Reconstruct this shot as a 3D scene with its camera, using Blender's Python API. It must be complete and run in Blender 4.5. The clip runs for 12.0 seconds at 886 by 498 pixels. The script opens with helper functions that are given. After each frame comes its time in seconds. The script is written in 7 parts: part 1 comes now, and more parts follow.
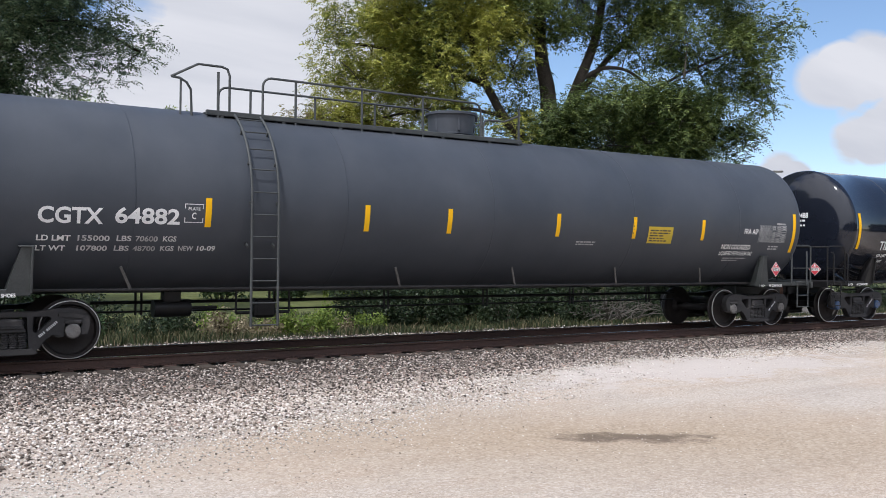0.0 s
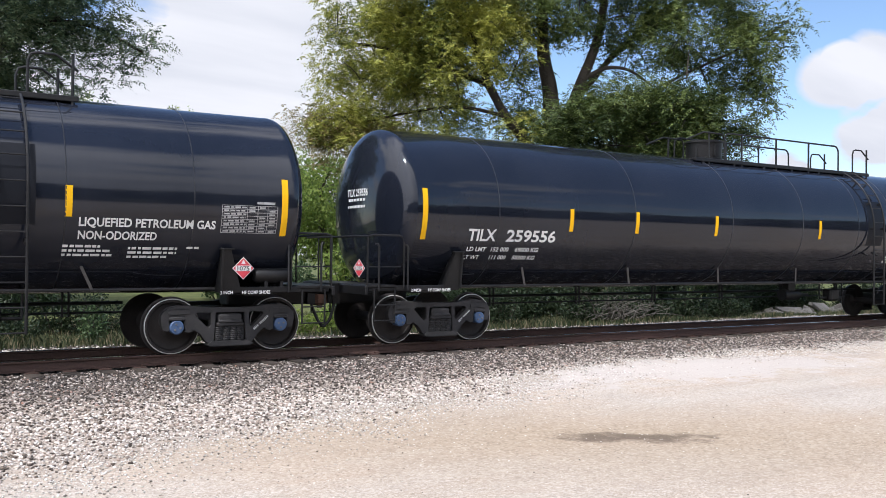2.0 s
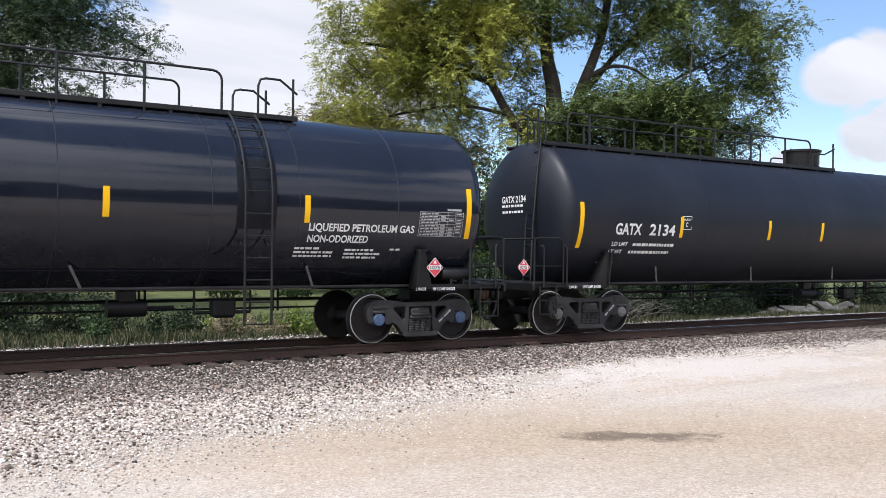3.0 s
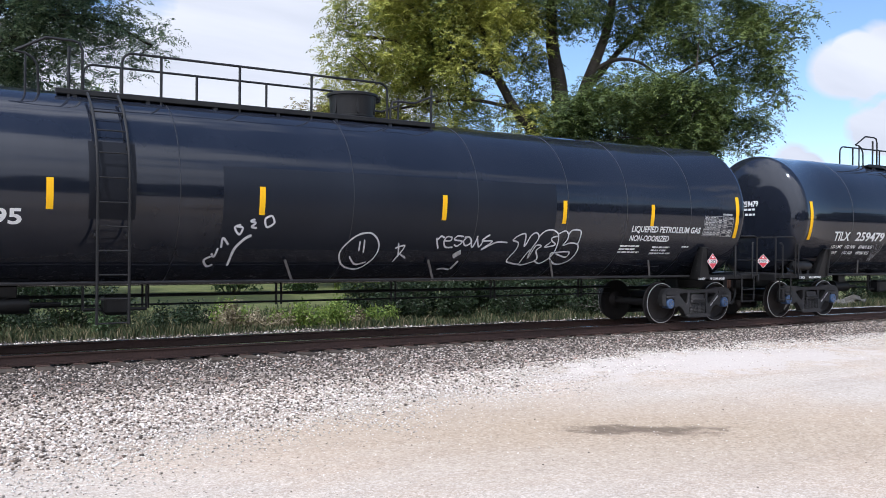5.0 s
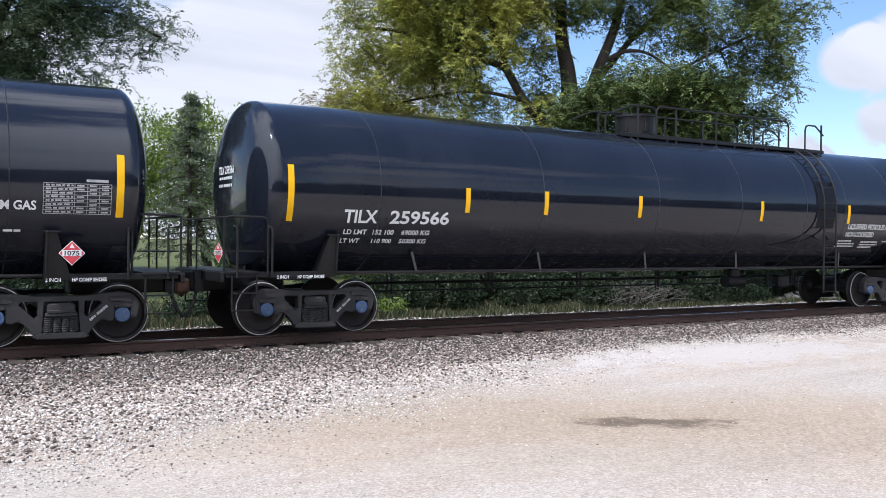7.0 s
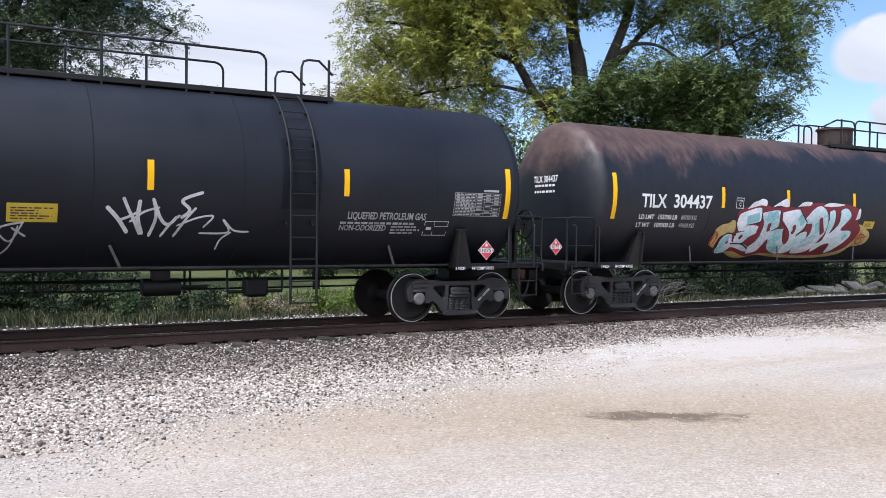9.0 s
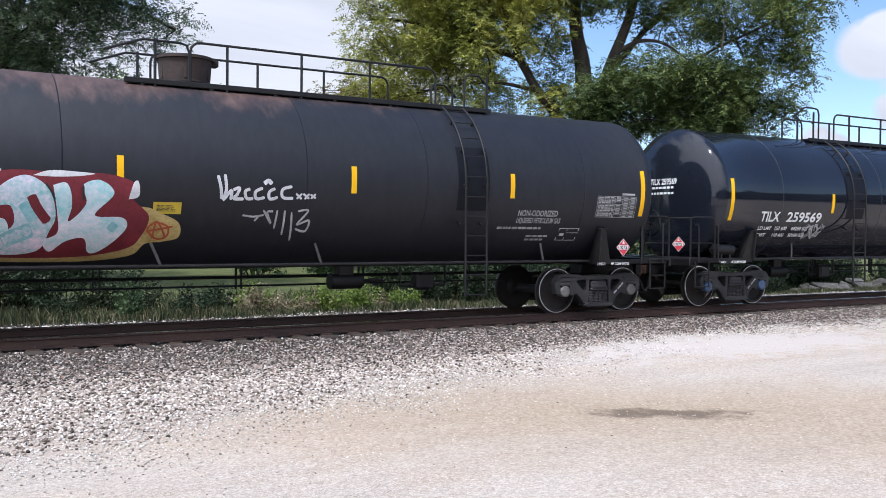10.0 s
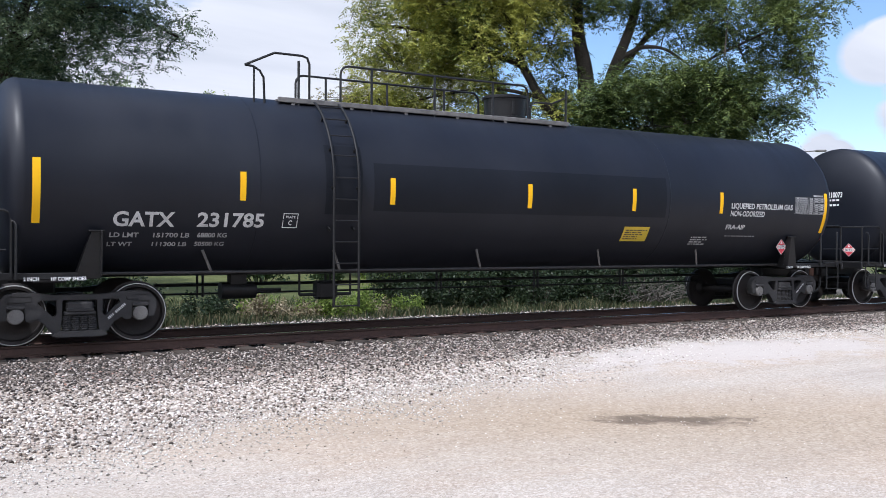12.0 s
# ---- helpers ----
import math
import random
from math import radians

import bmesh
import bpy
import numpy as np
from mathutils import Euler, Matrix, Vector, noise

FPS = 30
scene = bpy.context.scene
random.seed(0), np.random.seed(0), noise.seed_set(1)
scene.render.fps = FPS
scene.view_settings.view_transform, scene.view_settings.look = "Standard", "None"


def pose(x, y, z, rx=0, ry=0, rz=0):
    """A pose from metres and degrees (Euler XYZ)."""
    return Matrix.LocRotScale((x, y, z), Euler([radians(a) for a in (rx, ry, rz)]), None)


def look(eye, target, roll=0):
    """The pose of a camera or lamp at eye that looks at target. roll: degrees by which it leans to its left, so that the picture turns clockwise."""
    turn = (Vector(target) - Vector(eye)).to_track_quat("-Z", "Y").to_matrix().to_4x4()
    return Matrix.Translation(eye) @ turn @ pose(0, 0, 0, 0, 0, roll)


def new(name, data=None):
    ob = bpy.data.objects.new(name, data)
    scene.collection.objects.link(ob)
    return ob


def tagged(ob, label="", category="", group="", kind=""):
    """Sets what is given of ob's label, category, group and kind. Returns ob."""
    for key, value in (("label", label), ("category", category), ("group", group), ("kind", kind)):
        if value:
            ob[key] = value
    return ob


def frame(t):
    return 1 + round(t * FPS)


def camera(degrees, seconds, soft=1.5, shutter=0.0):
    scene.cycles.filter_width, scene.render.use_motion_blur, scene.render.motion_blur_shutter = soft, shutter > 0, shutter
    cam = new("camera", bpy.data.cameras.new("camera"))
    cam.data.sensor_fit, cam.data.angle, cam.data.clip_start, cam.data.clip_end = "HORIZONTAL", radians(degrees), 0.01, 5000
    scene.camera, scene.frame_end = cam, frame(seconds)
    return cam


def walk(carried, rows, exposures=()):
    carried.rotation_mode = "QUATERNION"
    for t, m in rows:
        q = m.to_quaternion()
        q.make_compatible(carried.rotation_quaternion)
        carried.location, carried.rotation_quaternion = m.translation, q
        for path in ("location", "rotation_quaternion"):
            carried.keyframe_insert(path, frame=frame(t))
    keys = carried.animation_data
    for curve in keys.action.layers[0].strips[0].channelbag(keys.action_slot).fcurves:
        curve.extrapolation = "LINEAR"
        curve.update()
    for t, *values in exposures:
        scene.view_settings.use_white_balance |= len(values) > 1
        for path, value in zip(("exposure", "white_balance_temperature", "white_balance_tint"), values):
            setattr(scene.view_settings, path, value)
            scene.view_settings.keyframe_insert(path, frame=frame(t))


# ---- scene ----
# ---------------------------------------------------------------- camera
EYE = (0.0, -14.96, 1.66)
TURNS = [  # seconds, heading from the +y axis towards +x, pitch up, lean (degrees)
    (0, 32.61, 0.44, 0.62),
    (0.5, 32.62, 0.47, 0.63),
    (1, 32.59, 0.48, 0.63),
    (1.5, 32.54, 0.47, 0.63),
    (2, 32.46, 0.43, 0.61),
    (2.5, 32.35, 0.39, 0.59),
    (3, 32.25, 0.36, 0.57),
    (5, 31.90, -0.04, 0.53),
    (5.5, 31.81, -0.14, 0.51),
    (6, 31.68, -0.24, 0.51),
    (6.5, 31.53, -0.39, 0.53),
    (7, 31.35, -0.54, 0.56),
    (9, 30.69, -0.95, 0.55),
    (9.5, 30.57, -1.05, 0.52),
    (10, 30.47, -1.11, 0.46),
    (10.5, 30.38, -1.10, 0.41),
    (11, 30.32, -1.04, 0.38),
    (11.5, 30.30, -0.91, 0.37),
    (12, 30.28, -0.70, 0.37),
]


def aim(heading, pitch, lean):
    h, p = radians(heading), radians(pitch)
    way = Vector((math.sin(h) * math.cos(p), math.cos(h) * math.cos(p), math.sin(p)))
    return look(EYE, Vector(EYE) + way * 20, lean)


cam = camera(52.15, 12.0, soft=0.75)
walk(cam, [(t, aim(h, p, l)) for t, h, p, l in TURNS],
     exposures=[(0.0, -0.22, 6130, 13), (0.5, -0.03, 6130, 13), (1.2, 0.05, 6120, 13), (3.2, 0.06, 6100, 13), (4.8, 0.04, 5820, 13), (12.0, 0.0, 5820, 13)])

# ---------------------------------------------------------------- sky and sun
SUN_WAY = Vector((-0.46, -0.25, 0.85)).normalized()  # from the ground to the sun
sky_world = bpy.data.worlds.new("sky")
sky_world.use_nodes = True
scene.world = sky_world


def math_link(nd, ln, op, a, b, c=0.0):
    n = nd.new("ShaderNodeMath")
    n.operation = op
    ln.new(a, n.inputs[0])
    n.inputs[1].default_value, n.inputs[2].default_value = b, c
    return n.outputs[0]


def sky():
    nt = sky_world.node_tree
    nd, ln = nt.nodes, nt.links
    bg = nd["Background"]
    bg.inputs["Strength"].default_value = 0.122
    st = nd.new("ShaderNodeTexSky")
    st.sky_type, st.sun_disc = "NISHITA", False
    st.sun_elevation = math.asin(SUN_WAY.z)
    st.sun_rotation = math.atan2(SUN_WAY.x, SUN_WAY.y)
    st.air_density, st.dust_density, st.ozone_density = 1.0, 0.08, 2.5
    tc = nd.new("ShaderNodeTexCoord")
    sep = nd.new("ShaderNodeSeparateXYZ")
    ln.new(tc.outputs["Generated"], sep.inputs[0])
    low = nd.new("ShaderNodeMath")
    low.operation = "MAXIMUM"
    low.inputs[1].default_value = 0.0
    ln.new(sep.outputs["Z"], low.inputs[0])
    lift = nd.new("ShaderNodeMath")
    lift.operation = "ADD"
    lift.inputs[1].default_value = 0.22
    ln.new(low.outputs[0], lift.inputs[0])
    flat = nd.new("ShaderNodeVectorMath")
    flat.operation = "DIVIDE"
    comb = nd.new("ShaderNodeCombineXYZ")
    for k in range(3):
        ln.new(lift.outputs[0], comb.inputs[k])
    ln.new(tc.outputs["Generated"], flat.inputs[0])
    ln.new(comb.outputs[0], flat.inputs[1])
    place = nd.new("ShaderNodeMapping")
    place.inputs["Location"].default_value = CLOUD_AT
    place.inputs["Scale"].default_value = (0.32, 1.0, 1.0)  # cloud streets along x; unseen ones behind mirror as streaks in the gloss paint
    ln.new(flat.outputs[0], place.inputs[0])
    n1 = nd.new("ShaderNodeTexNoise")
    n1.inputs["Scale"].default_value, n1.inputs["Detail"].default_value = 1.5, 9.0
    n1.inputs["Roughness"].default_value, n1.inputs["Distortion"].default_value = 0.52, 0.15
    ln.new(place.outputs[0], n1.inputs["Vector"])
    ramp = nd.new("ShaderNodeValToRGB")
    ramp.color_ramp.elements[0].position, ramp.color_ramp.elements[1].position = 0.44, 0.55
    away = nd.new("ShaderNodeVectorMath")  # fewer clouds towards one quarter of the sky
    away.operation = "DOT_PRODUCT"
    away.inputs[1].default_value = (-0.83, -0.56, 0.0)
    ln.new(tc.outputs["Generated"], away.inputs[0])
    more = nd.new("ShaderNodeMath")
    more.operation = "MULTIPLY_ADD"
    more.inputs[1].default_value, more.inputs[2].default_value = 0.30, -0.045
    ln.new(away.outputs["Value"], more.inputs[0])
    total = nd.new("ShaderNodeMath")
    total.operation = "ADD"
    ln.new(n1.outputs["Fac"], total.inputs[0])
    ln.new(more.outputs[0], total.inputs[1])
    ragged = nd.new("ShaderNodeTexNoise")  # torn edges of the clouds
    ragged.inputs["Scale"].default_value, ragged.inputs["Detail"].default_value = 15.0, 7.0
    ln.new(tc.outputs["Generated"], ragged.inputs["Vector"])
    torn = nd.new("ShaderNodeMath")
    torn.operation = "ADD"
    ln.new(total.outputs[0], torn.inputs[0])
    ln.new(math_link(nd, ln, "MULTIPLY_ADD", ragged.outputs["Fac"], 0.26, -0.13), torn.inputs[1])
    field = torn.outputs[0]
    for heading, height, reach, weight in PUFFS:  # heaped clouds over the field
        h, p = radians(heading), radians(height)
        near = nd.new("ShaderNodeVectorMath")
        near.operation = "DOT_PRODUCT"
        near.inputs[1].default_value = (math.sin(h) * math.cos(p), math.cos(h) * math.cos(p), math.sin(p))
        ln.new(tc.outputs["Generated"], near.inputs[0])
        k = weight / (1 - math.cos(radians(reach)))
        lump = math_link(nd, ln, "MAXIMUM", math_link(nd, ln, "MULTIPLY_ADD", near.outputs["Value"], k, weight - k), 0.0)
        both = nd.new("ShaderNodeMath")
        both.operation = "ADD"
        ln.new(field, both.inputs[0])
        ln.new(lump, both.inputs[1])
        field = both.outputs[0]
    ln.new(field, ramp.inputs[0])
    n2 = nd.new("ShaderNodeTexNoise")
    n2.inputs["Scale"].default_value, n2.inputs["Detail"].default_value = 2.6, 6.0
    ln.new(place.outputs[0], n2.inputs["Vector"])
    white = nd.new("ShaderNodeValToRGB")
    white.color_ramp.elements[0].position, white.color_ramp.elements[1].position = 0.30, 0.66
    white.color_ramp.elements[0].color = (5.2, 5.4, 5.8, 1)
    white.color_ramp.elements[1].color = (7.4, 7.4, 7.5, 1)
    ln.new(n2.outputs["Fac"], white.inputs[0])
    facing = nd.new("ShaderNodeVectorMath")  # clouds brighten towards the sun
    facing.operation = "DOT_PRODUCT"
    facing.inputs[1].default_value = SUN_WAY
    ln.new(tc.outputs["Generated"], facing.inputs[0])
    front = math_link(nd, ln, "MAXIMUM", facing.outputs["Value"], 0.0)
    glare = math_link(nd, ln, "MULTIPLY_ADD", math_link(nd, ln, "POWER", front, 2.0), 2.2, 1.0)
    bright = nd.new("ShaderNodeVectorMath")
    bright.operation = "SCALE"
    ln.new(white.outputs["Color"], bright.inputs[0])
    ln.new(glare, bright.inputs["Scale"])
    mix = nd.new("ShaderNodeMix")
    mix.data_type = "RGBA"
    ln.new(ramp.outputs["Color"], mix.inputs["Factor"])
    clear = nd.new("ShaderNodeVectorMath")
    clear.operation = "SCALE"
    clear.inputs["Scale"].default_value = 1.35
    ln.new(st.outputs[0], clear.inputs[0])
    ln.new(clear.outputs[0], mix.inputs["A"])
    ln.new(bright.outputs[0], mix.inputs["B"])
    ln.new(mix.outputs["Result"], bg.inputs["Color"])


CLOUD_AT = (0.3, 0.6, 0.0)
PUFFS = [  # heading, height, reach (degrees), weight
    (55.4, 10.4, 2.5, 0.40), (58.0, 11.2, 3.0, 0.42), (61.0, 10.8, 3.0, 0.40), (57.0, 6.8, 2.1, 0.38), (59.3, 6.9, 2.4, 0.42), (62.5, 6.6, 2.6, 0.40),
    (53.0, 5.2, 1.9, 0.38), (54.3, 4.0, 1.9, 0.38), (60.5, 2.4, 3.2, 0.30), (20.0, 7.0, 17.0, 0.52), (25.0, 13.0, 9.0, 0.20), (3.0, 9.0, 9.0, 0.24),
]
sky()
sun = new("sun", bpy.data.lights.new("sun", "SUN"))
sun.data.energy, sun.data.angle, sun.data.color = 3.85, radians(0.55), (1.0, 0.965, 0.91)
sun.matrix_world = look(SUN_WAY * 60, (0, 0, 0))

# ---------------------------------------------------------------- materials


def node_mat(name):
    m = bpy.data.materials.new(name)
    m.use_nodes = True
    nt = m.node_tree
    return m, nt.nodes, nt.links, nt.nodes["Principled BSDF"]


def math_node(nd, ln, op, a, b=0.0):
    n = nd.new("ShaderNodeMath")
    n.operation = op
    for k, v in enumerate((a, b)):
        if isinstance(v, (int, float)):
            n.inputs[k].default_value = v
        else:
            ln.new(v, n.inputs[k])
    return n.outputs[0]


def noise_node(nd, ln, scale, detail=4.0, rough=0.55, squash=(1, 1, 1), coords="Object"):
    tc = nd.new("ShaderNodeTexCoord")
    mp = nd.new("ShaderNodeMapping")
    mp.inputs["Scale"].default_value = squash
    ln.new(tc.outputs[coords], mp.inputs[0])
    n = nd.new("ShaderNodeTexNoise")
    n.inputs["Scale"].default_value, n.inputs["Detail"].default_value = scale, detail
    n.inputs["Roughness"].default_value = rough
    ln.new(mp.outputs[0], n.inputs["Vector"])
    return n.outputs["Fac"]


def ramp_node(nd, ln, fac, stops):
    r = nd.new("ShaderNodeValToRGB")
    e = r.color_ramp.elements
    while len(e) < len(stops):
        e.new(0.5)
    for k, (p, c) in enumerate(stops):
        e[k].position, e[k].color = p, (*c, 1) if len(c) == 3 else c
    ln.new(fac, r.inputs[0])
    return r.outputs["Color"]


def mix_node(nd, ln, fac, a, b):
    n = nd.new("ShaderNodeMix")
    n.data_type = "RGBA"
    if isinstance(fac, (int, float)):
        n.inputs["Factor"].default_value = fac
    else:
        ln.new(fac, n.inputs["Factor"])
    for key, v in (("A", a), ("B", b)):
        if isinstance(v, tuple):
            n.inputs[key].default_value = (*v, 1)
        else:
            ln.new(v, n.inputs[key])
    return n.outputs["Result"]


def bump_node(nd, ln, height, strength, distance):
    b = nd.new("ShaderNodeBump")
    b.inputs["Strength"].default_value, b.inputs["Distance"].default_value = strength, distance
    ln.new(height, b.inputs["Height"])
    return b.outputs[0]


def surface(name, dark, light, rough=(0.4, 0.6), metal=0.0, big=1.2, small=25.0, bump=0.15, dist=0.004, squash=(1, 1, 1),
            coat=0.0, spec=0.5, coords="Object"):
    """A surface that varies between two colours at two scales, with a fine relief."""
    m, nd, ln, bs = node_mat(name)
    a = noise_node(nd, ln, big, 5.0, 0.6, squash, coords)
    b = noise_node(nd, ln, small, 3.0, 0.6, (1, 1, 1), coords)
    both = math_node(nd, ln, "ADD", math_node(nd, ln, "MULTIPLY", a, 0.65), math_node(nd, ln, "MULTIPLY", b, 0.35))
    ln.new(ramp_node(nd, ln, both, [(0.36, dark), (0.64, light)]), bs.inputs["Base Color"])
    r = math_node(nd, ln, "ADD", math_node(nd, ln, "MULTIPLY", a, rough[1] - rough[0]), rough[0])
    ln.new(r, bs.inputs["Roughness"])
    bs.inputs["Metallic"].default_value = metal
    bs.inputs["Specular IOR Level"].default_value = spec
    bs.inputs["Coat Weight"].default_value = coat
    bs.inputs["Coat Roughness"].default_value = 0.08
    if bump:
        ln.new(bump_node(nd, ln, b, bump, dist), bs.inputs["Normal"])
    return m


def tank_paint(name, dark, light, rough, wave, dust, dust_amount, spec=0.35, gritty=0.0012, vary=None):
    """Paint on a jacketed tank: slow dents in the sheet, streaks that run down, dust."""
    m, nd, ln, bs = node_mat(name)
    streak = noise_node(nd, ln, 1.0, 6.0, 0.62, (3.2, 0.25, 0.25))
    cloud = noise_node(nd, ln, 0.55, 5.0, 0.6)
    grain = noise_node(nd, ln, 60.0, 2.0)
    base = ramp_node(nd, ln, cloud, [(0.35, dark), (0.68, light)])
    keep = math_node(nd, ln, "MULTIPLY", math_node(nd, ln, "POWER", streak, 3.2), dust_amount)
    ln.new(mix_node(nd, ln, keep, base, dust), bs.inputs["Base Color"])
    r = math_node(nd, ln, "ADD", math_node(nd, ln, "MULTIPLY", streak, vary if vary is not None else 0.22), rough - (0.0 if vary is not None else 0.11))
    ln.new(r, bs.inputs["Roughness"])
    bs.inputs["Specular IOR Level"].default_value = spec
    slow = noise_node(nd, ln, 0.9, 2.0, 0.5, (0.6, 1.0, 1.0))
    h = math_node(nd, ln, "ADD", math_node(nd, ln, "MULTIPLY", slow, wave), math_node(nd, ln, "MULTIPLY", grain, gritty))
    ln.new(bump_node(nd, ln, h, 0.6, 1.0), bs.inputs["Normal"])
    return m


def rusty_paint(name):
    """Matt black tank paint with a brown rusted, faded crown and drips."""
    m, nd, ln, bs = node_mat(name)
    tc = nd.new("ShaderNodeTexCoord")
    sep = nd.new("ShaderNodeSeparateXYZ")
    ln.new(tc.outputs["Object"], sep.inputs[0])
    patches = noise_node(nd, ln, 0.8, 6.0, 0.62, (1.0, 0.5, 0.5))
    fine = noise_node(nd, ln, 7.0, 6.0, 0.65, (1.0, 0.4, 0.4))
    up = math_node(nd, ln, "MULTIPLY", math_node(nd, ln, "SUBTRACT", sep.outputs["Z"], 3.25), 1.5)
    ends = math_node(nd, ln, "MULTIPLY", math_node(nd, ln, "SUBTRACT", 6.8, sep.outputs["X"]), 0.13)
    h = math_node(nd, ln, "ADD", math_node(nd, ln, "ADD", up, ends), math_node(nd, ln, "MULTIPLY", math_node(nd, ln, "SUBTRACT", patches, 0.5), 3.0))
    h = math_node(nd, ln, "ADD", h, math_node(nd, ln, "MULTIPLY", math_node(nd, ln, "SUBTRACT", fine, 0.5), 0.9))
    fac = ramp_node(nd, ln, h, [(0.30, (0, 0, 0)), (1.0, (1, 1, 1))])
    black = ramp_node(nd, ln, fine, [(0.35, (0.0055, 0.0068, 0.0115)), (0.7, (0.012, 0.0138, 0.020))])
    brown = ramp_node(nd, ln, fine, [(0.35, (0.055, 0.030, 0.026)), (0.68, (0.115, 0.072, 0.062))])
    ln.new(mix_node(nd, ln, fac, black, brown), bs.inputs["Base Color"])
    bs.inputs["Roughness"].default_value = 0.55
    ln.new(bump_node(nd, ln, fine, 0.2, 0.004), bs.inputs["Normal"])
    return m


def island_mat(name, stops, rough=0.85, bump_scale=0.0, through_light=0.0, spec=0.4):
    """Loose pieces: each takes its own colour out of the given row."""
    m, nd, ln, bs = node_mat(name)
    g = nd.new("ShaderNodeNewGeometry")
    col = ramp_node(nd, ln, g.outputs["Random Per Island"], stops)
    if through_light:
        bs.inputs["Specular IOR Level"].default_value = 0.25
        tr = nd.new("ShaderNodeBsdfTranslucent")
        mx = nd.new("ShaderNodeMixShader")
        mx.inputs[0].default_value = through_light
        ln.new(col, tr.inputs["Color"])
        ln.new(bs.outputs[0], mx.inputs[1])
        ln.new(tr.outputs[0], mx.inputs[2])
        ln.new(mx.outputs[0], nd["Material Output"].inputs["Surface"])
    else:
        bs.inputs["Specular IOR Level"].default_value = spec
    if bump_scale:
        n = noise_node(nd, ln, bump_scale, 3.0)
        col = mix_node(nd, ln, math_node(nd, ln, "MULTIPLY", n, 0.35), col, (0.12, 0.11, 0.10))
        ln.new(bump_node(nd, ln, n, 0.4, 0.004), bs.inputs["Normal"])
    ln.new(col, bs.inputs["Base Color"])
    bs.inputs["Roughness"].default_value = rough
    return m


GLOSS = tank_paint("gloss_black_paint", (0.0090, 0.0112, 0.0180), (0.0135, 0.0162, 0.0250), 0.035, 0.0045, (0.11, 0.115, 0.13), 0.08, 0.50, 0.0, 0.07)
MATT = tank_paint("satin_black_paint", (0.0088, 0.0104, 0.0160), (0.0150, 0.0170, 0.0240), 0.46, 0.006, (0.05, 0.052, 0.056), 0.10, 0.28)
GREY = tank_paint("grey_paint", (0.043, 0.050, 0.062), (0.063, 0.070, 0.083), 0.50, 0.006, (0.12, 0.12, 0.12), 0.15, 0.35)
RUST = rusty_paint("rust_worn_paint")
BLACK = surface("black_steel", (0.006, 0.006, 0.007), (0.016, 0.0155, 0.0155), (0.35, 0.6), 0.0, 2.0, 40.0, spec=0.35)
FRAME = surface("cast_steel", (0.015, 0.0145, 0.015), (0.040, 0.037, 0.037), (0.55, 0.8), 0.0, 3.0, 40.0, 0.3)
WHEEL = surface("wheel_steel", (0.014, 0.0115, 0.011), (0.036, 0.030, 0.028), (0.5, 0.75), 0.2, 4.0, 50.0, 0.2)
BRIGHT = surface("polished_rim", (0.46, 0.45, 0.44), (0.66, 0.65, 0.64), (0.3, 0.45), 0.25, 5.0, 60.0, 0.05)
BLUE = surface("blue_bearing_cap", (0.035, 0.070, 0.145), (0.070, 0.120, 0.23), (0.4, 0.6), 0.0, 6.0, 60.0, 0.1)
GREYCAP = surface("grey_bearing_cap", (0.09, 0.085, 0.08), (0.20, 0.19, 0.18), (0.5, 0.7), 0.2, 6.0, 60.0, 0.1)
COUPLER = surface("rusted_cast_steel", (0.045, 0.022, 0.014), (0.13, 0.065, 0.042), (0.7, 0.9), 0.0, 4.0, 30.0, 0.4)
RUBBER = surface("black_rubber", (0.012, 0.012, 0.012), (0.028, 0.027, 0.026), (0.6, 0.8), 0.0, 4.0, 40.0, 0.1)
YELLOW = surface("yellow_reflective_tape", (0.84, 0.44, 0.003), (0.92, 0.52, 0.006), (0.5, 0.65), 0.0, 2.0, 120.0, 0.05, spec=0.2)
WHITE = surface("white_stencil_paint", (0.66, 0.66, 0.65), (0.86, 0.86, 0.85), (0.45, 0.6), 0.0, 3.0, 60.0, 0.0)
FADED = surface("faded_stencil_paint", (0.22, 0.22, 0.22), (0.50, 0.50, 0.50), (0.5, 0.7), 0.0, 5.0, 60.0, 0.0)
DARKINK = surface("dark_ink", (0.03, 0.03, 0.03), (0.06, 0.05, 0.05), (0.5, 0.7), 0.0, 5.0, 60.0, 0.0)
YPLATE = surface("yellow_notice_paint", (0.50, 0.36, 0.02), (0.66, 0.48, 0.04), (0.4, 0.6), 0.0, 2.0, 50.0, 0.0)
RED = surface("red_placard", (0.50, 0.035, 0.055), (0.68, 0.07, 0.09), (0.35, 0.5), 0.0, 4.0, 50.0, 0.0)
RAIL = surface("rusted_rail", (0.030, 0.017, 0.013), (0.085, 0.045, 0.034), (0.65, 0.85), 0.0, 2.5, 40.0, 0.35, 0.004, (0.15, 1, 1))
RAILTOP = surface("worn_rail_head", (0.42, 0.41, 0.40), (0.62, 0.61, 0.60), (0.14, 0.24), 0.9, 3.0, 50.0, 0.05)
TIE = surface("creosoted_wood", (0.022, 0.016, 0.012), (0.075, 0.058, 0.046), (0.8, 0.95), 0.0, 3.0, 40.0, 0.4, 0.006, (1, 0.2, 1))
BARK = surface("furrowed_bark", (0.020, 0.016, 0.012), (0.070, 0.057, 0.045), (0.85, 0.95), 0.0, 2.0, 18.0, 0.7, 0.02, (1, 1, 0.25))
GREYSTEEL = surface("grey_steel", (0.030, 0.034, 0.034), (0.065, 0.070, 0.070), (0.45, 0.65), 0.0, 2.0, 40.0)
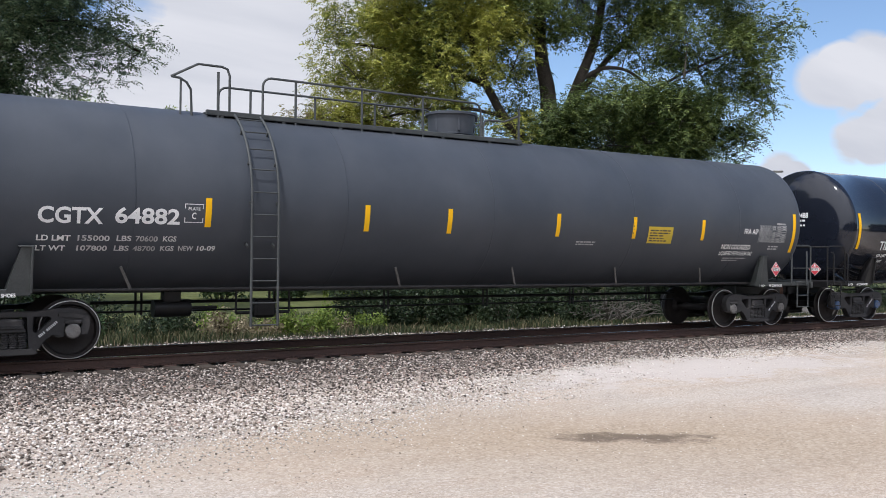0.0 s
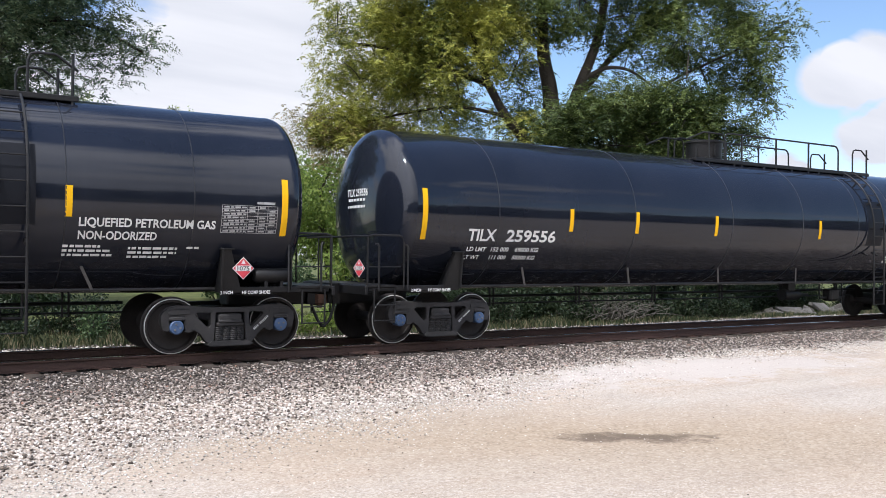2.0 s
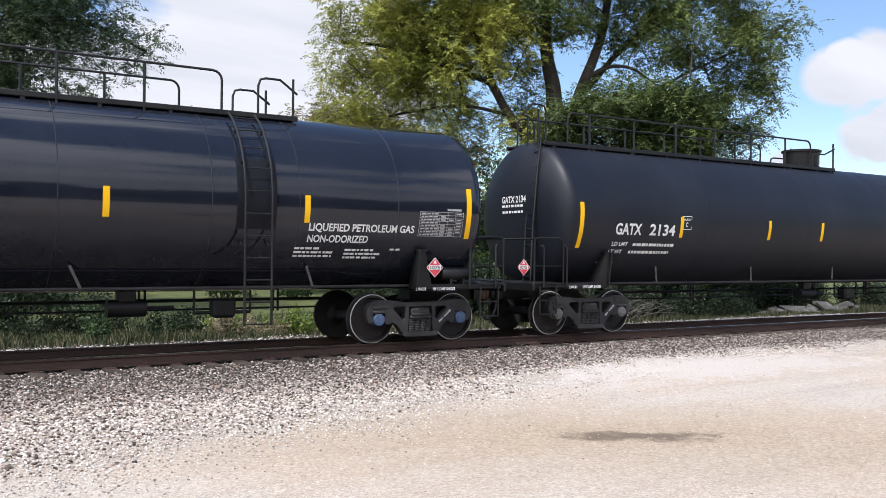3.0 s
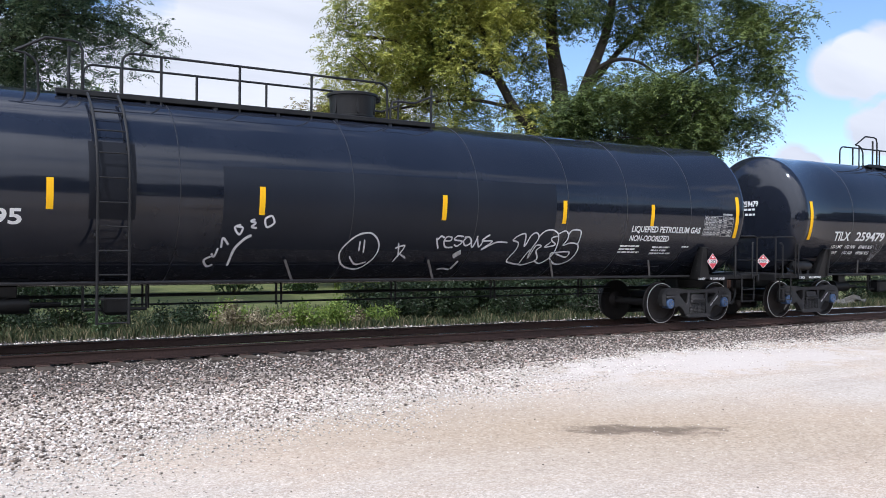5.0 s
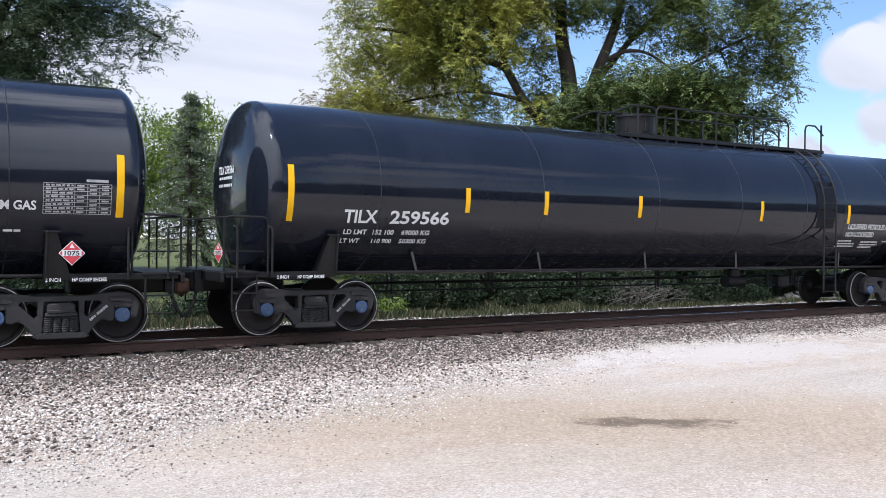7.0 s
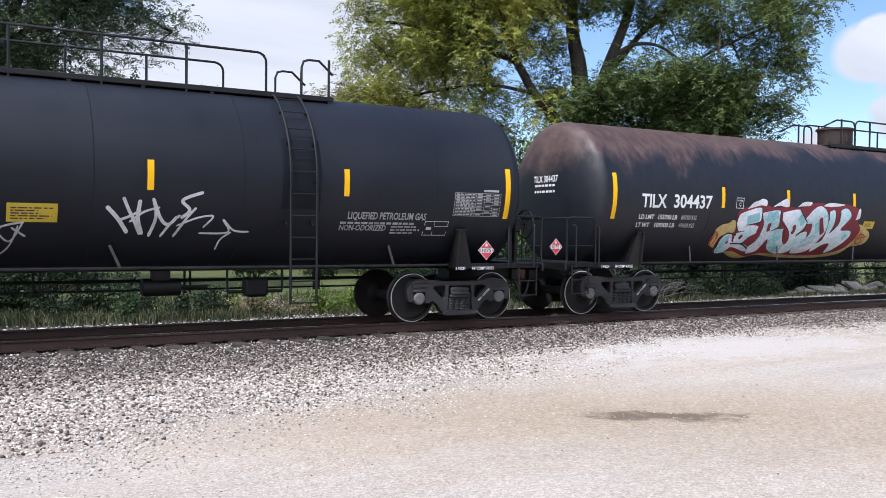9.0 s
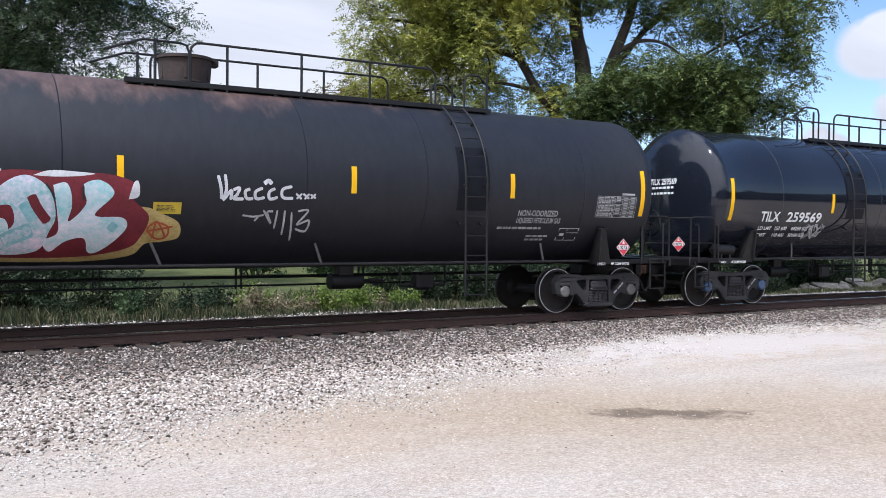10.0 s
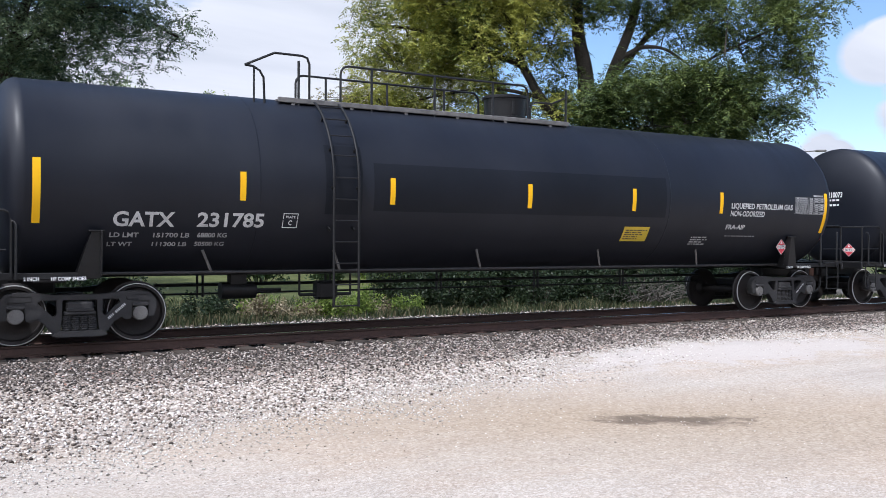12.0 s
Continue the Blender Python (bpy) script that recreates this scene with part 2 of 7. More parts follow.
SHEET = tank_paint("dull_navy_sheet_paint", (0.0085, 0.0112, 0.0185), (0.0125, 0.0160, 0.0250), 0.40, 0.004, (0.06, 0.064, 0.072), 0.12, 0.25)
SHEETM = tank_paint("dull_dark_repaint", (0.0075, 0.0088, 0.0128), (0.0120, 0.0136, 0.0190), 0.50, 0.006, (0.04, 0.04, 0.04), 0.08, 0.18)
SEAM = surface("dusty_seam", (0.010, 0.011, 0.014), (0.034, 0.036, 0.040), (0.35, 0.5), 0.0, 1.5, 20.0, 0.0)
COUPLERDARK = surface("rusted_housing", (0.020, 0.014, 0.012), (0.055, 0.034, 0.028), (0.6, 0.8), 0.0, 4.0, 30.0, 0.3)
FADEDW = surface("worn_stencil_paint", (0.40, 0.40, 0.40), (0.68, 0.68, 0.67), (0.5, 0.7), 0.0, 6.0, 60.0, 0.0)
from mathutils.geometry import tessellate_polygon


# ---------------------------------------------------------------- mesh tools


class Shape:
    """Gathers the faces of one mesh."""

    def __init__(self):
        self.v, self.f, self.m = [], [], []

    def add(self, verts, faces, slot=0):
        k = len(self.v)
        self.v += [tuple(p) for p in verts]
        self.f += [tuple(i + k for i in q) for q in faces]
        self.m += [slot] * len(faces)
        return self

    def box(self, c, s, turn=None, cut=0.0, slot=0):
        """A box of size s about c with chamfered edges."""
        hx, hy, hz = (d / 2 for d in s)
        cut = min(cut, hx * 0.8, hy * 0.8, hz * 0.8)
        bm = bmesh.new()
        bmesh.ops.create_cube(bm, size=1.0, matrix=Matrix.Diagonal((s[0], s[1], s[2], 1)))
        if cut:
            bmesh.ops.bevel(bm, geom=bm.edges[:], offset=cut, segments=1, affect="EDGES", profile=0.5)
        t = Matrix.Translation(c) @ (turn or Matrix())
        bm.verts.index_update()
        self.add([t @ p.co for p in bm.verts], [[p.index for p in q.verts] for q in bm.faces], slot)
        bm.free()
        return self

    def rod(self, a, b, r, n=8, r2=None, slot=0):
        a, b = Vector(a), Vector(b)
        q = (b - a).to_track_quat("Z", "Y")
        vs = []
        for p, rr in ((a, r), (b, r if r2 is None else r2)):
            vs += [p + q @ Vector((rr * math.cos(2 * math.pi * k / n), rr * math.sin(2 * math.pi * k / n), 0)) for k in range(n)]
        fs = [(k, (k + 1) % n, n + (k + 1) % n, n + k) for k in range(n)] + [tuple(range(n))[::-1], tuple(range(n, 2 * n))]
        return self.add(vs, fs, slot)

    def tube(self, pts, r, n=8, slot=0, radii=None):
        """A tube swept along points."""
        pts = [Vector(p) for p in pts]
        vs, fs = [], []
        ref = Vector((0.31, 0.93, 0.17))
        for k, p in enumerate(pts):
            d = (pts[min(k + 1, len(pts) - 1)] - pts[max(k - 1, 0)]).normalized()
            side = d.cross(ref).normalized()
            up = d.cross(side)
            rr = radii[k] if radii else r
            vs += [p + rr * (math.cos(2 * math.pi * j / n) * side + math.sin(2 * math.pi * j / n) * up) for j in range(n)]
        for k in range(len(pts) - 1):
            fs += [(k * n + j, k * n + (j + 1) % n, (k + 1) * n + (j + 1) % n, (k + 1) * n + j) for j in range(n)]
        fs += [tuple(range(n))[::-1], tuple(range((len(pts) - 1) * n, len(pts) * n))]
        return self.add(vs, fs, slot)

    def lathe(self, profile, n=48, axis="X", at=(0, 0, 0), slot=0):
        """Turns a profile of (along, radius) about an axis."""
        vs, fs = [], []
        for a, r in profile:
            for j in range(n):
                c, s = r * math.cos(2 * math.pi * j / n), r * math.sin(2 * math.pi * j / n)
                p = (a, c, s) if axis == "X" else (c, a, s) if axis == "Y" else (c, s, a)
                vs.append((p[0] + at[0], p[1] + at[1], p[2] + at[2]))
        for k in range(len(profile) - 1):
            fs += [(k * n + j, k * n + (j + 1) % n, (k + 1) * n + (j + 1) % n, (k + 1) * n + j) for j in range(n)]
        return self.add(vs, fs, slot)

    def prism(self, outline, y0, y1, slot=0):
        """An outline in x and z, drawn out along y."""
        n = len(outline)
        vs = [(x, y0, z) for x, z in outline] + [(x, y1, z) for x, z in outline]
        fs = [tuple(range(n)), tuple(range(2 * n - 1, n - 1, -1))] + [(k, n + k, n + (k + 1) % n, (k + 1) % n) for k in range(n)]
        return self.add(vs, fs, slot)

    def mesh(self, name, mats, angle=32.0, flat=False):
        me = bpy.data.meshes.new(name)
        me.from_pydata(self.v, [], self.f)
        for m in mats if isinstance(mats, (list, tuple)) else [mats]:
            me.materials.append(m)
        if any(self.m):
            me.polygons.foreach_set("material_index", self.m)
        me.validate()
        bm = bmesh.new()
        bm.from_mesh(me)
        if len(bm.faces) < 60000:
            bmesh.ops.recalc_face_normals(bm, faces=bm.faces[:])
        bm.to_mesh(me)
        bm.free()
        if not flat:
            me.shade_smooth()
            me.set_sharp_from_angle(angle=radians(angle))
        return me


STORE = {}


def once(key, build):
    """The mesh of that key, built at its first use."""
    if key not in STORE:
        STORE[key] = build()
    return STORE[key]


def part(name, me, parent, label="", m=None):
    ob = new(name, me)
    ob.parent = parent
    if m is not None:
        ob.matrix_basis = m
    if label:
        ob["label"] = label
    return ob


def smooth_line(pts, steps=6):
    """Points along a smooth curve through pts."""
    out = []
    p = [pts[0]] + list(pts) + [pts[-1]]
    for k in range(1, len(p) - 2):
        for j in range(steps):
            t = j / steps
            out.append(tuple(0.5 * (2 * b + (c - a) * t + (2 * a - 5 * b + 4 * c - d) * t * t + (3 * b - a - 3 * c + d) * t ** 3)
                             for a, b, c, d in zip(p[k - 1], p[k], p[k + 1], p[k + 2])))
    return out + [tuple(pts[-1])]


# ---------------------------------------------------------------- writing
WORDS = {}


def prepare_words(words):
    """Turns words into flat meshes one unit high, once each."""
    made = []
    for w in sorted(set(words)):
        cu = bpy.data.curves.new("word", "FONT")
        cu.body, cu.size, cu.offset, cu.resolution_u = w, 1.39, 0.036, 3
        made.append((w, new("word", cu)))
    dg = bpy.context.evaluated_depsgraph_get()
    for w, ob in made:
        me = bpy.data.meshes.new_from_object(ob.evaluated_get(dg))
        WORDS[w] = ([tuple(p.co[:2]) for p in me.vertices], [tuple(q.vertices) for q in me.polygons])
        cu = ob.data
        bpy.data.objects.remove(ob)
        bpy.data.curves.remove(cu)
        bpy.data.meshes.remove(me)


ZC, RT = 2.55, 1.57  # height of a tank's axis over the rail, and its radius


def on_tank(x, s, lift=0.005):
    """A point of the near side: x along the car, s metres up round the shell from mid-height."""
    a = s / RT
    r = RT + lift
    return (x, -r * math.cos(a), ZC + r * math.sin(a))


def s_of(z):
    return RT * math.asin(max(-1, min(1, (z - ZC) / RT)))


def wrap(verts, faces, name, mat, lift=0.005, curve=on_tank, slice_at=0.07):
    """Lays a flat drawing of (x, s) round the shell."""
    bm = bmesh.new()
    vs = [bm.verts.new((x, s, 0)) for x, s in verts]
    for q in faces:
        try:
            bm.faces.new([vs[i] for i in q])
        except ValueError:
            pass
    lo, hi = min(s for _, s in verts), max(s for _, s in verts)
    k = math.floor(lo / slice_at) + 1
    while k * slice_at < hi:
        bmesh.ops.bisect_plane(bm, geom=bm.verts[:] + bm.edges[:] + bm.faces[:], plane_co=(0, k * slice_at, 0), plane_no=(0, 1, 0))
        k += 1
    for p in bm.verts:
        p.co = curve(p.co.x, p.co.y, lift)
    bmesh.ops.recalc_face_normals(bm, faces=bm.faces[:])
    me = bpy.data.meshes.new(name)
    bm.to_mesh(me)
    bm.free()
    me.materials.append(mat)
    return me


def lettering(parent, word, x0, x1, z, h, mat=None, name="lettering", lean=0.0, lift=0.005, curve=on_tank):
    """A word from x0 to x1 with its mid-height at z."""
    vs, fs = WORDS[word]
    lo, hi = min(p[0] for p in vs), max(p[0] for p in vs)
    s0 = s_of(z) if curve is on_tank else z
    flat = [(x0 + (x - lo) / (hi - lo) * (x1 - x0) + lean * (y - 0.5) * h, s0 + (y - 0.5) * h) for x, y in vs]
    me = once(("word", word, x0, x1, z, h, mat and mat.name, lift), lambda: wrap(flat, fs, name, mat or WHITE, lift, curve))
    return part(name, me, parent)


def patch(parent, name, x0, x1, z0, z1, mat, lift=0.004, label="", slant=0.0):
    """A rectangle of paint, tape or sheet on the shell."""
    s0, s1 = s_of(z0), s_of(z1)
    key = ("patch", name, round(x1 - x0, 3), round(s0, 3), round(s1, 3), mat.name, lift, slant)

    def build():
        n = max(2, int((s1 - s0) / 0.08) + 1)
        sh = Shape()
        w = x1 - x0
        vs = []
        for k in range(n + 1):
            s = s0 + (s1 - s0) * k / n
            vs += [on_tank(slant * k / n, s, lift), on_tank(w + slant * k / n, s, lift)]
        return sh.add(vs, [(2 * k, 2 * k + 1, 2 * k + 3, 2 * k + 2) for k in range(n)]).mesh(name, mat)

    return part(name, once(key, build), parent, label, pose(x0, 0, 0))


def bars(parent, x0, x1, z0, z1, rows, mat, seed, fill=0.55, name="small_lettering"):
    """Writing too small to read: rows of short bars, one mesh."""
    key = ("bars", round(x1 - x0, 3), round(z0, 3), round(z1, 3), rows, mat.name, seed)

    def build():
        rnd = random.Random(seed)
        sh = Shape()
        s0, s1 = s_of(z0), s_of(z1)
        step = (s1 - s0) / rows
        for r in range(rows):
            x, end = 0.0, (x1 - x0) * rnd.uniform(0.6, 1.0)
            a, b = s0 + r * step, s0 + (r + fill) * step
            while x < end:
                w = min(rnd.uniform(0.03, 0.14), end - x)
                sh.add([on_tank(x, a), on_tank(x + w, a), on_tank(x + w, b), on_tank(x, b)], [(0, 1, 2, 3)])
                x += w + rnd.uniform(0.015, 0.03)
        return sh.mesh(name, mat)

    return part(name, once(key, build), parent, "", pose(x0, 0, 0))


def stroke_mesh(lines, name, mat, lift=0.005):
    """Sprayed lines: each is (width, points in x and z)."""
    vs, fs = [], []
    for width, pts in lines:
        line = smooth_line(pts, 7)
        k0 = len(vs)
        for k, (x, z) in enumerate(line):
            a, b = line[max(k - 1, 0)], line[min(k + 1, len(line) - 1)]
            d = math.hypot(b[0] - a[0], b[1] - a[1]) or 1.0
            nx, nz = -(b[1] - a[1]) / d * width / 2, (b[0] - a[0]) / d * width / 2
            w = 1.0 if 0 < k < len(line) - 1 else 0.5
            vs += [(x + nx * w, s_of(z + nz * w)), (x - nx * w, s_of(z - nz * w))]
        fs += [(k0 + 2 * k, k0 + 2 * k + 1, k0 + 2 * k + 3, k0 + 2 * k + 2) for k in range(len(line) - 1)]
    sh = Shape()
    sh.add([on_tank(x, s, lift + 0.0004 * (k % 7)) for k, (x, s) in enumerate(vs)], fs)
    return sh.mesh(name, mat)


def blob_mesh(outline, name, mat, lift, cell=0.09):
    """A filled sprayed area with the given smooth outline in x and z."""
    line = smooth_line(list(outline) + [outline[0]], 6)[:-1]
    flat = [(x, s_of(z)) for x, z in line]
    return wrap(flat, [tuple(range(len(flat)))], name, mat, lift, on_tank, cell)


# ---------------------------------------------------------------- railway cars
RW = 0.457      # wheel radius
BASE = 1.778    # between the axles of a truck
YC = 0.7525     # middle of the track; the near rail lies on y = 0


def wheelset_mesh(cap):
    def build():
        sh = Shape()
        for side in (-1, 1):
            prof = [(0.82, 0.0), (0.82, 0.085), (0.812, 0.115), (0.775, 0.125), (0.745, 0.20), (0.735, 0.30), (0.745, 0.375), (0.785, 0.392), (0.818, 0.398)]
            sh.lathe([(side * a, r) for a, r in prof], 40, "Y", slot=0)
            sh.lathe([(side * a, r) for a, r in [(0.818, 0.398), (0.821, 0.440)]], 40, "Y", slot=0)
            sh.lathe([(side * a, r) for a, r in [(0.821, 0.440), (0.819, 0.452), (0.81, 0.4555)]], 40, "Y", slot=1)
            sh.lathe([(side * a, r) for a, r in [(0.81, 0.4555), (0.735, 0.4585), (0.722, 0.464), (0.712, 0.484), (0.697, 0.486), (0.688, 0.476)]], 40, "Y", slot=0)
            sh.lathe([(side * a, r) for a, r in [(0.688, 0.476), (0.684, 0.40), (0.70, 0.36), (0.71, 0.2), (0.66, 0.13), (0.64, 0.09)]], 40, "Y", slot=0)
            sh.lathe([(side * a, r) for a, r in [(0.82, 0.075), (0.90, 0.075), (0.905, 0.108), (1.07, 0.118), (1.085, 0.116), (1.10, 0.114)]], 20, "Y", slot=2)
            sh.lathe([(side * a, r) for a, r in [(1.10, 0.114), (1.112, 0.10), (1.115, 0.03), (1.112, 0.0)]], 20, "Y", slot=2)
            for k in range(3):
                a = 2 * math.pi * k / 3 + 0.5
                sh.rod((0.052 * math.cos(a), side * 1.11, 0.052 * math.sin(a)), (0.052 * math.cos(a), side * 1.13, 0.052 * math.sin(a)), 0.017, 6, slot=3)
        sh.rod((0, -0.70, 0), (0, 0.70, 0), 0.088, 16, slot=0)
        return sh.mesh("wheelset", [WHEEL, BRIGHT, cap, GREYCAP])
    return once(("wheelset", cap.name), build)


def side_frame_mesh():
    def build():
        sh = Shape()
        half = [(0.35, 0.765), (0.62, 0.80), (0.86, 0.81), (1.03, 0.775), (1.13, 0.67), (1.14, 0.55), (1.10, 0.40), (1.00, 0.40), (1.01, 0.57), (0.77, 0.57), (0.76, 0.38), (0.68, 0.36),
                (0.60, 0.40), (0.50, 0.335), (0.42, 0.22), (0.33, 0.14)]
        outer = half + [(-x, z) for x, z in reversed(half)]
        window = [(-0.245, 0.685), (0.245, 0.685), (0.255, 0.44), (0.275, 0.215), (-0.275, 0.215), (-0.255, 0.44)]
        eyes = [[(q * 0.59, 0.645), (q * 0.555, 0.685), (q * 0.33, 0.685), (q * 0.325, 0.47), (q * 0.375, 0.435)] for q in (-1, 1)]
        loops = [outer, window] + eyes
        flat = [p for lp in loops for p in lp]
        n = len(flat)
        tris = tessellate_polygon([[Vector((x, z, 0)) for x, z in lp] for lp in loops])
        faces = [tuple(t) for t in tris] + [tuple(n + i for i in reversed(t)) for t in tris]
        k0 = 0
        for lp in loops:
            m = len(lp)
            faces += [(k0 + k, n + k0 + k, n + k0 + (k + 1) % m, k0 + (k + 1) % m) for k in range(m)]
            k0 += m
        sh.add([(x, -0.075, z) for x, z in flat] + [(x, 0.075, z) for x, z in flat], faces)
        for q in (-1, 1):
            sh.box((q * 0.889, 0, 0.595), (0.25, 0.20, 0.055), cut=0.012)
            sh.prism([(q * 0.66, 0.745), (q * 0.68, 0.665), (q * 1.02, 0.645), (q * 1.05, 0.70), (q * 0.98, 0.75)], -0.088, -0.07)
        sh.prism([(-0.40, 0.155), (-0.33, 0.125), (0.33, 0.125), (0.40, 0.155), (0.31, 0.218), (-0.31, 0.218)], -0.12, 0.12)
        me = sh.mesh("side_frame", FRAME)
        bm = bmesh.new()
        bm.from_mesh(me)
        edges = [e for e in bm.edges if len(e.link_faces) == 2 and e.calc_face_angle(0) > 0.9]
        bmesh.ops.recalc_face_normals(bm, faces=bm.faces)
        bmesh.ops.bevel(bm, geom=edges, offset=0.014, segments=2, affect="EDGES", clamp_overlap=True)
        bm.to_mesh(me)
        bm.free()
        me.shade_smooth()
        me.set_sharp_from_angle(angle=radians(40))
        return me
    return once("side_frame", build)


def bolster_mesh():
    def build():
        sh = Shape()
        sh.box((0, 0, 0.58), (0.40, 2.20, 0.16), cut=0.03)
        sh.rod((0, 0, 0.64), (0, 0, 0.74), 0.2, 20)
        return sh.mesh("truck", FRAME)
    return once("bolster", build)


def brake_beam_mesh():
    return once("beam", lambda: Shape().box((0, 0, 0.42), (0.07, 1.5, 0.12), cut=0.02).mesh("brake_beam", FRAME))


def spring_seat_mesh():
    return once("seat", lambda: Shape().box((0, 0, 0.485), (0.46, 0.18, 0.06), cut=0.015).box((0, 0, 0.535), (0.40, 0.20, 0.05), cut=0.01).mesh("spring_cap", FRAME))


def spring_mesh():
    def build():
        pts = [(0.062 * math.cos(a), 0.062 * math.sin(a), 0.215 + 0.24 * k / 72) for k in range(73) for a in (2 * math.pi * 7.4 * k / 72,)]
        return Shape().tube(pts, 0.0165, 6).mesh("spring", FRAME)
    return once("spring", build)


def frame_mark(shoulder):
    """A small stencilled mark on the leg or on the shoulder of a side frame."""
    rnd = random.Random(2)
    sh = Shape()
    if shoulder:
        return sh.add([(-0.80, -0.006, 0.68), (-0.68, -0.006, 0.69), (-0.69, -0.006, 0.735), (-0.79, -0.006, 0.73)], [(0, 1, 2, 3)]).mesh("frame_mark", FADEDW)
    for k in range(12):
        if k == 4:
            continue
        x, z = 0.42 + 0.0215 * k, 0.375 + 0.0185 * k
        w = rnd.uniform(0.010, 0.015)
        sh.add([(x, -0.006, z), (x + w, -0.006, z + w * 0.86), (x + w - 0.026, -0.006, z + w * 0.86 + 0.030), (x - 0.026, -0.006, z + 0.030)], [(0, 1, 2, 3)])
    return sh.mesh("frame_mark", FADEDW)


SPINNERS = []  # wheelsets that roll


def truck(car, x, cap, label):
    bol = part("truck", bolster_mesh(), car, label, pose(x, 0, 0))
    for s in (-1, 1):
        part("side_frame", side_frame_mesh(), bol, "", pose(0, s * 1.01, 0, 0, 0, 0 if s < 0 else 180))
        for dx in (-0.18, -0.06, 0.06, 0.18):
            part("spring", spring_mesh(), bol, "", pose(dx, s * 1.035, 0))
        part("spring_cap", spring_seat_mesh(), bol, "", pose(0, s * 1.03, 0))
        if s < 0:
            for shoulder in (False, True):
                part("frame_mark", once(("frame_mark", shoulder), lambda: frame_mark(shoulder)), bol, "", pose(0, -1.088, 0))
    for s in (-1, 1):
        part("brake_beam", brake_beam_mesh(), bol, "", pose(s * 0.44, 0, 0))
        w = part("wheelset", wheelset_mesh(cap), bol, "", pose(s * BASE / 2, 0, RW))
        SPINNERS.append((w, s * BASE / 2, random.Random(len(SPINNERS)).uniform(0, 6)))
    return bol


def tank_mesh(length, paint, head=0.42):
    def build():
        prof = []
        n = 14
        for k in range(n + 1):
            a = math.pi / 2 * k / n
            prof.append((-head * math.cos(a), max(0.001, RT * math.sin(a) ** 0.80)))
        prof += [(0.04, RT + 0.004), (0.05, RT)]
        x = 1.2
        while x < length - 0.6:
            prof.append((x, RT))
            x += 1.2
        prof += [(length - 0.05, RT), (length - 0.04, RT + 0.004)]
        for k in range(n, -1, -1):
            a = math.pi / 2 * k / n
            prof.append((length + head * math.cos(a), max(0.001, RT * math.sin(a) ** 0.80)))
        return Shape().lathe(prof, 96, "X", (0, 0, ZC)).mesh("tank", paint, 40)
    return once(("tank", length, paint.name), build)


def band_mesh(paint):
    def build():
        sh = Shape()
        prof = [(0.0, RT - 0.002), (0.003, RT + 0.004), (0.016, RT + 0.004), (0.020, RT - 0.002)]
        n = 96
        vs, fs = [], []
        for a, r in prof:
            vs += [(a, -r * math.cos(math.pi * (-0.42 + 1.34 * j / n)), ZC + r * math.sin(math.pi * (-0.42 + 1.34 * j / n))) for j in range(n + 1)]
        for k in range(3):
            fs += [(k * (n + 1) + j, k * (n + 1) + j + 1, (k + 1) * (n + 1) + j + 1, (k + 1) * (n + 1) + j) for j in range(n)]
        return sh.add(vs, fs).mesh("jacket_seam", paint, 60)
    return once(("band", paint.name), build)


def panel_mesh(x0, x1, z0, z1, paint):
    """A repainted or lapped sheet a few millimetres proud of the shell."""
    def build():
        sh = Shape()
        s0, s1 = s_of(z0), s_of(z1)
        n = 14
        vs = []
        for lift in (-0.002, 0.002):
            for k in range(n + 1):
                s = s0 + (s1 - s0) * k / n
                vs += [on_tank(x0, s, lift), on_tank(x1, s, lift)]
        m = 2 * (n + 1)
        fs = [(m + 2 * k, m + 2 * k + 1, m + 2 * k + 3, m + 2 * k + 2) for k in range(n)]
        fs += [(2 * k, m + 2 * k, m + 2 * k + 2, 2 * k + 2) for k in range(n)] + [(2 * k + 1, 2 * k + 3, m + 2 * k + 3, m + 2 * k + 1) for k in range(n)]
        fs += [(0, 1, m + 1, m), (2 * n, m + 2 * n, m + 2 * n + 1, 2 * n + 1)]
        return sh.add(vs, fs).mesh("jacket_sheet", paint, 30)
    return build()


